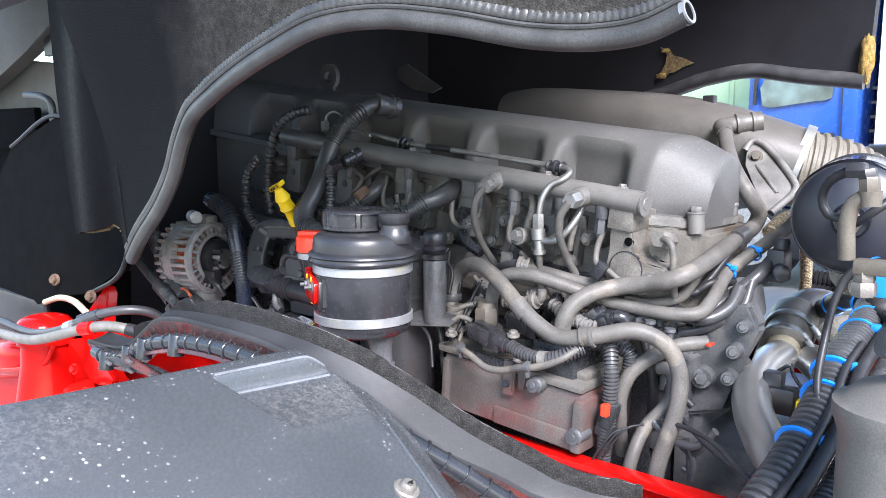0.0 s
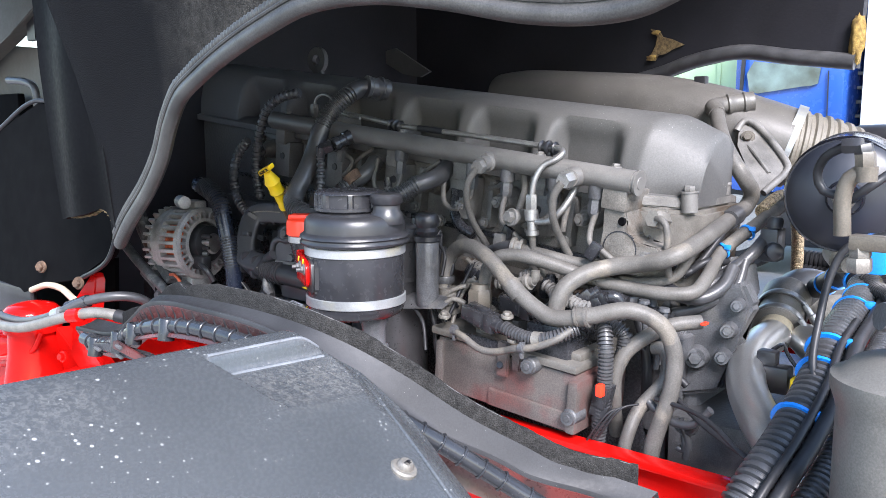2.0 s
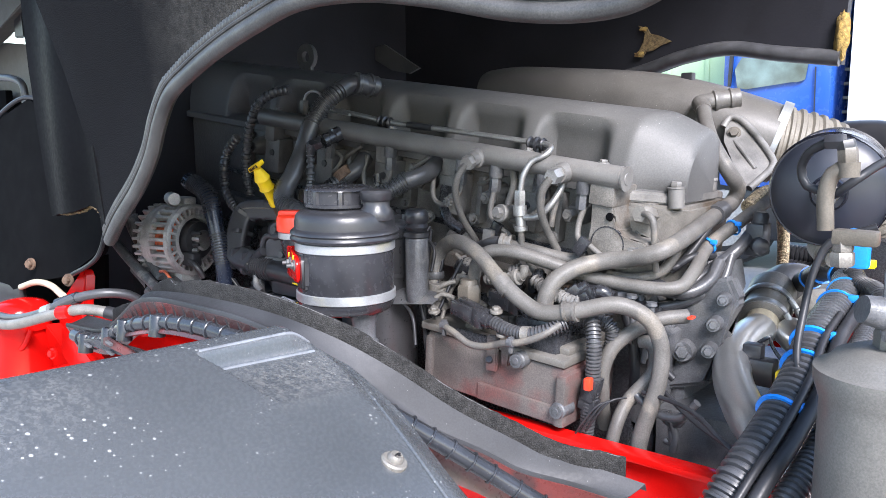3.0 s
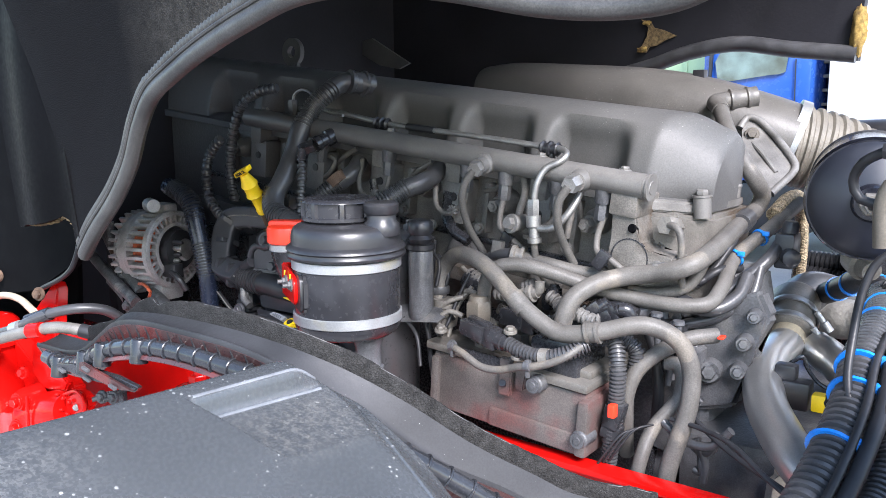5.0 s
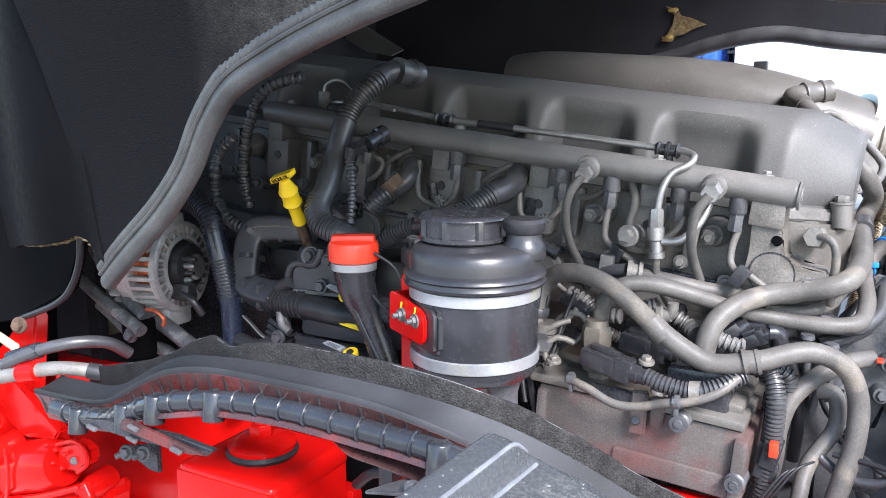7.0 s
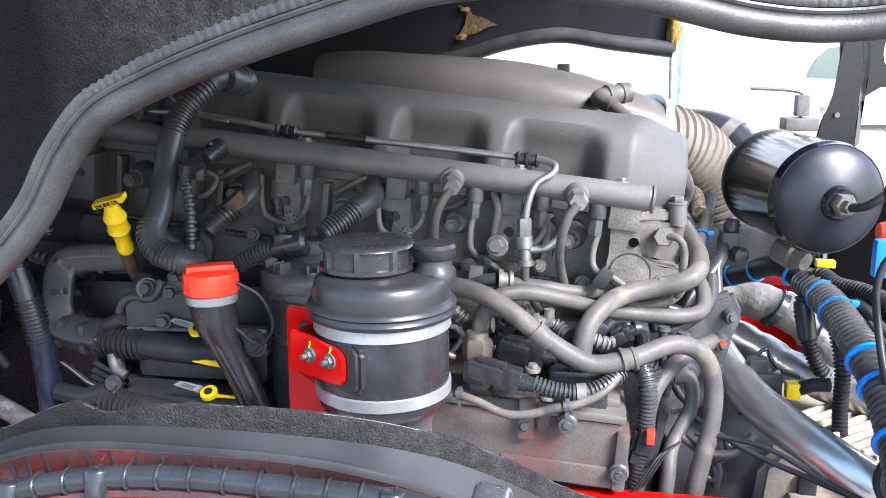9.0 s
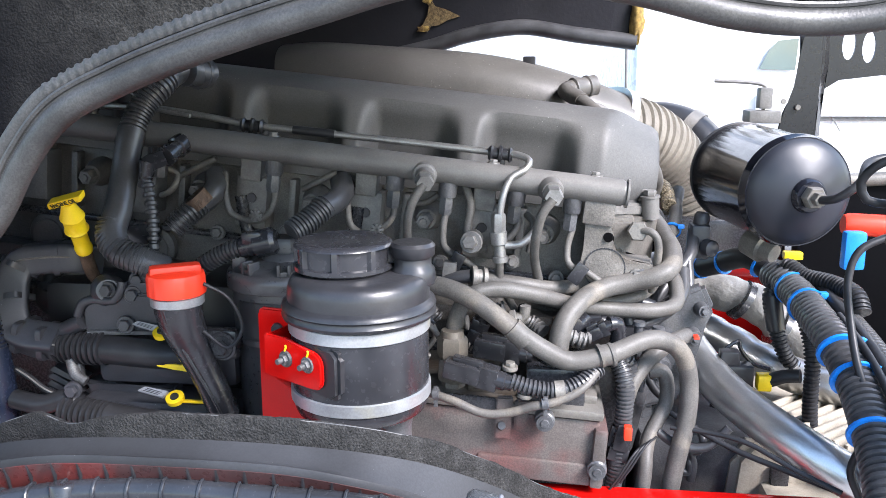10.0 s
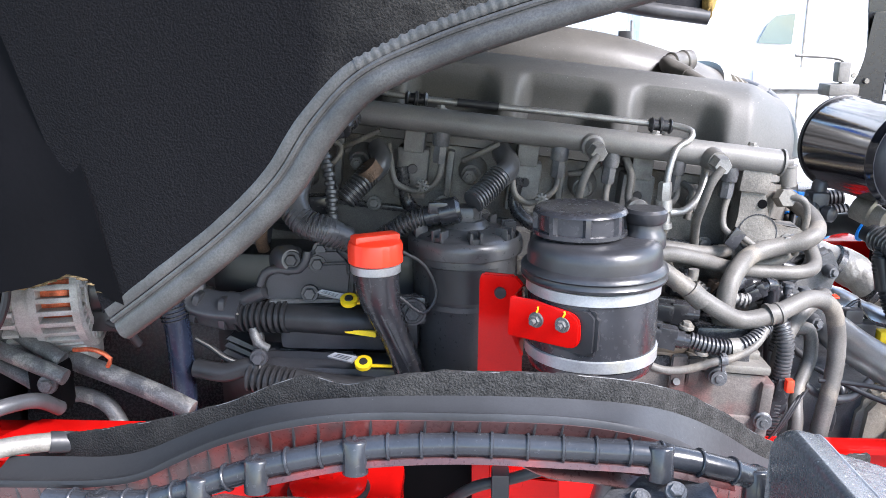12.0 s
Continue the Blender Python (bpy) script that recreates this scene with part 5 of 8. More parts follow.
for q in ((-0.543, 1.09, 1.513), (-0.516, 1.10, 1.503), (-0.531, 1.11, 1.480)):
    q = Vector(q)
    part("sensor", join(lathe(q, q + Vector((0.001, 0, 0.016)), [(0, 0.006), (0.6, 0.006), (0.7, 0.009), (1, 0.008)], 12), tube([q, q + Vector((0.002, 0.004, -0.03)), q + Vector((-0.002, 0.006, -0.06))], 0.0045, 10)), M_CASTL, engine, "small grey sensor on its lead")
# slim strainer can beside the fluid reservoir
sc_ = Vector((-0.884, 1.000, 1.557))
strainer = part("strainer", lathe((sc_.x, sc_.y, sc_.z - 0.07), (sc_.x, sc_.y, sc_.z + 0.040), [(0, 0.017), (0.05, 0.019), (0.95, 0.019), (1, 0.017)], 24), M_CASTL, engine, "grey strainer can with a ribbed cap")
part("strainer_cap", lathe((sc_.x, sc_.y, sc_.z + 0.038), (sc_.x, sc_.y, sc_.z + 0.085), [(0, 0.019), (0.05, 0.022), (0.2, 0.022), (0.22, 0.016), (0.38, 0.020), (0.5, 0.016), (0.62, 0.020), (0.9, 0.019), (1, 0.014)], 24), M_PLASTIC, strainer, "black ribbed cap")
part("strainer_shelf", slab([(-0.955, 1.000, 1.494), (-0.859, 1.000, 1.503), (-0.836, 0.980, 1.492), (-0.929, 0.980, 1.479)], (0, 0.02, 0.006), 0.002), M_CASTL, engine)
for pth in ([(-0.910, 0.990, 1.488), (-0.878, 0.980, 1.466), (-0.863, 0.970, 1.423)], [(-0.889, 1.050, 1.579), (-0.862, 1.040, 1.554), (-0.866, 1.030, 1.517), (-0.837, 1.020, 1.489)], [(-0.906, 1.040, 1.593), (-0.872, 1.030, 1.573), (-0.870, 1.020, 1.537)], [(-0.828, 1.050, 1.557), (-0.836, 1.030, 1.521), (-0.841, 1.010, 1.485), (-0.847, 1.000, 1.467)]):
    line("wire", pth, 0.003, M_RUBBER)
for pth in ([(-1.342, 1.130, 1.849), (-1.384, 1.120, 1.842), (-1.418, 1.110, 1.822), (-1.436, 1.100, 1.779), (-1.452, 1.100, 1.730), (-1.457, 1.100, 1.680), (-1.447, 1.100, 1.625)], [(-1.456, 1.080, 1.752), (-1.492, 1.080, 1.722), (-1.495, 1.070, 1.687), (-1.493, 1.070, 1.643), (-1.451, 1.060, 1.607), (-1.391, 1.050, 1.597)]):
    part("banded_loom", tube(pth, 0.0105, 12, rib=(0.0115, 0.0024)), M_RUBBER_D, engine, "black banded wiring loom")
# union collars on the wide hoses, and ties on the looms
for q, d, r in (((-0.875, 1.035, 1.529), (0.02, 0.02, 1), 0.0145), ((-0.540, 1.105, 1.584), (1, 0, 0.2), 0.0136)):
    q, d = Vector(q), Vector(d).normalized()
    part("pipe_collar", hoop(q - d * 0.006, q + d * 0.006, [(0, r - 0.003), (0, r), (0.2, r + 0.0012), (0.8, r + 0.0012), (1, r), (1, r - 0.003)], 20), M_CASTL, engine, "crimped grey collar")
for q, d, r in (((-0.491, 1.250, 1.587), (0.4, 0.8, 0.4), 0.0135), ((-0.472, 1.300, 1.612), (0.3, 0.8, 0.4), 0.0135)):
    q, d = Vector(q), Vector(d).normalized()
    part("loom_tie", join(hoop(q - d * 0.002, q + d * 0.002, [(0, r - 0.002), (0, r), (1, r), (1, r - 0.002)], 18), block(q + Vector((0.006, -0.012, 0.004)), q + Vector((0.016, -0.006, 0.011)), 0.0015)), M_BLUETIE, engine, "blue cable tie")
# thin cables low beside the gearbox
line("cable", [(-0.501, 1.050, 1.398), (-0.456, 1.040, 1.398), (-0.411, 1.020, 1.395), (-0.357, 0.990, 1.375), (-0.310, 0.970, 1.359)], 0.0034, M_RUBBER)
for k in range(3):
    line("cable", [Vector(q) + Vector((0.007 * k, 0.004 * k, 0.003 * k)) for q in [(-0.581, 1.000, 1.331), (-0.568, 1.000, 1.353), (-0.549, 1.010, 1.380), (-0.534, 1.030, 1.383)]], 0.0016, M_RUBBER)
line("small_hose", [(-0.480, 1.080, 1.354), (-0.472, 1.080, 1.349), (-0.457, 1.080, 1.351), (-0.451, 1.080, 1.364), (-0.453, 1.090, 1.375)], 0.0055, M_RUBBER_D)
line("small_hose", [(-0.478, 1.080, 1.322), (-0.468, 1.080, 1.320), (-0.468, 1.080, 1.338), (-0.474, 1.090, 1.349)], 0.0055, M_RUBBER_D)

# ---- steering fluid reservoir ----
RX, RY = -0.857, 0.812
res = thing("fluid_reservoir", (RX, RY, 1.47), "black steering fluid reservoir held by two zinc bands", "fluid reservoir")


def at_axis(z0, z1, profile, n=40):
    return lathe((RX, RY, z0), (RX, RY, z1), [((z - z0) / (z1 - z0), r) for z, r in profile], n)


part("body", at_axis(1.512, 1.64, [(1.512, 0.045), (1.5145, 0.060), (1.520, 0.0675), (1.528, 0.070), (1.612, 0.070), (1.64, 0.070)]), M_PLAST_S, res, "satin black moulded body")
part("upper_body", at_axis(1.618, 1.662, [(1.618, 0.070), (1.619, 0.0775), (1.622, 0.0785), (1.625, 0.0765), (1.627, 0.0765), (1.629, 0.0785), (1.632, 0.0775), (1.634, 0.0745), (1.636, 0.0722), (1.646, 0.0718), (1.652, 0.0705), (1.6565, 0.068), (1.6595, 0.0635), (1.6612, 0.056), (1.662, 0.0)]), M_PLASTIC, res, "black domed top with a moulded seam")
for z in (1.6035, 1.5320):
    part("band", at_axis(z, z + 0.0135, [(z, 0.0706), (z + 0.001, 0.0722), (z + 0.0125, 0.0722), (z + 0.0135, 0.0706)]), M_BAND, res, "brushed zinc clamp band")
cx, cy = (-0.873, 0.818, 1.690)[:2]
CAP = Vector((cx, cy, 1.6625))
bm = bmesh.new()
ring = []
for z, r, k in ((0, 0.048, 0), (0.002, 0.0505, 0), (0.006, 0.0505, 0), (0.007, 0.0505, 1), (0.0245, 0.0505, 1), (0.0252, 0.0503, 0), (0.0275, 0.049, 0), (0.0295, 0.046, 0), (0.0300, 0.040, 0), (0.0290, 0.036, 0), (0.0290, 0.0, 0)):
    ring.append([bm.verts.new(CAP + Vector(((r - (0.0042 if k and (i % 15) > 2 else 0)) * math.cos(2 * math.pi * i / 120), (r - (0.0042 if k and (i % 15) > 2 else 0)) * math.sin(2 * math.pi * i / 120), z))) for i in range(120)])
for a, b in zip(ring, ring[1:]):
    for j in range(120):
        bm.faces.new((a[j], a[(j + 1) % 120], b[(j + 1) % 120], b[j]))
bmesh.ops.remove_doubles(bm, verts=bm.verts[:], dist=1e-6)
cap = part("screw_cap", bm, M_PLAST_S, res, "black ribbed screw cap")
part("cap_mark", join(*[block(CAP + Vector((-0.012 + 0.006 * k, 0.010, 0.0287)), CAP + Vector((-0.009 + 0.006 * k, 0.014, 0.0294)), 0) for k in range(4)]), M_FILTER, cap, "worn white moulded marks")
part("filler_neck", lathe(CAP - Vector((0, 0, 0.012)), CAP + Vector((0, 0, 0.002)), [(0, 0.05), (1, 0.042)], 32), M_PLASTIC, res)
NK = Vector((-0.803, 0.822, 1.648))
part("breather_cap", lathe(NK, NK + Vector((0, 0, 0.042)), [(0, 0.0225), (0.08, 0.0235), (0.35, 0.0225), (0.45, 0.019), (0.62, 0.019), (0.7, 0.0225), (0.92, 0.023), (1, 0.020)], 26), M_PLASTIC, res, "small black breather cap")
# outlet below
part("outlet", lathe((RX + 0.035, RY, 1.43), (RX + 0.035, RY, 1.515), [(0, 0.017), (0.3, 0.017), (0.32, 0.0205), (0.5, 0.0205), (0.52, 0.017), (0.8, 0.017), (1, 0.022)], 20), M_CASTL, res, "grey hose stub with clamp")
part("hose", tube([(RX + 0.035, RY, 1.42), (RX + 0.035, RY + 0.01, 1.36), (RX + 0.03, RY + 0.06, 1.28)], 0.021, 16), M_RUBBER_D, res)
# red bracket with two studs
nl, nr = Vector((-0.921, 0.762, 1.583)), Vector((-0.895, 0.748, 1.583))
hole = Vector((-0.956, 0.849, 1.585))
bn, bs, up = Vector((-0.51, -0.86, 0)), Vector((0.86, -0.51, 0)), Vector((0, 0, 1))
wl = hole + Vector((0.026, -0.008, 0))
brk = part("bracket", join(slab([hole + Vector((-0.020, 0.004, 0.022)), hole + Vector((-0.024, 0.004, 0.016)), hole + Vector((-0.027, 0.004, -0.22)), hole + Vector((0.024, -0.006, -0.22)), wl + Vector((0, 0, -0.075)), wl + Vector((0, 0, 0.012)), wl + Vector((-0.01, 0.002, 0.022))], (0.001, 0.006, 0), 0.002),
     slab([nr + bs * a_ + up * b_ for a_, b_ in ((-0.062, 0.020), (-0.064, -0.024), (0.008, -0.0245), (0.015, -0.022), (0.019, -0.015), (0.019, 0.003), (0.016, 0.010), (0.009, 0.014), (-0.034, 0.020))], bn * -0.005, 0.0018),
     slab([wl + Vector((-0.002, 0, 0.012)), wl + Vector((-0.002, 0, -0.075)), nr + bs * -0.060 + up * -0.022, nr + bs * -0.058 + up * 0.020], Vector((0.004, 0.004, 0)), 0.001)), M_RED, res, "red painted steel bracket")
part("pad", slab([q + bn * -0.0045 for q in (nr + bs * -0.02 + up * 0.022, nr + bs * -0.02 + up * -0.032, nr + bs * 0.026 + up * -0.034, nr + bs * 0.035 + up * -0.028, nr + bs * 0.036 + up * 0.012, nr + bs * 0.028 + up * 0.020)], bn * -0.028, 0.004), M_PLASTIC, res, "black rubber mounting pad")
for q in (nl, nr):
    part("stud_nut", join(bolt(q - bn * 0.001, bn, 0.0056), lathe(q, q + bn * 0.011, [(0, 0.0032), (1, 0.0028)], 10)), M_OLDALU, brk, "zinc nut on a stud")
    part("paint_mark", tube([q + bn * 0.0015 + bs * 0.001 + up * 0.009, q + bn * 0.0015 + bs * 0.003 + up * 0.013, q + bn * 0.001 + bs * 0.002 + up * 0.015], 0.0010, 6), M_YELLOW, brk, "dab of yellow paint")
part("bracket_hole", lathe(hole + Vector((0, 0.002, 0)), hole + Vector((0, -0.005, 0)), [(0, 0.0075), (1, 0.0065)], 16), M_PLASTIC, brk)

# ---- oil filter housing ----
FX, FY = -1.0, 1.03
flt = thing("oil_filter_housing", (FX, FY, 1.3), "dark grey moulded oil filter housing with hex cap", "filter housing")
part("body", lathe((FX, FY, 1.30), (FX, FY, 1.592), [(0, 0.066), (0.75, 0.068), (0.76, 0.070), (0.97, 0.071), (1, 0.069)], 36), M_FILTER, flt, "dark grey filter body")
lid = part("lid", lathe((FX, FY, 1.588), (FX, FY, 1.625), [(0, 0.074), (0.15, 0.076), (0.3, 0.075), (0.36, 0.070), (0.62, 0.067), (0.72, 0.062), (0.8, 0.052), (0.9, 0.034), (1, 0.018)], 36), M_FILTER, flt, "black filter lid")
part("hex_boss", hexa((FX, FY, 1.616), (FX, FY, 1.648), 0.022), M_FILTER, lid)
part("lid_rim", hoop((FX, FY, 1.590), (FX, FY, 1.612), [(0, 0.070), (0, 0.0775), (0.5, 0.0775), (0.8, 0.0765), (1, 0.072), (0.9, 0.070)], 40), M_FILTER, lid)
part("hex_collar", lathe((FX, FY, 1.612), (FX, FY, 1.630), [(0, 0.036), (0.6, 0.034), (1, 0.027)], 8), M_FILTER, lid)
for k in range(8):
    a = 2 * math.pi * (k + 0.3) / 8
    turn = Matrix.Translation((FX, FY, 0)) @ Matrix.Rotation(a, 4, "Z")
    part("tab", join(block((-0.0085, 0.052, 1.603), (-0.0045, 0.069, 1.626), 0.0012, turn), block((0.0045, 0.052, 1.603), (0.0085, 0.069, 1.626), 0.0012, turn), block((-0.006, 0.060, 1.603), (0.006, 0.067, 1.617), 0.0012, turn)), M_FILTER, lid)
rows = []
for i in range(13):
    a = radians(-128 + 6.2 * i)
    rows.append([(FX + 0.0722 * math.cos(a), FY + 0.0722 * math.sin(a), z) for z in (1.533, 1.555, 1.578)])
part("flat_panel", skin(rows, 0.0018), M_PLASTIC, flt, "smooth raised panel on the filter body")
part("seam", hoop((FX, FY, 1.520), (FX, FY, 1.527), [(0, 0.066), (0, 0.0705), (1, 0.0705), (1, 0.066)], 36), M_FILTER, flt)

# ---- oil filler with red cap ----
fc = Vector((-1.110, 0.938, 1.608))
fil = thing("oil_filler", tuple(fc - Vector((0, 0, 0.2))), "black oil filler spout with an orange-red cap", "oil filler")
SP = [fc + Vector((0, 0, -0.020)), fc + Vector((0.001, 0.003, -0.045)), Vector((-1.103, 0.950, 1.532)), Vector((-1.090, 0.954, 1.494)), Vector((-1.077, 0.958, 1.457)), Vector((-1.066, 0.962, 1.418)), Vector((-1.055, 0.966, 1.37))]
part("spout", sweep(SP, [(p * 1.0, q * (0.82 if q > 0 else 1.0)) for p, q in circle(0.030, 20)], 0.006, lambda t: 1.0 - 0.06 * smooth01(0.0, 0.025, t) - 0.30 * smooth01(0.022, 0.11, t)), M_PLAST_S, fil, "black tapering moulded spout")
part("spout_rib", tube([q + Vector((-0.006 + 0.012 * k / 5, -0.029 * (1 - 0.09 * k), 0)) for k, q in enumerate(SP[:6])], 0.0022, 8), M_PLAST_S, fil, "moulded seam with scuffs")
part("collar", lathe(fc + Vector((0, 0, -0.026)), fc + Vector((0, 0, -0.014)), [(0, 0.0305), (0.1, 0.0318), (0.9, 0.0318), (1, 0.0305)], 28), M_BAND, fil, "bright metal collar")
bm = bmesh.new()
ring = []
for z, r in ((-0.014, 0.031), (-0.012, 0.0345), (0.008, 0.0345), (0.013, 0.033), (0.016, 0.027), (0.017, 0.0)):
    ring.append([bm.verts.new(fc + Vector(((r - (0.0012 if r > 0.03 and i % 10 == 0 else 0)) * math.cos(2 * math.pi * i / 60), (r - (0.0012 if r > 0.03 and i % 10 == 0 else 0)) * math.sin(2 * math.pi * i / 60), z))) for i in range(60)])
for a, b in zip(ring, ring[1:]):
    for j in range(60):
        bm.faces.new((a[j], a[(j + 1) % 60], b[(j + 1) % 60], b[j]))
bmesh.ops.remove_doubles(bm, verts=bm.verts[:], dist=1e-6)
bm = join(bm, block(fc + Vector((-0.030, -0.012, 0.006)), fc + Vector((0.030, 0.012, 0.023)), 0.005, Matrix.Translation(fc) @ Matrix.Rotation(0.5, 4, "Z") @ Matrix.Translation(-fc)))
part("cap", bm, M_REDCAP, fil, "orange-red twist cap")
bb = Vector((-1.066, 0.956, 1.522))
part("mounting_ear", join(block(bb + Vector((-0.06, 0.004, -0.02)), bb + Vector((0.018, 0.022, 0.02)), 0.008), lathe(bb + Vector((0, 0.02, 0)), bb, [(0, 0.02), (1, 0.018)], 20)), M_PLAST_S, fil)
part("ear_bolt", bolt(bb, (0.1, -1, 0.1), 0.010), M_CASTD, fil)
part("strap_wire", tube([fc + Vector((0.034, 0, 0.0)), fc + Vector((0.06, 0.01, -0.02)), fc + Vector((0.075, 0.01, -0.06)), fc + Vector((0.06, 0, -0.08)), fc + Vector((0.03, 0, -0.06))], 0.0022, 8), M_RUBBER, fil)

# ---- dipstick ----
d0, d1 = Vector((-1.262, 0.974, 1.701)), Vector((-1.278, 1.030, 1.624))
dip = thing("oil_dipstick", tuple(d1), "yellow plastic engine oil dipstick in its tube", "dipstick")
ax = (d0 - d1).normalized()
sidev = Vector((0.92, -0.30, 0.24)).normalized()
m = Matrix.Translation(d0) @ Matrix((sidev, ax.cross(sidev).normalized(), ax)).transposed().to_4x4()
handle = part("handle", block((-0.030, -0.0065, -0.005), (0.030, 0.0065, 0.006), 0.0025, m), M_YELLOW, dip, "yellow bar handle")
part("grip", lathe(d0 - ax * 0.005, d1, [(0, 0.007), (0.1, 0.010), (0.22, 0.0135), (0.27, 0.0155), (0.32, 0.0135), (0.5, 0.0135), (0.53, 0.0155), (0.58, 0.012), (0.62, 0.0105), (0.9, 0.0105), (0.92, 0.0118), (1, 0.011)], 20), M_YELLOW, dip, "yellow stepped grip")
part("tube", tube([d1, d1 - ax * 0.05, d1 - ax * 0.09 + Vector((0.01, 0.01, 0)), d1 - ax * 0.2 + Vector((0.02, 0.04, 0))], 0.009, 12), M_RUST, dip, "rusty steel dipstick tube")
cu = bpy.data.curves.new("handle_text", "FONT")
cu.body, cu.size, cu.extrude, cu.align_x, cu.align_y = "ENGINE OIL", 0.0085, 0.0004, "CENTER", "CENTER"
tx = new("handle_text", cu)
tx.data.materials.append(M_PLASTIC)
tx.parent = handle
face_n = (m.to_3x3() @ Vector((0, -1, 0))).normalized()
if face_n.y > 0:
    face_n = -face_n
upv = face_n.cross(sidev).normalized()
tx.matrix_world = Matrix.Translation(d0 - d1 + face_n * 0.0068) @ Matrix((sidev, upv, face_n)).transposed().to_4x4()
tx["label"] = "black lettering on the handle"

# ---- alternator ----
AC = Vector((-1.520, 0.985, 1.538))
alt = thing("alternator", (AC.x, AC.y, AC.z - 0.08), "weathered aluminium alternator with copper windings", "alternator")
aax = Vector((0.96, 0.18, 0.02)).normalized()
part("core", lathe(AC - aax * 0.075, AC - aax * 0.02, [(0, 0.045), (0.05, 0.060), (0.95, 0.060), (1, 0.05)], 36), M_CASTD, alt)
part("winding", lathe(AC - aax * 0.035, AC + aax * 0.012, [(0, 0.060), (0.5, 0.062), (0.8, 0.060), (0.95, 0.056), (1, 0.050)], 36), M_COPPER, alt, "copper windings behind the vents")
part("front_bell", lathe(AC - aax * 0.084, AC - aax * 0.060, [(0, 0.050), (0.3, 0.064), (0.9, 0.070), (1, 0.068)], 40), M_ALU, alt, "cast aluminium front bell")
part("stator", lathe(AC - aax * 0.060, AC - aax * 0.030, [(0, 0.071), (0.05, 0.0725), (0.95, 0.0725), (1, 0.071)], 40), M_ALU, alt, "grey laminated stator ring")
part("rear_ring", lathe(AC - aax * 0.040, AC - aax * 0.028, [(0, 0.070), (0.1, 0.0765), (0.9, 0.0765), (1, 0.070)], 40), M_ALU, alt)
mm, hh = to_axis(AC, AC + aax)
for k in range(28):
    a = 2 * math.pi * (k + 0.5) / 28
    turn = mm @ Matrix.Rotation(a, 4, "Z")
    part("fin", block((0.064, -0.0036, -0.032), (0.0765, 0.0036, 0.022), 0.0016, turn), M_ALU, alt)
    part("end_fin", block((0.050, -0.0026, 0.014), (0.074, 0.0026, 0.024), 0.0012, turn), M_ALU, alt)
    part("front_fin", block((0.060, -0.0030, -0.080), (0.0755, 0.0030, -0.060), 0.0014, turn), M_ALU, alt)
part("end_ring", hoop(AC + aax * 0.010, AC + aax * 0.024, [(0, 0.069), (0.15, 0.0765), (0.8, 0.0760), (1, 0.072), (1.0, 0.067)], 40), M_ALU, alt)
part("inner_ring", hoop(AC + aax * 0.014, AC + aax * 0.026, [(0, 0.046), (0, 0.054), (0.9, 0.053), (1, 0.050), (1, 0.046)], 40), M_ALU, alt)
part("hub", lathe(AC + aax * 0.008, AC + aax * 0.045, [(0, 0.050), (0.2, 0.047), (0.3, 0.040), (0.8, 0.038), (1, 0.022)], 30), M_PLASTIC, alt, "black rear cover")
part("hub_ring", lathe(AC + aax * 0.048, AC + aax * 0.053, [(0, 0.022), (1, 0.018)], 24), M_STEEL, alt)
part("lug", join(lathe(AC + Vector((-0.02, -0.02, 0.088)), AC + Vector((0.01, -0.03, 0.088)), [(0, 0.014), (1, 0.013)], 14), block(AC + Vector((-0.03, -0.01, 0.06)), AC + Vector((0.015, 0.02, 0.09)), 0.006)), M_ALU, alt)
part("foot", block(AC + Vector((-0.07, -0.03, -0.10)), AC + Vector((0.02, 0.02, -0.065)), 0.008), M_ALU, alt)
for k in range(5):
    part("terminal", lathe(AC + aax * 0.03 + Vector((0.004 * k, -0.02, -0.03 + 0.012 * k)), AC + aax * 0.055 + Vector((0.004 * k, -0.022, -0.03 + 0.012 * k)), [(0, 0.005), (0.7, 0.005), (1, 0.003)], 10), M_STEEL if k % 2 else M_PLASTIC, alt)
part("plug", join(block(AC + aax * 0.03 + Vector((-0.005, -0.036, -0.050)), AC + aax * 0.045 + Vector((0.022, -0.018, -0.022)), 0.004), tube([AC + Vector((0.05, -0.027, -0.036)), AC + Vector((0.075, -0.03, -0.045)), AC + Vector((0.085, -0.02, -0.07))], 0.006, 10)), M_PLASTIC, alt)

# ---- coolant pipe and dark hoses at the front of the engine ----
fp = thing("coolant_hose", (-1.35, 0.92, 1.3), "dark blue-black coolant hose, ribbed at its bend", "coolant hose")
part("hose", tube([(-1.508, 0.990, 1.662), (-1.455, 0.985, 1.648), (-1.424, 0.982, 1.628), (-1.412, 0.980, 1.596), (-1.394, 0.980, 1.531), (-1.387, 0.980, 1.496), (-1.384, 0.980, 1.437), (-1.384, 0.980, 1.400), (-1.388, 0.980, 1.300)], 0.0172, 18), M_BLUEPIPE, fp)
part("ribbed_bend", tube([(-1.490, 0.988, 1.659), (-1.455, 0.985, 1.648), (-1.426, 0.982, 1.630), (-1.414, 0.980, 1.602)], 0.0190, 20, rib=(0.0055, 0.004)), M_RUBBER, fp)
part("ribbed_bend", tube([(-1.403, 0.980, 1.562), (-1.394, 0.980, 1.531), (-1.388, 0.980, 1.500)], 0.0190, 20, rib=(0.0055, 0.004)), M_RUBBER, fp)

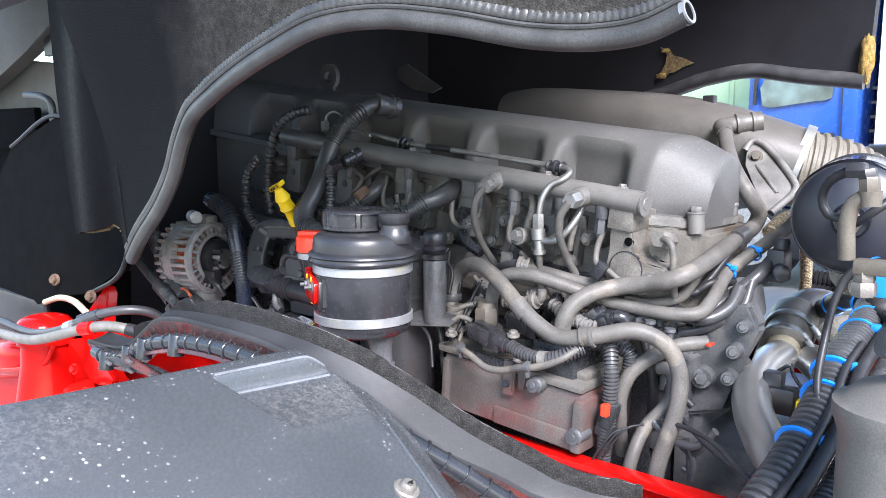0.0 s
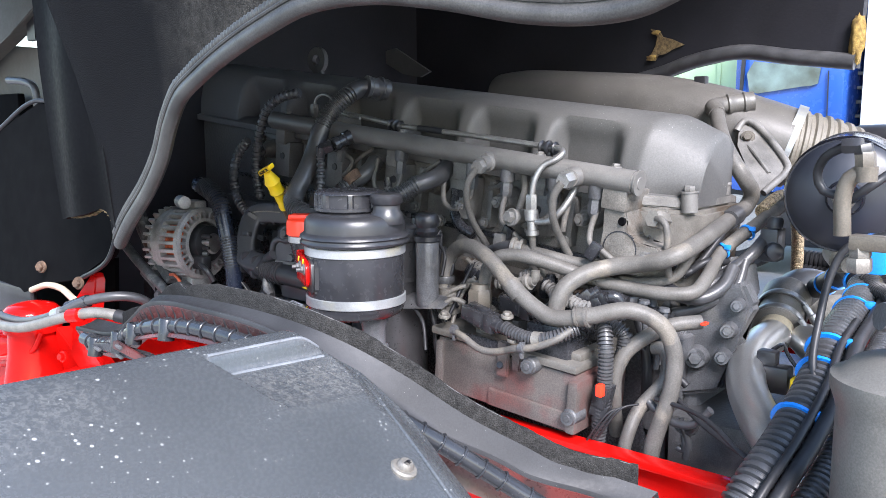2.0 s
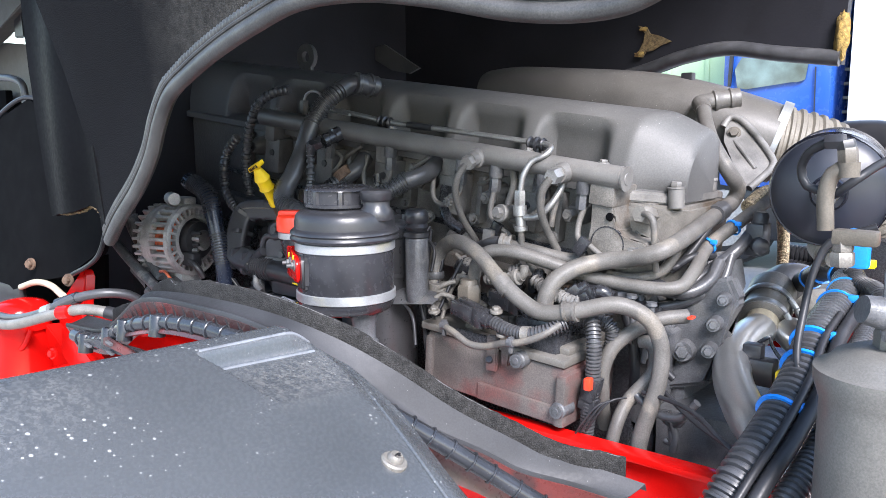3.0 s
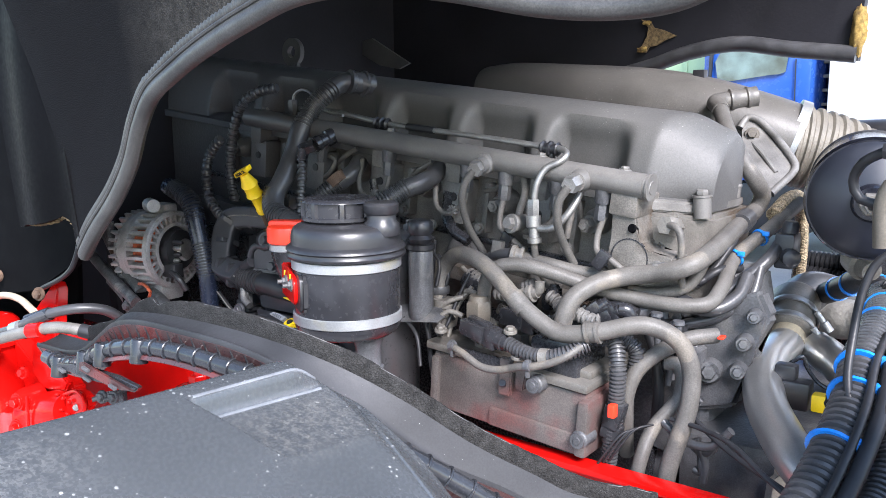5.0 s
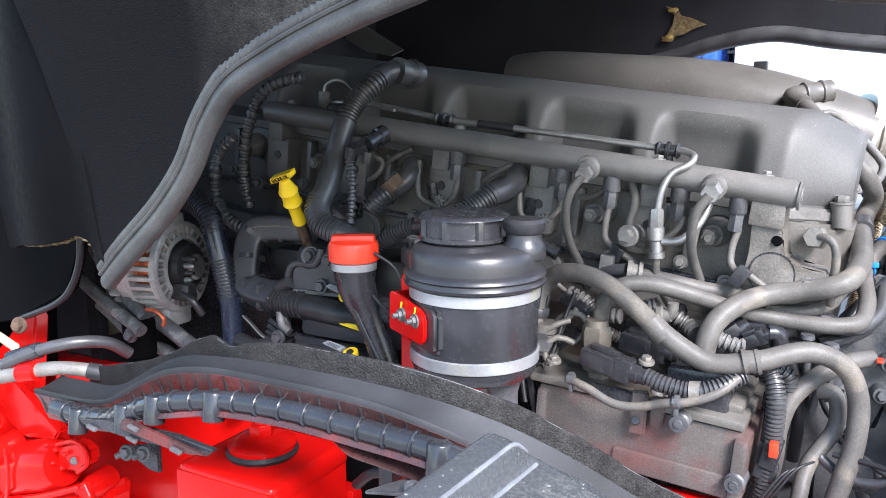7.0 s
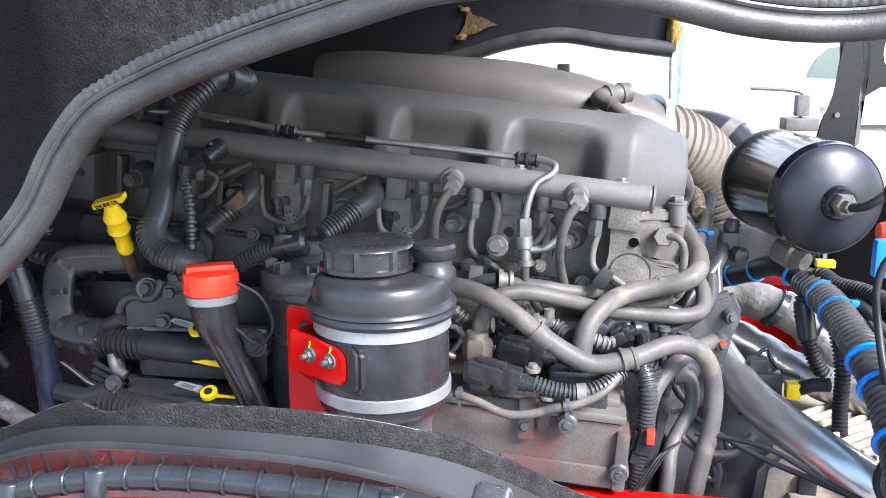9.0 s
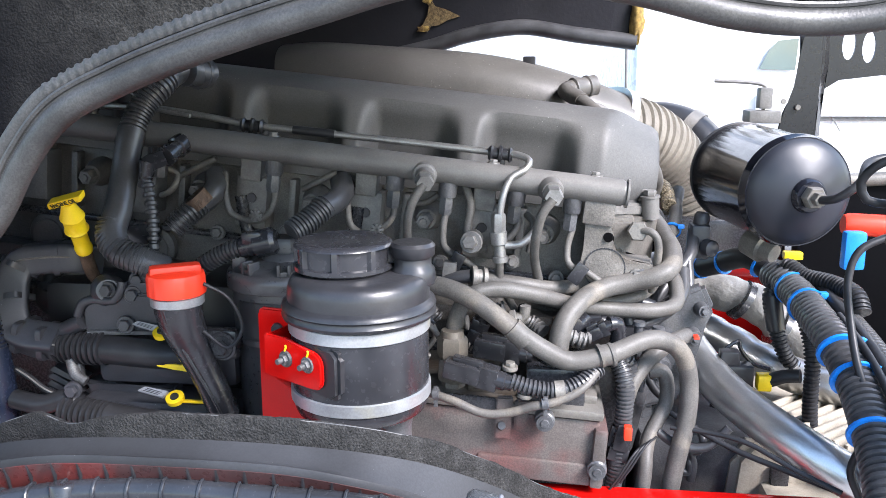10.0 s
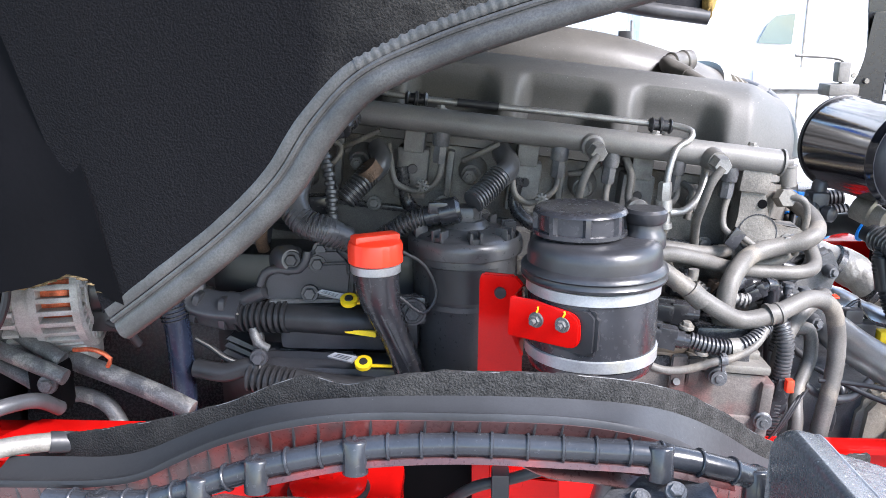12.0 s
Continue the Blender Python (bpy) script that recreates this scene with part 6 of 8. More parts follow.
loop = thing("loop_hose", (-1.3, 1.02, 1.4), "black looped rubber hose with joints", "hose")
LP = [(-1.287, 1.080, 1.602), (-1.309, 1.060, 1.608), (-1.349, 1.050, 1.608), (-1.375, 1.040, 1.603), (-1.384, 1.030, 1.584), (-1.383, 1.020, 1.561), (-1.379, 1.010, 1.536), (-1.369, 1.005, 1.516), (-1.343, 1.000, 1.508), (-1.300, 0.995, 1.506)]
SQ = [(0.021 * math.copysign(abs(math.cos(a)) ** 0.28, math.cos(a)), 0.021 * math.copysign(abs(math.sin(a)) ** 0.28, math.sin(a))) for a in [2 * math.pi * (i + 0.5) / 24 for i in range(24)]]
part("ring", sweep(LP, SQ, 0.008), M_MODULE, loop, "square moulded cable duct loop")
LP = [Vector(q) for q in LP]
for k, f in ((1, 0.5), (3, 0.3), (5, 0.1), (7, 0.4), (8, 0.5)):
    c, d = LP[k].lerp(LP[k + 1], f), (LP[k + 1] - LP[k]).normalized()
    part("joint", sweep([c - d * 0.004, c + d * 0.004], [(a_ * 1.07, b_ * 1.07) for a_, b_ in SQ], 0.004), M_MODULE, loop)
seam = [q + Vector((0, -0.0215, 0.004)) for q in glide(LP, 0.02)]
part("seam", tube(seam, 0.0016, 6), M_PALE, loop, "pale worn seam")
part("inner_cone", lathe((-1.368, 1.070, 1.531), (-1.347, 1.120, 1.561), [(0, 0.022), (0.1, 0.030), (0.15, 0.024), (0.3, 0.032), (0.35, 0.026), (0.5, 0.034), (0.55, 0.028), (0.7, 0.040), (1, 0.05)], 24), M_RUBBER, loop, "black ribbed rubber boot")
part("ribbed_part", tube([(-1.308, 1.000, 1.499), (-1.266, 0.990, 1.502), (-1.232, 0.985, 1.504)], 0.0225, 20, rib=(0.0085, 0.005)), M_RUBBER, loop)
part("smooth_part", tube([(-1.234, 0.985, 1.503), (-1.187, 0.980, 1.502), (-1.148, 0.980, 1.500), (-1.114, 0.990, 1.496)], 0.0195, 18), M_RUBBER, loop)
part("ribbed_part", tube([(-1.287, 0.960, 1.428), (-1.255, 0.955, 1.425), (-1.220, 0.950, 1.423)], 0.020, 20, rib=(0.0085, 0.005)), M_RUBBER, loop)
part("smooth_part", tube([(-1.222, 0.950, 1.425), (-1.179, 0.950, 1.419), (-1.120, 0.960, 1.411)], 0.018, 18), M_RUBBER, loop)

# dark module behind the spout
mod = thing("water_pump_module", (-1.2, 1.05, 1.4), "dark dusty cast module at the engine front", "engine module")
part("body", block((-1.36, 1.05, 1.25), (-1.06, 1.2, 1.575), 0.02), M_PLASTIC, mod)
part("upper_cover", slab([(-1.270, 0.990, 1.520), (-1.268, 0.990, 1.556), (-1.259, 0.990, 1.565), (-1.219, 0.990, 1.571), (-1.210, 0.990, 1.588), (-1.197, 0.990, 1.597), (-1.166, 0.990, 1.599), (-1.145, 0.990, 1.577), (-1.151, 0.990, 1.523)], (0.002, 0.06, 0), 0.006), M_MODULE, mod, "dark cast cover with raised edges")
part("cover_pad", slab([(-1.199, 0.984, 1.578), (-1.153, 0.984, 1.580), (-1.151, 0.984, 1.562), (-1.198, 0.984, 1.558)], (0, 0.012, 0), 0.003), M_MODULE, mod)
part("cover_edge", slab([(-1.260, 0.984, 1.527), (-1.152, 0.984, 1.530), (-1.152, 0.984, 1.525), (-1.260, 0.984, 1.521)], (0, 0.012, 0), 0.001), M_CASTL, mod)
part("cover_screw", join(lathe((-1.245, 1.020, 1.573), (-1.228, 0.990, 1.581), [(0, 0.022), (0.8, 0.021), (1, 0.014)], 20), bolt((-1.228, 0.990, 1.581), (0, -1, 0.15), 0.008)), M_MODULE, mod)
part("lower_cover", block((-1.25, 0.985, 1.455), (-1.06, 1.05, 1.52), 0.012), M_MODULE, mod)
part("lower_cover", block((-1.27, 0.965, 1.36), (-1.06, 1.03, 1.44), 0.012), M_MODULE, mod)
part("stub", tube([(-1.310, 1.000, 1.517), (-1.266, 0.990, 1.538)], 0.011, 12), M_MODULE, mod)
for q in ((-1.139, 0.975, 1.529), (-1.119, 0.955, 1.449)):
    q = Vector(q)
    tab = part("lock_tab", join(lathe(q + Vector((-0.012, 0, 0)), q + Vector((-0.012, -0.003, 0.006)), [(0, 0.0115), (0.9, 0.0115), (1, 0.0095)], 20), block(q + Vector((-0.004, -0.002, -0.003)), q + Vector((0.028, 0.003, 0.0005)), 0.001)), M_YELLOW, mod, "yellow plastic lock tab")
    part("tab_hole", lathe(q + Vector((-0.012, -0.003, 0.0055)), q + Vector((-0.012, -0.004, 0.0075)), [(0, 0.006), (1, 0.005)], 14), M_PLASTIC, tab)
part("lock_clip", slab([(-1.160, 0.962, 1.495), (-1.133, 0.962, 1.494), (-1.115, 0.962, 1.492), (-1.115, 0.962, 1.484), (-1.135, 0.962, 1.487), (-1.156, 0.962, 1.490)], (0, 0.006, 0), 0.001), M_YELLOW, mod, "yellow plastic lock clip")
for plate in ([(-1.196, 0.983, 1.539), (-1.189, 0.985, 1.543), (-1.158, 0.985, 1.537), (-1.164, 0.983, 1.530)], [(-1.178, 0.948, 1.463), (-1.168, 0.950, 1.468), (-1.138, 0.950, 1.463), (-1.146, 0.948, 1.455)]):
    low, tall = (Vector(plate[3]) - Vector(plate[0])), (Vector(plate[1]) - Vector(plate[0]))
    label = part("label_plate", slab(plate, (0, 0.004, -0.004), 0.0005), M_LABEL, mod, "grey sticker with fine print")
    for k in range(3):
        c = Vector(plate[0]) + tall * (0.25 + 0.25 * k) + Vector((0, -0.0006, 0))
        part("print_line", slab([c + low * 0.15, c + low * 0.75, c + low * 0.75 + tall * 0.1, c + low * 0.15 + tall * 0.1], (0, 0.0004, 0)), M_PLASTIC, label)
part("scraped_bracket", join(block(Vector((-1.278, 0.985, 1.472)) - Vector((0.008, 0.006, 0.022)), Vector((-1.278, 0.985, 1.472)) + Vector((0.008, 0.006, 0.022)), 0.004), tube([(-1.283, 0.980, 1.489), (-1.276, 0.975, 1.469), (-1.262, 0.975, 1.460)], 0.007, 10)), M_OLDALU, mod, "scraped aluminium bracket")
part("bracket_bolt", bolt((-1.272, 0.960, 1.454), (0, -1, 0), 0.008), M_MODULE, mod)
for q in ((-1.191, 1.000, 1.593), (-1.194, 0.990, 1.576), (-1.205, 0.985, 1.537)):
    part("cover_bolt", bolt(q, (0.1, -1, 0.1), 0.008), M_MODULE, mod)
part("cover_rib", tube([(-1.273, 0.990, 1.545), (-1.266, 0.990, 1.561), (-1.252, 0.990, 1.568), (-1.219, 0.988, 1.569), (-1.209, 0.988, 1.582), (-1.207, 0.990, 1.593)], 0.006, 10), M_MODULE, mod)
for k in range(5):
    part("fin", slab([(-1.328, 1.000, 1.464), (-1.283, 0.990, 1.450), (-1.278, 0.990, 1.454), (-1.321, 1.000, 1.470)], (0, 0.03, 0.0)) if k == 0 else slab([Vector(q) + Vector((-0.003 * k, 0, -0.010 * k)) for q in [(-1.328, 1.000, 1.464), (-1.283, 0.990, 1.450), (-1.278, 0.990, 1.454), (-1.321, 1.000, 1.470)]], (0, 0.03, 0)), M_MODULE, mod)
part("curved_wire", tube([(-1.363, 0.985, 1.469), (-1.341, 0.980, 1.459), (-1.322, 0.980, 1.444), (-1.295, 0.980, 1.434)], 0.004, 8), M_RUBBER, mod)
part("bright_wire", tube([Vector(q) + Vector((0, -0.004, 0.003)) for q in [(-1.363, 0.985, 1.469), (-1.341, 0.980, 1.459), (-1.322, 0.980, 1.444), (-1.295, 0.980, 1.434)]], 0.0012, 6), M_PALE, mod)
part("cable_roll", tube([(-1.362, 0.970, 1.434), (-1.319, 0.965, 1.430), (-1.278, 0.965, 1.440), (-1.270, 0.960, 1.418)], 0.013, 12), M_RUBBER, mod)
part("spout_plate", slab([(-1.280, 1.000, 1.450), (-1.256, 1.000, 1.451), (-1.215, 0.990, 1.450), (-1.148, 0.990, 1.452), (-1.150, 0.990, 1.426), (-1.267, 1.000, 1.417)], (0, 0.03, 0), 0.004), M_MODULE, mod)

# steel heater tubes by the alternator
tubes = thing("heater_tubes", (-1.5, 0.85, 1.35), "weathered aluminium tubes held by a black clamp", "metal tubes")
part("tube", tube([(-1.635, 0.93, 1.587), (-1.605, 0.93, 1.513), (-1.575, 0.93, 1.462), (-1.545, 0.93, 1.440)], 0.0115, 14), M_OLDALU, tubes)
part("tube", tube([(-1.525, 0.953, 1.450), (-1.45, 0.935, 1.432), (-1.385, 0.920, 1.413), (-1.350, 0.915, 1.398)], 0.0130, 16), M_OLDALU, tubes)
part("tube", tube([(-1.541, 0.958, 1.399), (-1.505, 0.952, 1.398), (-1.475, 0.946, 1.386), (-1.455, 0.942, 1.352)], 0.0105, 16), M_OLDALU, tubes)
part("tube", tube([(-1.640, 0.93, 1.470), (-1.600, 0.93, 1.448), (-1.548, 0.92, 1.425)], 0.0105, 14), M_OLDALU, tubes)
part("clamp", block(Vector((-1.535, 0.920, 1.428)) - Vector((0.022, 0.02, 0.034)), Vector((-1.535, 0.920, 1.428)) + Vector((0.022, 0.02, 0.034)), 0.010), M_LINER, tubes)
part("clamp_bolt", bolt((-1.528, 0.897, 1.438), (0.1, -1, 0.1), 0.0085), M_OLDALU, tubes)
part("tube", tube([(-1.672, 0.940, 1.598), (-1.642, 0.930, 1.564), (-1.592, 0.930, 1.507), (-1.517, 0.920, 1.462)], 0.0105, 14), M_OLDALU, tubes)
part("rust_joint", tube([(-1.618, 0.930, 1.539), (-1.589, 0.930, 1.505)], 0.0122, 14), M_RUST, tubes)
part("tube", tube([(-1.781, 0.930, 1.571), (-1.732, 0.920, 1.549), (-1.623, 0.910, 1.494), (-1.505, 0.900, 1.447)], 0.0105, 14), M_OLDALU, tubes)
part("thin_wire", tube([(-1.490, 0.900, 1.485), (-1.456, 0.890, 1.489), (-1.439, 0.890, 1.478), (-1.444, 0.890, 1.467)], 0.003, 8), M_COPPER, tubes)

# ---- intake duct behind the cover ----
duct = thing("intake_duct", (-0.7, 1.65, 1.6), "large dusty black air intake duct with ribbed hose", "air duct")
DP = [(-1.17, 1.66, 1.825), (-1.12, 1.66, 1.829), (-1.0, 1.66, 1.822), (-0.8, 1.665, 1.805), (-0.70, 1.668, 1.785), (-0.61, 1.682, 1.757), (-0.545, 1.700, 1.733)]
oval = [(0.115 * math.copysign(abs(math.cos(a)) ** 0.75, math.cos(a)), 0.078 * math.copysign(abs(math.sin(a)) ** 0.75, math.sin(a))) for a in [2 * math.pi * i / 36 for i in range(36)]]
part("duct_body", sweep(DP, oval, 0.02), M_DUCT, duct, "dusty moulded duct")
for q in ((-0.701, 1.640, 1.859), (-1.031, 1.620, 1.867), (-1.167, 1.620, 1.882)):
    q = Vector(q)
    part("tab", block(q - Vector((0.012, 0.010, 0.016)), q + Vector((0.012, 0.010, 0.018)), 0.003), M_PLASTIC, duct)
pt = Vector((-0.596, 1.580, 1.822))
pa, pb = pt + Vector((0.016, 0.021, 0.001)), pt + Vector((-0.035, -0.012, -0.006))
part("port", lathe(pa, pb, [(0, 0.0197), (0.2, 0.0193), (0.24, 0.0209), (0.30, 0.0209), (0.34, 0.0184), (0.66, 0.0184), (0.7, 0.0205), (0.78, 0.0205), (0.82, 0.0168), (1, 0.0156)], 24), M_DUCT, duct, "hose port with clips")
part("port_elbow", tube([pt + Vector((-0.02, -0.004, -0.005)), pt + Vector((-0.036, -0.022, -0.006)), pt + Vector((-0.034, -0.05, -0.010)), (-0.618, 1.515, 1.806), (-0.606, 1.493, 1.798)], 0.0150, 16), M_PIPE, duct, "grey hose elbow")
part("clamp", sweep([(-0.553, 1.698, 1.736), (-0.537, 1.703, 1.730)], [(a * 0.94, b * 1.12) for a, b in oval], 0.01), M_BAND, duct, "bright band clamp")
part("ribbed_hose", tube([(-0.548, 1.699, 1.734), (-0.500, 1.722, 1.722), *[(-0.454, 1.750, 1.700), (-0.402, 1.790, 1.648), (-0.366, 1.810, 1.579), (-0.333, 1.830, 1.494), (-0.317, 1.830, 1.378)]], 0.078, 44, rib=(0.016, 0.005)), M_SPIRAL, duct, "dusty beige spiral hose")
part("far_elbow", tube([(-0.472, 1.950, 1.727), (-0.396, 1.950, 1.727), (-0.341, 1.930, 1.707), (-0.307, 1.900, 1.662), (-0.297, 1.880, 1.588)], 0.050, 24), M_PLASTIC, duct, "black duct elbow behind")
part("elbow_band", tube([(-0.356, 1.940, 1.714), (-0.337, 1.930, 1.702)], 0.056, 24), M_PALE, duct)
br = thing("pressed_bracket", (-0.52, 1.45, 1.6), "grey pressed steel bracket with rounded loop", "bracket")
PB = [(-0.592, 1.560, 1.768), (-0.584, 1.572, 1.786), (-0.566, 1.574, 1.783), (-0.492, 1.540, 1.713), (-0.486, 1.530, 1.701), (-0.507, 1.472, 1.661), (-0.522, 1.470, 1.663), (-0.583, 1.530, 1.743)]
part("plate", slab(PB, (0.004, 0.010, 0), 0.003), M_CAST, br)
part("edge_loop", tube([Vector(q) + Vector((0, -0.004, 0)) for q in PB[:6]], 0.0065, 12), M_CAST, br)
part("inner_rib", tube([(-0.574, 1.548, 1.748), (-0.545, 1.525, 1.728), (-0.512, 1.508, 1.694)], 0.004, 8), M_CAST, br)
part("bracket_bolt", bolt((-0.568, 1.548, 1.757), (0.3, -1, 0.3), 0.0085), M_ARM, br, "brass-coloured bolt")

# ---- air tank ----
hub = Vector((-0.307, 1.198, 1.683))
tax = (hub - Vector((-0.364, 1.470, 1.689))).normalized()
tank = thing("air_tank", tuple(hub - tax * 0.15 - Vector((0, 0, 0.1))), "gloss black steel compressed air tank", "air tank")
part("shell", lathe(hub - tax * 0.250, hub - tax * 0.03, [(0, 0.04), (0.03, 0.058), (0.08, 0.072), (0.12, 0.079), (0.14, 0.0805), (0.915, 0.0805), (0.925, 0.0818), (0.94, 0.0818), (0.95, 0.0805), (1, 0.0785)], 48), M_TANK, tank, "gloss black cylinder")
part("rear_rim", lathe(hub - tax * 0.226, hub - tax * 0.219, [(0, 0.0805), (0.2, 0.0822), (0.8, 0.0822), (1, 0.0805)], 48), M_RUBBER, tank, "dark weld rim")
part("dome", lathe(hub - tax * 0.035, hub - tax * 0.002, [(0, 0.079), (0.2, 0.0758), (0.45, 0.0655), (0.7, 0.049), (0.9, 0.032), (1, 0.02)], 48), M_DOME, tank, "black domed end under a film of dust")
part("boss", lathe(hub - tax * 0.008, hub + tax * 0.006, [(0, 0.026), (0.7, 0.024), (1, 0.021)], 24), M_TANK, tank)
part("fitting", join(hexa(hub + tax * 0.004, hub + tax * 0.02, 0.016), hexa(hub + tax * 0.02, hub + tax * 0.032, 0.010)), M_PALE, tank, "dull brass air fitting")
part("air_line", tube([hub + tax * 0.03, hub + tax * 0.045 + Vector((0.01, 0, 0.004)), hub + tax * 0.05 + Vector((0.035, 0, 0.025)), hub + Vector((0.075, 0.0, 0.048)), hub + Vector((0.14, 0.02, 0.055)), hub + Vector((0.25, 0.05, 0.05))], 0.006, 10), M_RUBBER, tank)

# ---- black bracket post with round holes ----
post = thing("cab_support_bracket", (-0.14, 1.8, 1.4), "black steel cab support bracket with round holes", "bracket")
def holed(outline, holes, y, thick, n=28):
    cu = bpy.data.curves.new("tmp", "CURVE")
    cu.dimensions, cu.fill_mode = "2D", "BOTH"
    for pts, cyc in [(outline, True)] + [([(hx + r1 * math.cos(2 * math.pi * i / n), hz + r2 * math.sin(2 * math.pi * i / n)) for i in range(n)], True) for hx, hz, r1, r2 in holes]:
        sp = cu.splines.new("POLY")
        sp.points.add(len(pts) - 1)
        for q, (a, b) in zip(sp.points, pts):
            q.co = (a, b, 0, 1)
        sp.use_cyclic_u = True
    cu.extrude = thick / 2
    ob = bpy.data.objects.new("tmp", cu)
    me = bpy.data.meshes.new_from_object(ob)
    bm = bmesh.new()
    bm.from_mesh(me)
    bpy.data.objects.remove(ob)
    bpy.data.curves.remove(cu)
    bpy.data.meshes.remove(me)
    bmesh.ops.transform(bm, matrix=Matrix.Translation((0, y, 0)) @ Matrix.Rotation(radians(90), 4, "X"), verts=bm.verts[:])
    return bm


PO = [(-0.203, 1.780, 1.710), (-0.191, 1.780, 1.768), (-0.169, 1.780, 1.814), (-0.165, 1.780, 1.915), (-0.122, 1.780, 1.920), (-0.118, 1.780, 1.859), (-0.127, 1.780, 1.803), (-0.124, 1.780, 1.711)]
part("post", slab(PO, (0.02, 0.03, 0), 0.004), M_BLACKSTEEL, post, "black painted upright")
ho = [Vector(q) for q in [(-0.063, 1.800, 1.898), (-0.024, 1.800, 1.892), (0.041, 1.800, 1.892)]]
OUT = [Vector(q) for q in [(-0.162, 1.800, 1.949), (0.099, 1.800, 1.946), (0.113, 1.800, 1.833), (0.004, 1.800, 1.836), (-0.076, 1.800, 1.827), (-0.115, 1.800, 1.802), (-0.144, 1.800, 1.756)]]
part("holed_plate", holed([(q.x, q.z) for q in OUT], [(q.x, q.z, 0.013, 0.031) for q in ho], 1.815, 0.006), M_BLACKSTEEL, post, "black plate with slotted round holes", smooth=False)
part("rod", tube([(-0.344, 1.700, 1.829), (-0.267, 1.700, 1.824), (-0.248, 1.700, 1.818), (-0.246, 1.700, 1.794), (-0.251, 1.700, 1.761)], 0.0035, 8), M_CAST, post)
part("rod_base", join(block(Vector((-0.248, 1.700, 1.796)) - Vector((0.012, 0.015, 0.02)), Vector((-0.248, 1.700, 1.796)) + Vector((0.012, 0.015, 0.02)), 0.003), block(Vector((-0.251, 1.700, 1.761)) - Vector((0.03, 0.03, 0.012)), Vector((-0.251, 1.700, 1.761)) + Vector((0.03, 0.03, 0.012)), 0.004)), M_CAST, post)
for q in ((-0.191, 1.775, 1.786), (-0.163, 1.775, 1.774)):
    part("slot", lathe(Vector(q), Vector(q) + Vector((0, -0.003, 0)), [(0, 0.006), (1, 0.005)], 12), M_PALE, post)

# ---- exhaust and charge pipes ----
ch = thing("charge_air_pipe", (-0.4, 1.1, 1.3), "polished stainless charge air pipe with rubber coupling", "metal pipe")
cpl = Vector((-0.474, 1.491, 1.429))
PP = [Vector(q) for q in [(-0.446, 1.378, 1.435), (-0.443, 1.313, 1.434), (-0.437, 1.250, 1.430), (-0.426, 1.196, 1.421), (-0.408, 1.150, 1.409), (-0.378, 1.100, 1.396), (-0.340, 1.050, 1.382), (-0.290, 1.010, 1.362), (-0.225, 0.995, 1.338), (-0.155, 0.990, 1.312)]]
jn = PP[0]
back = (Vector((-0.460, 1.470, 1.470)) - jn).normalized()
part("pipe", tube([jn + back * 0.03, *PP], 0.0280, 28), M_CHROME, ch)
part("painted_end", tube([jn + back * 0.018, jn - back * 0.004], 0.0290, 28), M_CREAM, ch, "chipped pale paint ring")
part("coupling", lathe(jn + back * 0.016, jn + back * 0.13, [(0, 0.036), (0.03, 0.040), (0.2, 0.041), (0.26, 0.038), (0.45, 0.038), (0.5, 0.041), (0.9, 0.041), (1, 0.036)], 32), M_PALE, ch, "grey rubber coupling")
part("coupling_tail", tube([jn + back * 0.12, jn + back * 0.17 + Vector((0.02, 0.02, -0.01)), jn + back * 0.20 + Vector((0.07, 0.06, -0.05)), jn + back * 0.22 + Vector((0.12, 0.10, -0.12))], 0.036, 24), M_RUBBER_D, ch, "black rubber elbow")
for k in (0.026, 0.072):
    q = jn + back * k
    band = part("hose_band", hoop(q - back * 0.006, q + back * 0.006, [(0, 0.040), (0, 0.0428), (0.15, 0.0435), (0.85, 0.0435), (1, 0.0428), (1, 0.040)], 32), M_BAND, ch, "zinc hose clamp")
    part("band_screw", lathe(q + Vector((0.040, -0.012, 0.018)), q + Vector((0.062, -0.008, -0.012)), [(0, 0.005), (0.5, 0.005), (0.55, 0.007), (1, 0.007)], 10), M_BAND, band)
part("stay", join(block(jn + Vector((0.03, -0.02, -0.075)), jn + Vector((0.12, 0.05, -0.069)), 0.002), bolt(jn + Vector((0.085, 0.0, -0.069)), (0, 0, 1), 0.011)), M_OLDALU, ch, "bolted steel stay")
foil = thing("heat_shielded_pipe", (-0.2, 1.4, 1.4), "foil-wrapped exhaust pipe, crumpled and taped", "exhaust pipe")
part("wrap", tube([(-0.421, 1.550, 1.440), (-0.355, 1.520, 1.455), (-0.293, 1.480, 1.447), (-0.246, 1.430, 1.411), (-0.202, 1.380, 1.373), (-0.153, 1.330, 1.334), (-0.100, 1.300, 1.301)], 0.034, 22, rib=(0.06, 0.003)), M_FOIL, foil)
part("wrap", tube([(-0.407, 1.400, 1.431), (-0.359, 1.360, 1.415), (-0.313, 1.320, 1.396), (-0.262, 1.280, 1.384), (-0.195, 1.250, 1.375), (-0.127, 1.250, 1.359)], 0.028, 22, rib=(0.05, 0.002)), M_CHROME, foil)
for k, q in enumerate([(-0.311, 1.450, 1.455), (-0.260, 1.400, 1.420)]):
    q = Vector(q)
    part("band", tube([q + Vector((-0.01, 0.03, 0)), q + Vector((0.0, 0.03, -0.006))], 0.037, 22), M_CASTD, foil)
gb = thing("gearbox_cover", (-0.2, 1.3, 1.2), "finned dusty aluminium gearbox cover", "gearbox cover")
part("plate", block((-0.36, 1.06, 1.15), (0.1, 1.33, 1.285), 0.01), M_DUSTALU, gb)
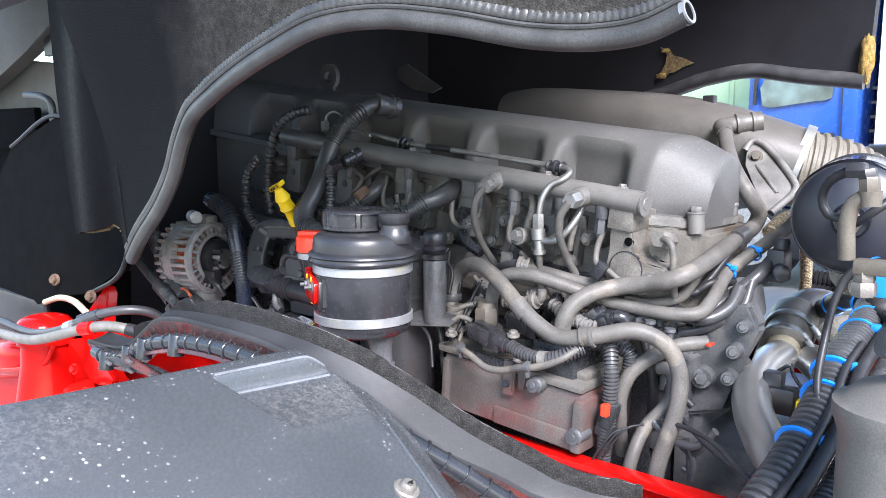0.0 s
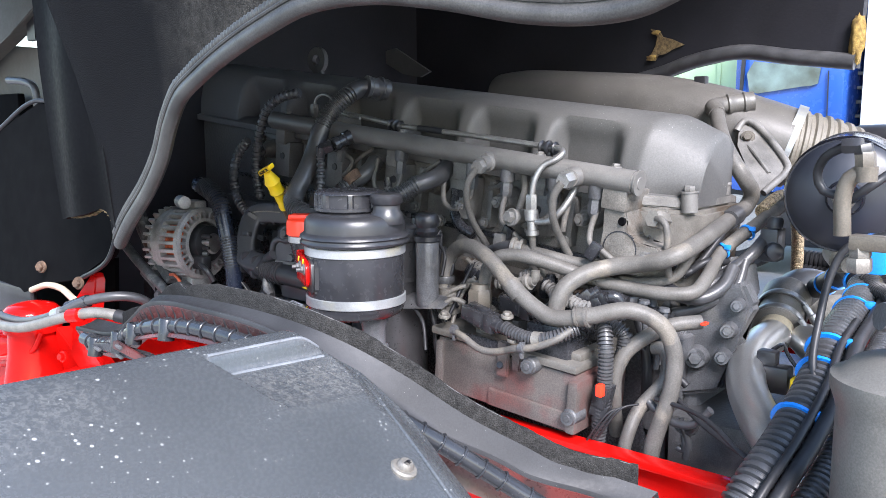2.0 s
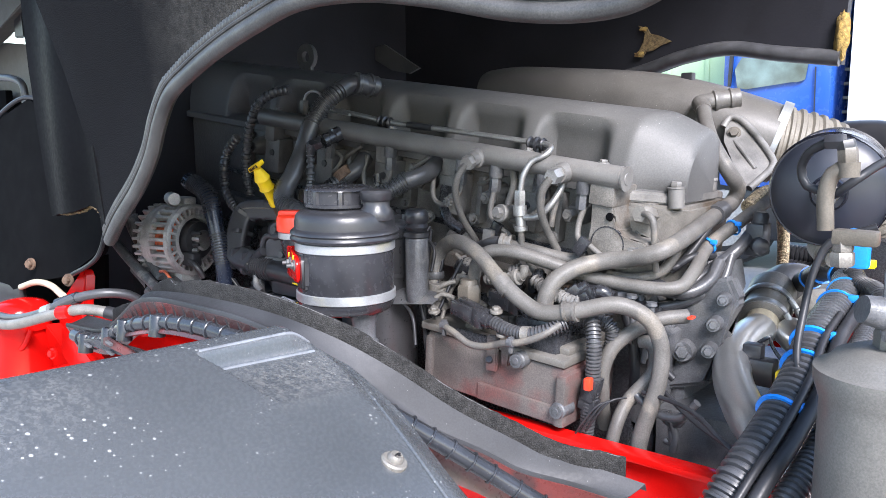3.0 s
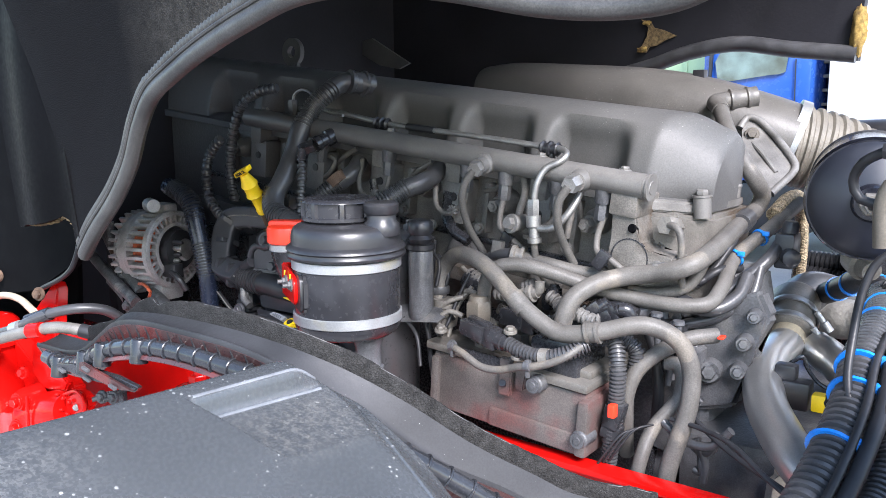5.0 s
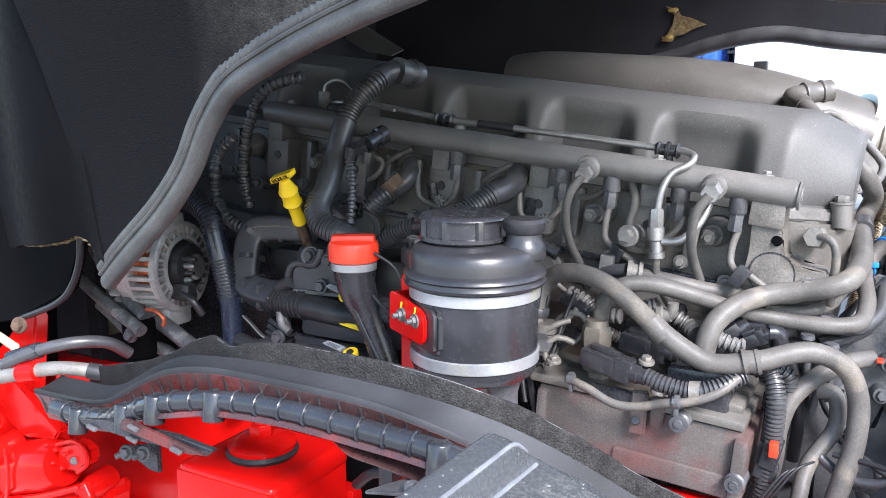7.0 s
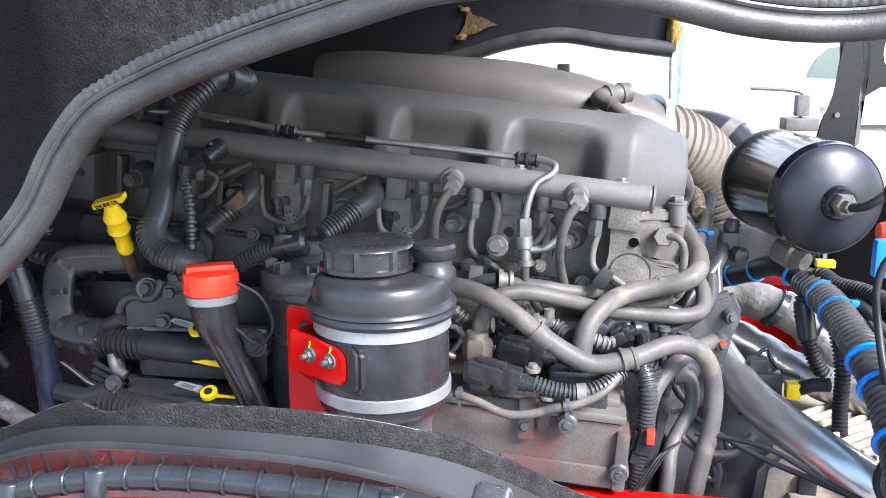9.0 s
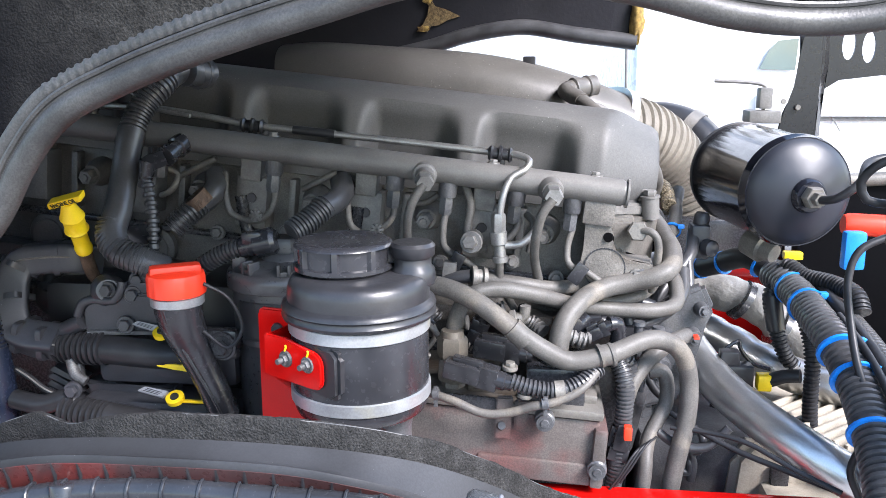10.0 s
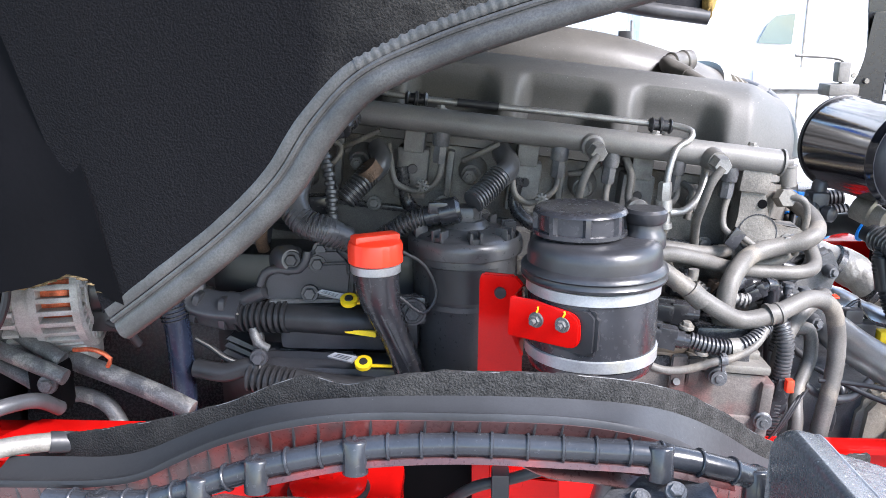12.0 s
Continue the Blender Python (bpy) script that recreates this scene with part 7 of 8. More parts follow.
part("flank", slab([(-0.405, 1.13, 1.24), (-0.398, 1.13, 1.318), (-0.372, 1.13, 1.350), (-0.330, 1.13, 1.345), (-0.285, 1.13, 1.315), (-0.270, 1.13, 1.24)], (0.01, 0.15, 0), 0.012), M_DUSTALU, gb, "dust-caked cast flank")
part("flank_pocket", block((-0.348, 1.120, 1.268), (-0.322, 1.134, 1.312), 0.006), M_CASTD, gb, "dark oily pocket")
part("flank_foot", block((-0.36, 1.11, 1.262), (-0.27, 1.15, 1.274), 0.005), M_DUSTALU, gb)
part("upper_plate", block((-0.36, 1.17, 1.28), (-0.08, 1.42, 1.338), 0.008), M_DUSTALU, gb)
for k in range(12):
    part("fin", block((-0.31 + 0.018 * k, 1.09, 1.335), (-0.304 + 0.018 * k, 1.33, 1.360), 0.002, Matrix.Translation((-0.2, 1.2, 0)) @ Matrix.Rotation(radians(-50), 4, "Z") @ Matrix.Translation((0.2, -1.2, 0))), M_DUSTALU, gb)
bx = thing("sensor_plug", (-0.33, 1.2, 1.4), "black electrical plug with yellow lock", "electrical plug")
q = Vector((-0.383, 1.200, 1.417))
part("body", join(block(q - Vector((0.02, 0.015, 0.022)), q + Vector((0.02, 0.015, 0.018)), 0.005), block(q + Vector((-0.028, -0.01, 0.01)), q + Vector((0.0, 0.012, 0.038)), 0.004), lathe(q + Vector((-0.02, 0, -0.02)), q + Vector((-0.03, -0.01, -0.05)), [(0, 0.012), (1, 0.010)], 12)), M_PLASTIC, bx)
part("lock", join(block(Vector((-0.347, 1.190, 1.412)) - Vector((0.012, 0.010, 0.012)), Vector((-0.347, 1.190, 1.412)) + Vector((0.008, 0.010, 0.012)), 0.003), block(Vector((-0.347, 1.190, 1.412)) + Vector((0.004, -0.010, 0.002)), Vector((-0.347, 1.190, 1.412)) + Vector((0.016, 0.010, 0.011)), 0.002)), M_YELLOW, bx, "yellow plug lock")
part("lead", tube([(-0.340, 1.190, 1.414), (-0.324, 1.180, 1.425), (-0.305, 1.170, 1.430)], 0.010, 12), M_RUBBER, bx)
part("wire", tube([(-0.411, 1.220, 1.434), (-0.396, 1.220, 1.452), (-0.380, 1.220, 1.463), (-0.378, 1.220, 1.453), (-0.358, 1.220, 1.428), (-0.333, 1.220, 1.420)], 0.003, 8), M_CASTD, bx)

# ---- wiring harness with blue ties ----
har = thing("wiring_harness", (-0.2, 1.1, 1.4), "thick bundle of corrugated black conduits with blue cable ties", "wiring harness")
H1 = [*[(-0.417, 1.500, 1.497), (-0.377, 1.440, 1.525), (-0.337, 1.380, 1.552), (-0.306, 1.340, 1.537), (-0.294, 1.270, 1.529), (-0.290, 1.180, 1.516)], (-0.287, 1.095, 1.500), (-0.282, 1.030, 1.472), (-0.287, 0.937, 1.426), (-0.298, 0.873, 1.390), (-0.325, 0.80, 1.31)]
part("main_conduit", tube(H1[3:], 0.0245, 20, rib=(0.010, 0.004)), M_RUBBER_D, har, "fat corrugated conduit")
part("conduit", tube(H1[:4], 0.018, 16), M_RUBBER, har)
off = [Vector(q) + Vector((0.052, 0.0, -0.012)) for q in H1[4:]]
part("conduit", tube(off, 0.017, 16, rib=(0.007, 0.003)), M_RUBBER_D, har)
part("cable", tube([Vector(q) + Vector((0.034, -0.02, 0.008)) for q in H1[4:]], 0.009, 12), M_RUBBER, har)
part("cable", tube([Vector(q) + Vector((0.02, -0.032, 0.012)) for q in H1[5:]], 0.005, 10), M_RUBBER, har)
part("conduit", tube([(-0.305, 1.310, 1.537), (-0.294, 1.310, 1.554), (-0.277, 1.280, 1.547), (-0.249, 1.240, 1.547), (-0.231, 1.200, 1.541), (-0.229, 1.180, 1.522)], 0.014, 14, rib=(0.006, 0.0025)), M_RUBBER, har)
part("conduit", tube([(-0.293, 1.310, 1.546), (-0.318, 1.300, 1.516), (-0.311, 1.290, 1.468), (-0.291, 1.280, 1.416), (-0.263, 1.280, 1.389)], 0.012, 14, rib=(0.006, 0.0025)), M_RUBBER, har)
part("sleeve", tube([(-0.317, 1.298, 1.512), (-0.309, 1.288, 1.460)], 0.0145, 14), M_PLASTIC, har)
part("conduit", tube([(-0.298, 1.250, 1.535), (-0.294, 1.200, 1.497), (-0.288, 1.180, 1.452), (-0.285, 1.180, 1.382), (-0.280, 1.180, 1.329)], 0.011, 14, rib=(0.006, 0.0025)), M_RUBBER, har)
part("cable", tube([(-0.224, 1.100, 1.653), (-0.274, 1.090, 1.631), (-0.288, 1.080, 1.596), (-0.290, 1.050, 1.544), (-0.286, 1.020, 1.495), (-0.268, 1.000, 1.444)], 0.005, 10), M_RUBBER, har)
part("cable", tube([(-0.273, 0.980, 1.467), (-0.287, 0.980, 1.422), (-0.299, 0.980, 1.384), (-0.286, 0.980, 1.350)], 0.005, 10), M_RUBBER, har)
part("cross_conduit", tube([(-0.549, 1.800, 1.499), (-0.459, 1.800, 1.497), (-0.356, 1.800, 1.504), (-0.173, 1.800, 1.516)], 0.02, 14, rib=(0.009, 0.003)), M_RUBBER, har)
part("cross_conduit", tube([(-0.541, 1.780, 1.472), (-0.452, 1.780, 1.468), (-0.350, 1.780, 1.474), (-0.168, 1.780, 1.488)], 0.02, 14, rib=(0.009, 0.003)), M_RUBBER, har)


def tie(c, axis, r):
    c, axis = Vector(c), Vector(axis).normalized()
    band = tube([c - axis * 0.0021, c + axis * 0.0021], r, 20)
    s = axis.cross(Vector((0, 0, 1))).normalized()
    u = s.cross(axis)
    k = c + (s * -0.8 + u * 0.6).normalized() * r
    return part("cable_tie", join(band, block(k - Vector((0.006, 0.006, 0.005)), k + Vector((0.006, 0.006, 0.005)), 0.002)), M_BLUETIE, har, "blue cable tie")


ln = [Vector(q) for q in H1]
for i, f, r in ((0, 0.6, 0.020), (1, 0.3, 0.020), (2, 0.5, 0.021), (3, 0.9, 0.026), (4, 0.6, 0.027), (6, 0.1, 0.029), (6, 0.8, 0.029), (7, 0.7, 0.029)):
    tie(ln[i].lerp(ln[i + 1], f), ln[i + 1] - ln[i], r)
part("brass_sleeve", lathe((-0.349, 1.340, 1.589), (-0.318, 1.300, 1.577), [(0, 0.021), (0.6, 0.023), (0.65, 0.017), (1, 0.014)], 18), M_PALE, har, "pale metal sleeve")
part("blue_plug", block(Vector((-0.254, 1.160, 1.616)) - Vector((0.016, 0.01, 0.026)), Vector((-0.254, 1.160, 1.616)) + Vector((0.012, 0.01, 0.026)), 0.005), M_BLUETIE, har, "blue plastic plug")
part("yellow_tag", block(Vector((-0.282, 1.330, 1.569)) - Vector((0.014, 0.008, 0.006)), Vector((-0.282, 1.330, 1.569)) + Vector((0.014, 0.008, 0.006)), 0.002), M_YELLOW, har)
part("red_cap", lathe((-0.194, 1.380, 1.611), (-0.102, 1.380, 1.607), [(0, 0.015), (0.1, 0.018), (1, 0.018)], 16), M_REDCAP, har, "red rubber sleeve")

# woven hose
wv = thing("braided_hose", (-0.4, 1.4, 1.45), "woven brown braided metal hose behind the engine", "hose")
part("hose", tube([(-0.470, 1.355, 1.640), (-0.468, 1.42, 1.657), (-0.476, 1.52, 1.652), (-0.489, 1.595, 1.620), (-0.496, 1.640, 1.570), (-0.505, 1.678, 1.517), (-0.515, 1.705, 1.46), (-0.525, 1.725, 1.40)], 0.0118, 16, rib=(0.0042, 0.0012)), M_BRAID, wv)

# valve block and filter bowl at the rear
vb = thing("air_valve_block", (-0.16, 1.2, 1.6), "pale cast air valve block with pipe fittings", "valve block")
part("arm", tube([(-0.240, 1.020, 1.732), (-0.259, 1.020, 1.721), (-0.265, 1.020, 1.701), (-0.263, 1.020, 1.655)], 0.0095, 14), M_ARM, vb)
part("cross_arm", block((-0.254, 1.030, 1.640), Vector((-0.205, 1.008, 1.658)), 0.004), M_ARM, vb)
part("valve", join(hexa((-0.245, 1.020, 1.752), (-0.243, 1.020, 1.731), 0.0115), lathe((-0.243, 1.020, 1.735), (-0.242, 1.020, 1.718), [(0, 0.013), (1, 0.012)], 16)), M_ARM, vb)
part("elbow", join(hexa((-0.269, 1.020, 1.758), (-0.248, 1.020, 1.759), 0.010), hexa((-0.248, 1.020, 1.760), (-0.244, 1.020, 1.744), 0.011)), M_PLASTIC, vb)
part("air_line", tube([(-0.266, 1.020, 1.758), (-0.289, 1.030, 1.745), (-0.300, 1.040, 1.724), (-0.292, 1.040, 1.704), (-0.270, 1.040, 1.699)], 0.0055, 10), M_RUBBER, vb)
part("fitting", join(hexa((-0.243, 1.020, 1.647), (-0.242, 1.020, 1.631), 0.012), hexa((-0.243, 1.020, 1.631), (-0.242, 1.020, 1.614), 0.014)), M_PALE, vb, "brass fitting")
bowl = thing("dryer_canister", (-0.14, 0.85, 1.0), "dusty grey metal dryer canister on the chassis", "canister")
bc = Vector((-0.151, 0.850, 1.558))
part("shell", lathe((bc.x, bc.y, 1.0), (bc.x, bc.y, bc.z + 0.012), [(0, 0.064), (0.9, 0.064), (0.915, 0.066), (0.94, 0.071), (0.96, 0.071), (0.965, 0.062), (0.985, 0.052), (1, 0.03)], 36), M_CAN, bowl)
part("hex_top", hexa((bc.x, bc.y, bc.z), (bc.x, bc.y, bc.z + 0.03), 0.02), M_CAN, bowl)
part("head_casting", join(block(bc + Vector((-0.010, -0.035, 0.02)), bc + Vector((0.06, 0.05, 0.10)), 0.012), lathe(bc + Vector((-0.005, -0.03, 0.05)), bc + Vector((-0.022, -0.045, 0.055)), [(0, 0.016), (1, 0.013)], 14)), M_CASTL, bowl, "pale cast head")
part("foot_bracket", block((bc.x - 0.05, bc.y, 1.02), (bc.x + 0.05, 1.012, 1.06), 0.004), M_CASTD, bowl)

# ---- wheel arch trim: foam strip, lip and ribbed duct tube ----
trim = thing("wheel_arch_trim", (-1.0, 0.68, 1.4), "grey moulded wheel arch edge with a fibre foam strip", "wheel arch trim")
FOAM = [(-1.50, 0.80, 1.402), (-1.43, 0.765, 1.427), (-1.363, 0.745, 1.448), (-1.327, 0.738, 1.458), (-1.296, 0.733, 1.467), (-1.228, 0.720, 1.494), (-1.180, 0.710, 1.518), (-1.150, 0.708, 1.527), (-1.11, 0.694, 1.525), (-1.07, 0.685, 1.536), (-1.02, 0.685, 1.543), (-0.95, 0.685, 1.544), (-0.88, 0.688, 1.541), (-0.82, 0.702, 1.529), (-0.77, 0.735, 1.503), (-0.72, 0.772, 1.467), (-0.655, 0.822, 1.412), (-0.591, 0.868, 1.371), (-0.56, 0.89, 1.351), (-0.529, 0.91, 1.340), (-0.498, 0.93, 1.335), (-0.472, 0.945, 1.329)]
INNER = [(-1.49, 0.742, 1.424), (-1.43, 0.736, 1.428), (-1.37, 0.728, 1.434), (-1.33, 0.720, 1.446), (-1.29, 0.712, 1.466), (-1.24, 0.70, 1.492), (-1.17, 0.683, 1.520), (-1.10, 0.680, 1.530), (-1.0, 0.680, 1.534), (-0.89, 0.682, 1.532), (-0.82, 0.696, 1.520), (-0.77, 0.729, 1.494), (-0.72, 0.766, 1.458), (-0.655, 0.816, 1.403), (-0.591, 0.862, 1.362), (-0.56, 0.884, 1.342), (-0.50, 0.924, 1.326), (-0.445, 0.948, 1.312)]
BEAD = [(-1.50, 0.706, 1.412), (-1.43, 0.700, 1.417), (-1.37, 0.692, 1.424), (-1.325, 0.689, 1.434), (-1.285, 0.686, 1.455), (-1.24, 0.678, 1.479), (-1.17, 0.660, 1.509), (-1.10, 0.652, 1.524), (-1.0, 0.651, 1.527), (-0.89, 0.653, 1.524), (-0.83, 0.662, 1.511), (-0.78, 0.694, 1.481), (-0.74, 0.728, 1.444), (-0.68, 0.778, 1.388), (-0.62, 0.830, 1.350), (-0.582, 0.857, 1.326), (-0.52, 0.897, 1.308), (-0.462, 0.920, 1.296)]


def ribbon(points, across, up, lift=0.0, out=0.0, step=0.012):
    """A strip of rectangular section that keeps upright: across (front to back) and up."""
    line_pts = glide(points, step)
    bm = bmesh.new()
    rings = []
    for i, c in enumerate(line_pts):
        d = line_pts[min(i + 1, len(line_pts) - 1)] - line_pts[max(i - 1, 0)]
        d = Vector((d.x, d.y, 0)).normalized()
        s = Vector((d.y, -d.x, 0))
        c = c + s * out + Vector((0, 0, lift))
        rings.append([bm.verts.new(c + s * a + Vector((0, 0, b))) for a, b in ((-across / 2, -up / 2), (across / 2, -up / 2), (across / 2 * 0.9, up * 0.4), (across * 0.25, up / 2), (-across * 0.25, up / 2), (-across / 2 * 0.9, up * 0.4))])
    for a, b in zip(rings, rings[1:]):
        for j in range(6):
            bm.faces.new((a[j], a[(j + 1) % 6], b[(j + 1) % 6], b[j]))
    bm.faces.new(rings[0])
    bm.faces.new(rings[-1])
    return bm


def edge_sheet(points, offs, thick=0.003, step=0.015):
    """A sheet that follows a line: offs are (outward, up) steps across it."""
    line_pts = glide(points, step)
    rows = []
    for i, c in enumerate(line_pts):
        d = line_pts[min(i + 1, len(line_pts) - 1)] - line_pts[max(i - 1, 0)]
        d = Vector((d.x, d.y, 0)).normalized()
        s = Vector((d.y, -d.x, 0))
        rows.append([c + s * a + Vector((0, 0, b)) for a, b in offs])
    return skin(rows, thick)


fb2 = ribbon(FOAM, 0.009, 0.036, -0.005, step=0.004)
for v in fb2.verts:
    v.co += Vector((0, 0, 0.0022 * noise.noise(v.co * 40) + 0.0009 * noise.noise(v.co * 260)))
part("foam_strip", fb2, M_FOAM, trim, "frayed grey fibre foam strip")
part("foam_edge", tube([Vector(q) + Vector((0, -0.001, 0.0125)) for q in FOAM], 0.0006, 6, 0.006), M_OLDALU, trim, "pale frayed top edge")
N_LIP = 110


def along(points, n=N_LIP):
    """n + 1 even points on the smooth curve through the given ones."""
    fine = glide(points, 0.004)
    run = [0.0]
    for a, b in zip(fine, fine[1:]):
        run.append(run[-1] + (b - a).length)
    out, k = [], 0
    for i in range(n + 1):
        s = run[-1] * i / n
        while k < len(run) - 2 and run[k + 1] < s:
            k += 1
        out.append(fine[k].lerp(fine[k + 1], (s - run[k]) / max(1e-6, run[k + 1] - run[k])))
    return out


inner, bead = along(INNER), along(BEAD)
rows = []
for a, b in zip(inner, bead):
    sag = Vector((0, 0, -0.002))
    rows.append([a + Vector((0, 0.004, -0.010)), a, a.lerp(b, 0.3) + sag, a.lerp(b, 0.7) + sag, a.lerp(b, 0.93), b + Vector((0, 0, 0.0025)), b + (b - a) * 0.06, b + (b - a) * 0.04 + Vector((0, 0, -0.005))])
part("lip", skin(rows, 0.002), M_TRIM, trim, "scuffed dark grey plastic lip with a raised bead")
last_skirt = 111
rows = []
for a, b in list(zip(inner, bead))[:last_skirt]:
    n = Vector((a.x - b.x, a.y - b.y, 0))
    n.normalize()
    rows.append([b + Vector((0, 0, -0.004)), b + n * 0.007 + Vector((0, 0, -0.018)), b + n * 0.013 + Vector((0, 0, -0.036)), b + n * (0.011 + 0.004 * (1 - smooth01(-0.98, -0.90, b.x))) + Vector((0, 0, -0.054 + 0.012 * (1 - smooth01(-0.98, -0.90, b.x)))), b + n * (-0.006 + 0.022 * (1 - smooth01(-0.98, -0.90, b.x))) + Vector((0, 0, -0.060 + 0.014 * (1 - smooth01(-0.98, -0.90, b.x))))])
part("skirt", skin(rows, 0.002), M_SKIRT, trim, "dark ribbed skirt coloured with the red bounce from the chassis")
fine_in, fine_bd = along(INNER, 330), along(BEAD, 330)
for k in range(3, 326, 7):
    a, b, c = fine_in[k], fine_bd[k], fine_bd[k + 1]
    n = Vector((a.x - b.x, a.y - b.y, 0)).normalized()
    d = (c - b).normalized() * 0.0016
    lean = d * -4
    part("rib", slab([b + n * -0.002 + Vector((0, 0, -0.005)), b + n * 0.003 + lean * 0.5 + Vector((0, 0, -0.018)), b + n * 0.0085 + lean + Vector((0, 0, -0.036)), b + n * 0.015 + lean + Vector((0, 0, -0.036)), b + n * 0.008 + Vector((0, 0, -0.018)), b + n * 0.002 + Vector((0, 0, -0.003))], d), M_PLASTIC, trim)
TUBE = [(-1.42, 0.682, 1.414), (-1.36, 0.676, 1.416), (-1.30, 0.668, 1.426), (-1.25, 0.660, 1.447), (-1.19, 0.655, 1.471), (-1.095, 0.655, 1.493), (-1.0, 0.655, 1.501), (-0.90, 0.655, 1.499), (-0.81, 0.655, 1.494), (-0.74, 0.665, 1.474), (-0.69, 0.69, 1.445), (-0.64, 0.742, 1.398), (-0.585, 0.797, 1.345), (-0.535, 0.838, 1.303), (-0.485, 0.866, 1.274), (-0.44, 0.885, 1.255)]
tb = part("support_tube", tube([(x, y, z - 0.005) for x, y, z in TUBE], 0.0118, 18, 0.008), M_TUBE, trim, "dark grey plastic tube with collars")
tl = glide([(x, y, z - 0.005) for x, y, z in TUBE], 0.028)
for a, b in zip(tl[1:], tl[2:]):
    d = (b - a).normalized()
    part("collar", hoop(a - d * 0.0016, a + d * 0.0016, [(0, 0.0115), (0, 0.0134), (0.25, 0.0142), (0.75, 0.0142), (1, 0.0134), (1, 0.0115)], 18), M_TUBE, tb)
for x in [q[0] for q in [(-1.358, 0.650, 1.419), (-1.242, 0.650, 1.445), (-1.204, 0.650, 1.463), (-1.094, 0.650, 1.497)]] + [q[0] for q in [(-0.812, 0.655, 1.495), (-0.707, 0.670, 1.457), (-0.679, 0.680, 1.446)]]:
    k = min(range(len(tl)), key=lambda i: abs(tl[i].x - x))
    c = tl[k]
    part("boss", lathe(c + Vector((0, -0.008, -0.020)), c + Vector((0, -0.003, 0.013)), [(0, 0.0125), (0.92, 0.0125), (0.97, 0.0115), (1, 0.0085), (0.985, 0.006)], 20), M_TUBE, tb, "grey screw boss")
part("bolt_plate", join(slab([(-0.875, 0.62, 1.447), (-0.80, 0.615, 1.465), (-0.765, 0.615, 1.465), (-0.765, 0.66, 1.462), (-0.84, 0.68, 1.45)], (0, 0, 0.004), 0.001)), M_OLDALU, trim, "zinc plate under the tube")
for q in ((-0.80, 0.625, 1.469), (-0.83, 0.632, 1.457)):
    part("bolt", bolt(q, (0, -0.6, 0.8), 0.0068), M_OLDALU, trim)
part("strap", slab([(-1.315, 0.642, 1.427), (-1.263, 0.642, 1.435), (-1.152, 0.642, 1.438), (-1.093, 0.642, 1.434), (-1.105, 0.642, 1.424), (-1.229, 0.642, 1.420), (-1.316, 0.642, 1.421)], (0, 0.010, 0), 0.002), M_PLAST_S, trim, "black strap under the tube")
part("guard_strip", slab([(-1.231, 0.634, 1.446), (-1.219, 0.634, 1.449), (-1.093, 0.634, 1.431), (-1.120, 0.634, 1.427), (-1.159, 0.634, 1.427), (-1.233, 0.634, 1.434)], (0, 0.004, 0), 0.001), M_SKIRT, trim)
for q in ((-1.293, 0.640, 1.421), (-1.222, 0.640, 1.421), (-1.208, 0.632, 1.441), (-1.140, 0.632, 1.428)):
    q = Vector(q)
    part("strap_clip", block(q - Vector((0.008, 0.003, 0.002)), q + Vector((0.008, 0.003, 0.0025)), 0.0015, Matrix.Translation(q) @ Matrix.Rotation(0.2, 4, "Y") @ Matrix.Translation(-q)), M_CASTL, trim, "grey snap clip")
# added black sheet in place of the deep shadow behind the mount
part("shadow_sheet", block((-1.18, 0.874, 1.24), (-0.93, 0.884, 1.435), 0.003), M_LINER, trim, "black sheet standing in for the shadow behind the mount")
part("lower_lip", edge_sheet(TUBE[4:10], [(-0.006, -0.011), (0.010, -0.014), (0.013, -0.019)]), M_SKIRT, trim)

# ---- wheel arch cover panel ----
pan = thing("wheel_arch_cover", (-0.65, 0.45, 1.4), "weathered grey plastic wheel arch cover speckled with dirt", "wheel arch cover")




def top_z(x, y):
    dx = max(0.0, x + 0.72)
    return 1.566 - 0.097 * (dx / 0.205) ** 1.3 - 0.03 * (y - 0.4) * 1.5 - 0.03 * smooth01(0.57, 0.63, y)


def recess(x, y):
    """Depth of the step cut into the cover: an upright wall, then a flat floor that runs out at the slope."""
    top = top_z(x, y)
    floor = 1.535 - 0.21 * (x + 0.69) - 0.07 * (y - 0.48)
    cut = smooth01(-0.7015, -0.6935, x) * smooth01(0.0, 0.007, y - (0.452 + 0.315 * (x + 0.69)))
    return max(0.0, top - floor) * cut


ys = [0.10 + 0.34 * j / 12 for j in range(12)] + [0.44 + 0.19 * j / 80 for j in range(81)]
rows = []
for yy in ys:
    row = []
    for i in range(201):
        x = -0.722 + 0.34 * i / 200
        y1 = 0.60 + 0.03 * smooth01(-0.72, -0.66, x) - 0.035 * smooth01(-0.60, -0.45, x)
        y = yy if yy < 0.44 else 0.44 + (yy - 0.44) * (y1 - 0.44) / 0.19
        row.append((x, y, top_z(x, y) - recess(x, y)))
    head = row[0]
    row = [(head[0] - 0.002, head[1], head[2] - 0.075), (head[0] - 0.006, head[1], head[2] - 0.012), (head[0] - 0.004, head[1], head[2] - 0.003)] + row
    rows.append(row)
last = rows[-1]
rows.append([(x, y + 0.006, z - 0.006) for x, y, z in last])
rows.append([(x, y + 0.008, z - 0.05) for x, y, z in last])
part("panel", skin(rows, 0.004), M_FENDER, pan, "weathered grey plastic panel")
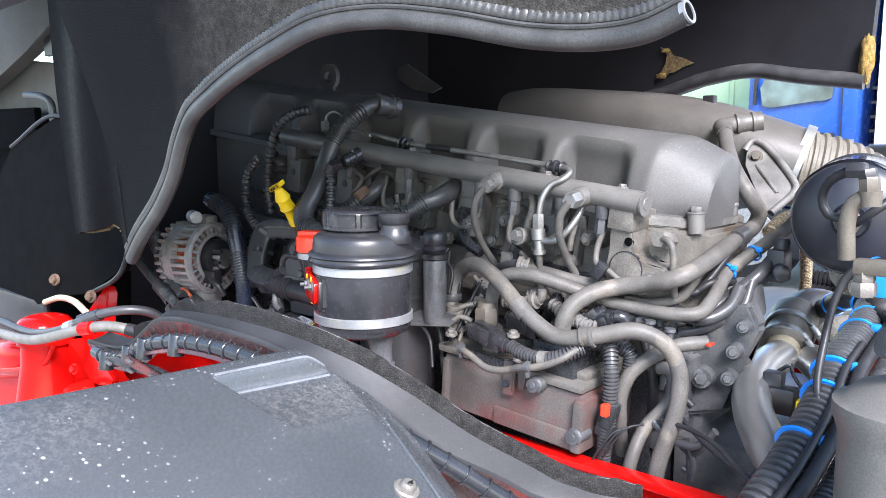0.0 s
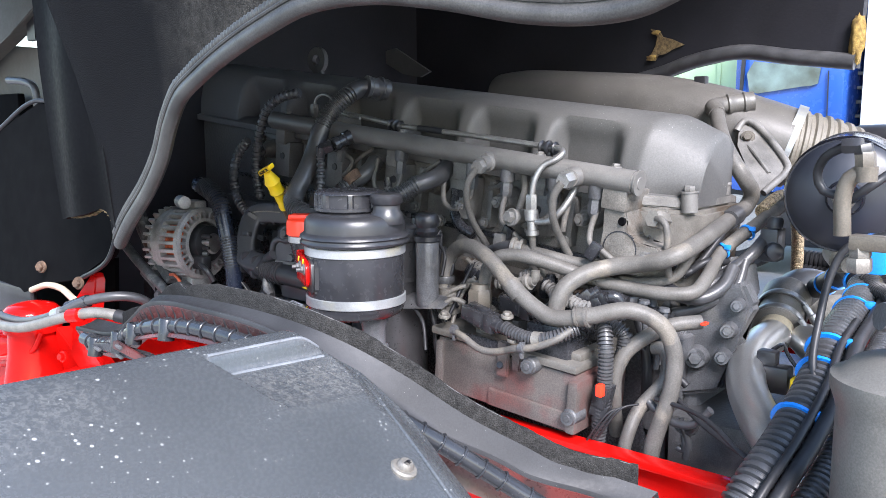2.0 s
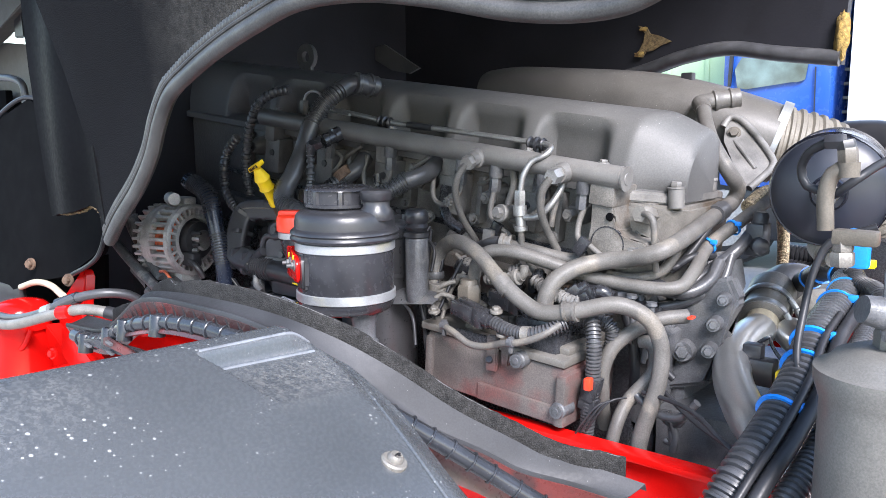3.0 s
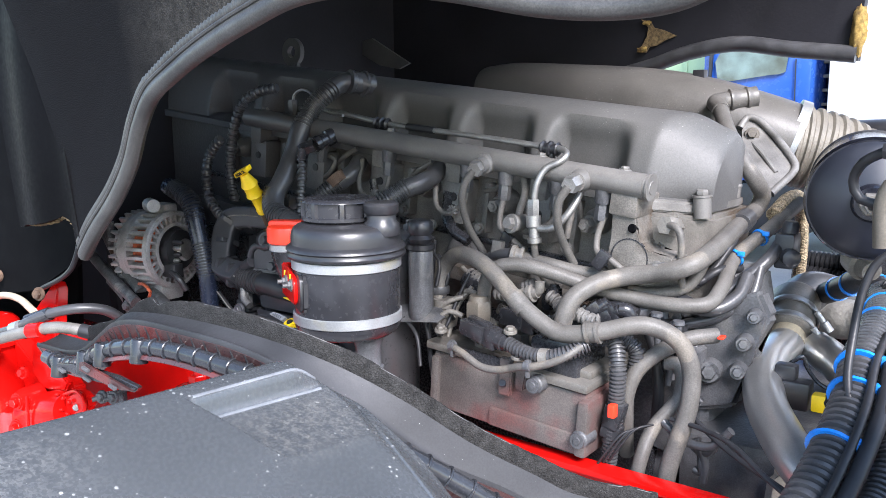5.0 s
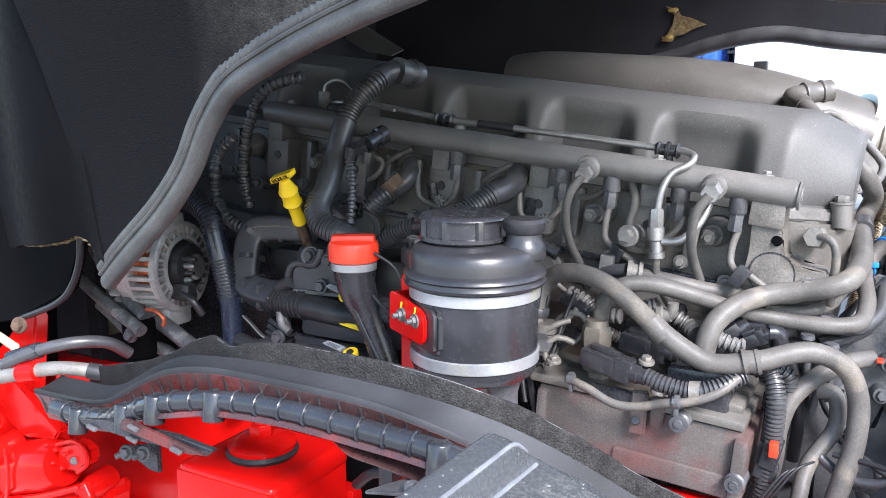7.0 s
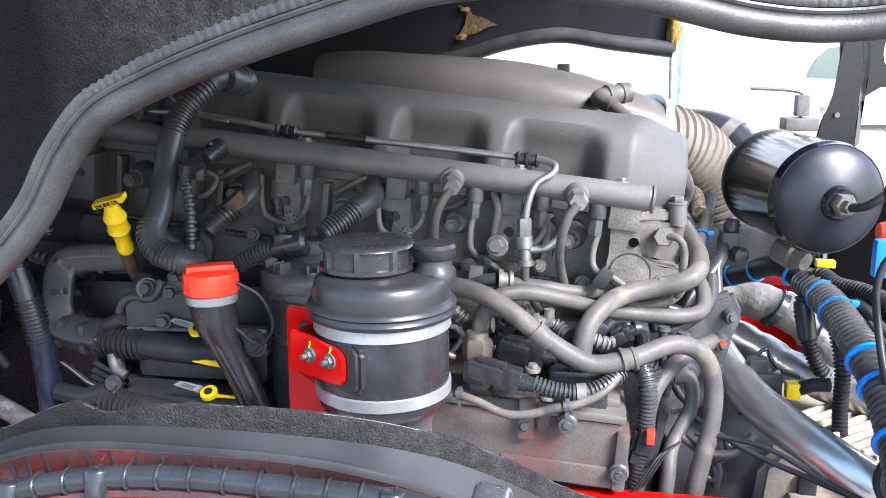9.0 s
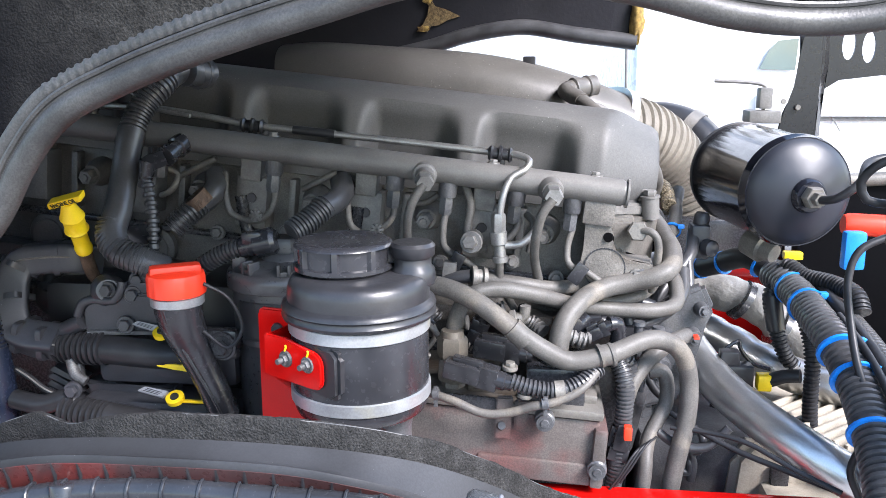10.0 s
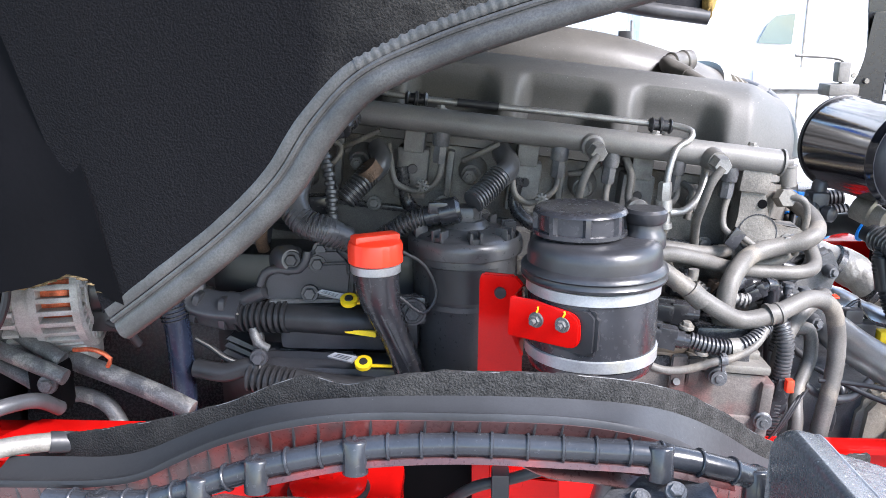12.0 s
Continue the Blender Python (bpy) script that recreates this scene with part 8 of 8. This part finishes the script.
# thin pale tubes drawn as the bright reflections along the recess edges
for xe, dz in ((-0.7015, -0.0012), (-0.6925, -0.0002)):
    pts = [(xe, 0.456 + 0.145 * k / 12, 0) for k in range(13)]
    part("edge_highlight", tube([(x, y, top_z(x, y) - (0 if xe < -0.7 else recess(x + 0.001, y)) + dz) for x, y, z in pts], 0.0021, 8), M_PALE_EDGE, pan, "pale line painted as the highlight on the recess edge")
sc = Vector((-0.515, 0.541, top_z(-0.515, 0.541)))
sn = Vector((0.40, 0.1, 0.9)).normalized()
scr = part("screw", join(lathe(sc - sn * 0.002, sc + sn * 0.003, [(0, 0.0135), (0.7, 0.0135), (1, 0.012)], 24), lathe(sc + sn * 0.002, sc + sn * 0.009, [(0, 0.0085), (0.6, 0.0085), (1, 0.006)], 18)), M_PALE, pan, "dull zinc pan-head screw with washer")
part("screw_slot", join(block(sc + sn * 0.0085 + Vector((-0.004, -0.0009, 0)), sc + sn * 0.0095 + Vector((0.004, 0.0009, 0)), 0), block(sc + sn * 0.0085 + Vector((-0.0009, -0.004, 0)), sc + sn * 0.0095 + Vector((0.0009, 0.004, 0)), 0)), M_PLASTIC, scr)
part("crease", tube([(-0.66, 0.625, top_z(-0.66, 0.625) - 0.001), (-0.60, 0.595, top_z(-0.60, 0.595)), (-0.52, 0.572, top_z(-0.52, 0.572)), (-0.45, 0.56, top_z(-0.45, 0.56))], 0.0028, 8), M_FENDER, pan, "moulded ridge line")
# dark support under the cover
part("under_frame", join(block((-0.70, 0.12, 1.36), (-0.42, 0.56, 1.40), 0.01), block((-0.60, 0.56, 1.10), (-0.56, 0.70, 1.36), 0.01)), M_PLASTIC, pan)

# ---- red spring mount and steering casting ----
mnt = thing("cab_spring_mount", (-1.14, 0.77, 1.2), "glossy red steel mount box with a bolted rubber disc", "mount")
part("top_plate", block((-1.225, 0.705, 1.335), (-1.068, 0.86, 1.366), 0.012, None, 3), M_RED, mnt, "red painted box top")
part("side_plate", block((-1.222, 0.71, 1.18), (-1.206, 0.856, 1.345), 0.005), M_RED, mnt)
part("side_plate", block((-1.086, 0.71, 1.18), (-1.070, 0.856, 1.345), 0.005), M_RED, mnt)
part("front_flange", block((-1.224, 0.703, 1.312), (-1.069, 0.716, 1.358), 0.005), M_RED, mnt)
part("back_bracket", block((-1.22, 0.855, 1.10), (-1.06, 0.998, 1.30), 0.01), M_RED, mnt)
part("inner_rib", block((-1.15, 0.72, 1.18), (-1.135, 0.84, 1.345), 0.003), M_RED, mnt)
mb = Vector((-1.148, 0.78, 1.366))
part("rubber_ring", lathe(mb, mb + Vector((0, 0, 0.009)), [(0, 0.045), (0.5, 0.047), (1, 0.044)], 32), M_RUBBER, mnt, "black rubber ring")
part("disc", lathe(mb + Vector((0, 0, 0.008)), mb + Vector((0, 0, 0.024)), [(0, 0.043), (0.4, 0.044), (0.7, 0.038), (1, 0.020)], 32), M_RED, mnt, "red pressed disc")
part("nut", join(hexa(mb + Vector((0, 0, 0.022)), mb + Vector((0, 0, 0.040)), 0.016), lathe(mb + Vector((0, 0, 0.038)), mb + Vector((0, 0, 0.056)), [(0, 0.009), (1, 0.008)], 14)), M_RED, mnt, "red painted nut")


def rugged(bm, cuts, amp, size):
    """Cast skin: the faces are cut finer and moved in and out a little."""
    bmesh.ops.triangulate(bm, faces=[f for f in bm.faces if len(f.verts) > 4])
    bmesh.ops.subdivide_edges(bm, edges=bm.edges[:], cuts=cuts, use_grid_fill=True)
    bm.normal_update()
    for v in bm.verts:
        v.co += v.normal * amp * (noise.noise(v.co * size) + 0.5 * noise.noise(v.co * size * 2.7))
    return bm


sb = thing("steering_casting", (-1.6, 0.8, 1.1), "glossy red painted steering gear casting", "casting")
part("back_plate", slab([(-2.042, 0.860, 1.290), (-1.820, 0.860, 1.328), (-1.697, 0.860, 1.248), (-1.703, 0.860, 1.076), (-2.109, 0.860, 0.951)], (0.004, 0.03, 0), 0.005), M_RED, sb, "red cast body")
part("cylinder", lathe((-1.961, 0.800, 1.129), (-1.589, 0.800, 1.242), [(0, 0.047), (0.2, 0.047), (0.4, 0.047), (0.60, 0.047), (0.61, 0.049), (0.64, 0.049), (0.65, 0.0455), (0.78, 0.045), (0.93, 0.044), (1, 0.036)], 36), M_RED, sb, "red cast cylinder")
part("ear", slab([(-1.583, 0.785, 1.279), (-1.530, 0.785, 1.298), (-1.508, 0.785, 1.288), (-1.505, 0.785, 1.267), (-1.534, 0.785, 1.244), (-1.583, 0.785, 1.238)], (0.002, 0.022, 0), 0.005), M_RED, sb)
part("ear_hole", lathe((-1.543, 0.786, 1.262), (-1.537, 0.782, 1.265), [(0, 0.007), (1, 0.006)], 16), M_CASTD, sb)
part("web_plate", slab([(-1.725, 0.800, 1.351), (-1.700, 0.800, 1.362), (-1.595, 0.800, 1.294), (-1.609, 0.800, 1.276), (-1.692, 0.800, 1.265), (-1.735, 0.800, 1.291)], (0.002, 0.012, 0), 0.003), M_RED, sb)
part("lower_body", slab([(-2.014, 0.800, 1.068), (-1.716, 0.800, 1.151), (-1.564, 0.800, 1.200), (-1.520, 0.800, 1.223), (-1.501, 0.800, 1.208), (-1.523, 0.800, 1.051), (-2.052, 0.800, 0.882)], (0.004, 0.06, 0), 0.012), M_RED, sb)
part("cast_hump", rugged(lathe((-1.90, 0.812, 1.070), (-1.56, 0.812, 1.178), [(0, 0.03), (0.1, 0.040), (0.3, 0.043), (0.5, 0.040), (0.7, 0.043), (0.9, 0.036), (1, 0.02)], 24), 2, 0.0045, 34), M_RED, sb, "lumpy red cast housing")
part("cast_rib", tube([(-1.680, 0.760, 1.262), (-1.664, 0.752, 1.243), (-1.662, 0.750, 1.215), (-1.676, 0.754, 1.186), (-1.70, 0.762, 1.165)], 0.0032, 8), M_RED, sb)
part("cast_rib", tube([(-1.80, 0.775, 1.140), (-1.70, 0.770, 1.165), (-1.60, 0.772, 1.196), (-1.53, 0.784, 1.222)], 0.0055, 8), M_RED, sb)
part("flange_edge", tube([(-1.520, 0.784, 1.228), (-1.505, 0.782, 1.205), (-1.512, 0.780, 1.170), (-1.508, 0.780, 1.13), (-1.516, 0.780, 1.09)], 0.0075, 10), M_RED, sb)
part("ear_edge", tube([(-1.580, 0.784, 1.281), (-1.532, 0.783, 1.297), (-1.510, 0.783, 1.288), (-1.507, 0.783, 1.268), (-1.533, 0.783, 1.246)], 0.0035, 8), M_RED, sb)
for k in range(7):
    q = Vector((-1.60 + 0.022 * (k % 3) - 0.01 * (k // 3), 0.776, 1.278 - 0.016 * (k // 3) - 0.003 * k))
    part("cast_mark", lathe(q + Vector((0, 0.006, 0)), q, [(0, 0.0042), (0.7, 0.0036), (1, 0.0015)], 10), M_RED, sb)
for q in ((-1.695, 0.765, 1.306), (-1.672, 0.765, 1.150), (-1.640, 0.765, 1.140)):
    part("cast_bolt", bolt(q, (0.1, -1, 0.2), 0.0085), M_RED, sb)
part("casting_flank", block((-3.086, 0.860, 0.808), Vector((-2.017, 0.800, 1.306)), 0.012, None, 3), M_RED, sb)
db = Vector((-1.851, 0.775, 1.367))
part("domed_cover", lathe(db - Vector((0, 0, 0.03)), db + Vector((0, 0, 0.034)), [(0, 0.060), (0.55, 0.062), (0.75, 0.058), (0.88, 0.048), (0.96, 0.030), (1, 0.012)], 32), M_RED, sb, "red domed cover")
part("neck", lathe(db - Vector((0, 0, 0.16)), db - Vector((0, 0, 0.02)), [(0, 0.07), (0.6, 0.055), (1, 0.052)], 28), M_RED, sb)
part("side_lobe", lathe((-2.347, 0.800, 1.194), (-1.903, 0.780, 1.297), [(0, 0.05), (0.7, 0.05), (0.9, 0.042), (1, 0.02)], 28), M_RED, sb)
part("lobe_rib", tube([(-2.191, 0.745, 1.213), (-1.914, 0.745, 1.270), (-1.797, 0.750, 1.307), (-1.775, 0.760, 1.346)], 0.006, 10), M_RED, sb)
part("gusset", slab([(-1.798, 0.800, 1.348), (-1.670, 0.820, 1.240), (-1.897, 0.820, 1.157)], (0.01, 0.03, 0), 0.003), M_RED, sb)
part("upright", slab([(-1.803, 0.830, 1.380), (-1.714, 0.850, 1.472), (-1.704, 0.850, 1.455), (-1.722, 0.840, 1.301), (-1.809, 0.840, 1.285)], (0.01, 0.02, 0), 0.003), M_RED, sb)
for q, r in (((-1.518, 0.785, 1.218), 0.019), ((-1.706, 0.752, 1.248), 0.022), ((-1.719, 0.752, 1.191), 0.022)):
    q = Vector(q)
    part("boss", join(lathe(q + Vector((-0.01, 0.05, 0)), q, [(0, r * 1.1), (0.8, r), (0.9, r * 0.85), (1, r * 0.8)], 24), bolt(q, (0.2, -1, 0), r * 0.45)), M_RED, sb, "red painted bolt boss")
part("bracket_plate", join(slab([(-1.374, 0.740, 1.340), (-1.298, 0.740, 1.362), (-1.298, 0.740, 1.318), (-1.316, 0.740, 1.317), (-1.340, 0.740, 1.328)], (0.002, 0.006, 0), 0.002)), M_CASTD, sb, "dark bracket plate")
for q in ((-1.348, 0.730, 1.341), (-1.313, 0.730, 1.347)):
    part("zinc_bolt", join(bolt(q, (0.2, -1, 0.2), 0.0075), lathe(q, Vector(q) + Vector((-0.006, -0.014, -0.002)), [(0, 0.0045), (1, 0.004)], 10)), M_OLDALU, sb, "dull zinc bolt end")
part("top_shelf", slab([(-1.537, 0.890, 1.395), (-1.350, 0.890, 1.395), (-1.400, 0.800, 1.395), (-1.590, 0.799, 1.395)], (0, 0, -0.012), 0.003), M_RED, sb, "flat red painted shelf")
rb = thing("red_bracket", (-0.95, 0.8, 1.2), "glossy red bracket with a black cable", "bracket")
part("plate", join(slab([(-0.987, 0.860, 1.362), (-0.939, 0.860, 1.367), (-0.938, 0.860, 1.340), (-0.879, 0.860, 1.342), (-0.876, 0.860, 1.255), (-0.986, 0.860, 1.252)], (0, 0.02, 0), 0.003), block(Vector((-0.946, 0.830, 1.366)) - Vector((0.02, 0.012, 0.012)), Vector((-0.946, 0.830, 1.366)) + Vector((0.02, 0.012, 0.012)), 0.003)), M_RED, rb)
part("cable", tube([(-1.015, 0.800, 1.344), (-0.983, 0.790, 1.371), (-0.944, 0.790, 1.382), (-0.894, 0.790, 1.398), (-0.842, 0.800, 1.398)], 0.0065, 10), M_RUBBER, rb)
part("clip", block(Vector((-0.954, 0.785, 1.380)) - Vector((0.01, 0.012, 0.016)), Vector((-0.954, 0.785, 1.380)) + Vector((0.01, 0.012, 0.016)), 0.003), M_PLASTIC, rb)

# ---- grey hoses over the casting ----
gh = thing("grey_hoses", (-1.55, 0.75, 1.4), "pair of dusty grey rubber hoses with red clip", "hoses")
part("hose", tube([(-2.159, 0.720, 1.373), (-1.955, 0.720, 1.379), (-1.777, 0.720, 1.379), (-1.650, 0.730, 1.407), (-1.588, 0.760, 1.437), (-1.537, 0.800, 1.450), (-1.511, 0.840, 1.443), (-1.500, 0.870, 1.419)], 0.0095, 12), M_RUBBER_D, gh)
part("hose", tube([(-2.107, 0.700, 1.350), (-1.906, 0.700, 1.362), (-1.730, 0.700, 1.376), (-1.566, 0.720, 1.419), (-1.491, 0.740, 1.435), (-1.441, 0.770, 1.429)], 0.0105, 12), M_PALE, gh, "pale dusty hose")
part("joint", tube([(-1.624, 0.750, 1.424), (-1.577, 0.770, 1.441)], 0.0125, 12), M_PLAST_S, gh)
part("hose_clip", tube([(-1.642, 0.730, 1.410), (-1.622, 0.735, 1.417)], 0.0125, 12), M_BAND, gh)
part("red_clip", tube([(-1.550, 0.718, 1.424), (-1.522, 0.725, 1.429)], 0.0135, 12), M_RED, gh, "red plastic hose clip")
part("cream_hose", tube([(-1.901, 0.800, 1.417), (-1.827, 0.800, 1.437), (-1.736, 0.790, 1.443), (-1.640, 0.770, 1.436)], 0.007, 12), M_CREAM, gh, "cream plastic hose")
part("black_cover", block((-2.554, 0.820, 1.268), Vector((-1.916, 0.800, 1.415)), 0.01), M_PLASTIC, gh)
part("hose_sleeve", tube([(-1.455, 0.761, 1.431), (-1.432, 0.775, 1.424), (-1.405, 0.790, 1.406)], 0.0122, 14), M_RUBBER, gh)

# ---- vehicles behind ----
def box_part(name, lo, hi, material, parent, bevel=0.03, label=""):
    return part(name, block(lo, hi, bevel), material, parent, label)


def wheels(parent, xs, y):
    for wx in xs:
        tyre = part("wheel", lathe((wx, y, 0.79), (wx, y + 0.3, 0.79), [(0, 0.30), (0.05, 0.46), (0.2, 0.49), (0.8, 0.49), (1, 0.44)], 32), M_RUBBER, parent)
        part("rim", lathe((wx, y - 0.005, 0.79), (wx, y + 0.02, 0.79), [(0, 0.28), (1, 0.30)], 28), M_ALU, tyre)


wt = thing("white_truck", (1.0, 4.2, 0.3), "white truck cab parked behind", "truck")
wheels(wt, (0.6, 2.6), 4.1)
box_part("body", (-0.25, 4.0, 0.95), (3.4, 6.3, 3.9), M_WHITE, wt, 0.06)
box_part("door_seam", (0.52, 3.994, 1.1), (0.527, 4.0, 3.2), M_PALE, wt, 0)
box_part("sill_line", (0.35, 3.985, 1.60), (3.0, 4.0, 1.62), M_CAST, wt, 0)
box_part("step_panel", (0.3, 3.97, 1.62), (3.0, 4.0, 1.72), M_WHITE, wt, 0.01)
part("side_window", slab([(0.304, 3.990, 1.833), (0.345, 3.990, 1.921), (0.381, 3.990, 1.958), (0.467, 3.990, 1.967), (0.462, 3.990, 1.827)], (0, -0.008, 0)), M_GLASS, wt, "dark side window", smooth=False)
part("dark_line", slab([(0.639, 3.985, 1.616), (0.644, 3.985, 1.619), (0.682, 3.985, 1.557), (0.678, 3.985, 1.554)], (0, -0.004, 0)), M_CAST, wt, smooth=False)
part("aerial", tube([(-0.299, 3.900, 1.935), (-0.292, 3.900, 1.708)], 0.006, 8), M_CAST, wt, "thin aerial")

bt = thing("blue_truck", (-2.7, 8.5, 0.3), "blue truck cab parked in the yard", "truck")
lo, hi = Vector([(-3.056, 8.000, 1.668)][0]), Vector([(-2.049, 8.000, 2.637)][0])
wheels(bt, (-3.0,), 8.05)
box_part("cab", (lo.x, 8.0, 1.1), (hi.x, 10.2, 3.6), M_BLUE, bt, 0.08)
part("bumper", block((lo.x, 8.05, 0.6), (hi.x, 10.1, 1.1), 0.05), M_PLASTIC, bt)
part("door_window", slab([(-2.856, 7.990, 2.343), (-2.254, 7.990, 2.256), (-2.274, 7.990, 2.116), (-2.331, 7.990, 2.098), (-2.404, 7.990, 2.095), (-2.808, 7.990, 2.042), (-2.888, 7.990, 2.060), (-2.919, 7.990, 2.230)], (0, -0.02, 0)), M_WINDOW, bt, "side window with bright reflection", smooth=False)
part("window_divider", slab([(-2.966, 7.985, 2.443), (-2.933, 7.985, 2.441), (-2.951, 7.985, 2.072), (-2.978, 7.985, 2.072)], (0, -0.03, 0)), M_PLASTIC, bt, smooth=False)
part("door_seam", slab([(-2.196, 7.990, 2.228), (-2.186, 7.990, 2.228), (-2.175, 7.990, 1.677), (-2.184, 7.990, 1.677)], (0, -0.01, 0)), M_PLASTIC, bt, smooth=False)
part("door_handle", slab([(-2.181, 7.980, 1.743), (-2.064, 7.980, 1.753), (-2.062, 7.980, 1.718), (-2.178, 7.980, 1.702)], (0, -0.04, 0)), M_LABEL, bt, smooth=False)
part("grab_handle", slab([(-2.369, 7.980, 1.809), (-2.233, 7.980, 1.808), (-2.229, 7.980, 1.753), (-2.365, 7.980, 1.747)], (0, -0.03, 0)), M_PLASTIC, bt, smooth=False)
for k in range(6):
    q = Vector([(-2.110, 8.400, 2.422)][0])
    part("side_rung", block((q.x, 8.4, 1.55 + 0.13 * k), (q.x + 0.16, 8.45, 1.58 + 0.13 * k), 0.005), M_PALE, bt)
part("side_frame", block((hi.x + 0.02, 8.5, 0.8), (hi.x + 0.2, 9.8, 3.2), 0.02), M_PLASTIC, bt)

tr = thing("white_box_trailer", (0.5, 8.5, 0.3), "white box trailer parked behind", "trailer")
e = Vector([(-1.917, 8.000, 1.950)][0])
wheels(tr, (0.2, 3.5), 8.1)
box_part("box", (e.x, 8.0, 1.2), (6.0, 10.4, 4.2), M_WHITE, tr, 0.04)
part("chassis_frame", block((e.x + 0.1, 8.6, 0.9), (5.8, 9.8, 1.2), 0.02), M_PLASTIC, tr)
gv = thing("green_vehicle", (-4.2, 10.5, 0.3), "pale green vehicle beyond the blue truck", "vehicle")
wheels(gv, (-5.0,), 10.3)
box_part("body", (-6.5, 10.2, 0.9), (-3.2, 12.2, 3.4), M_GREEN, gv, 0.05)
for k in range(5):
    box_part("panel_rib", (-5.6 + 0.5 * k, 10.18, 1.2), (-5.55 + 0.5 * k, 10.2, 3.2), M_GREEN, gv, 0)
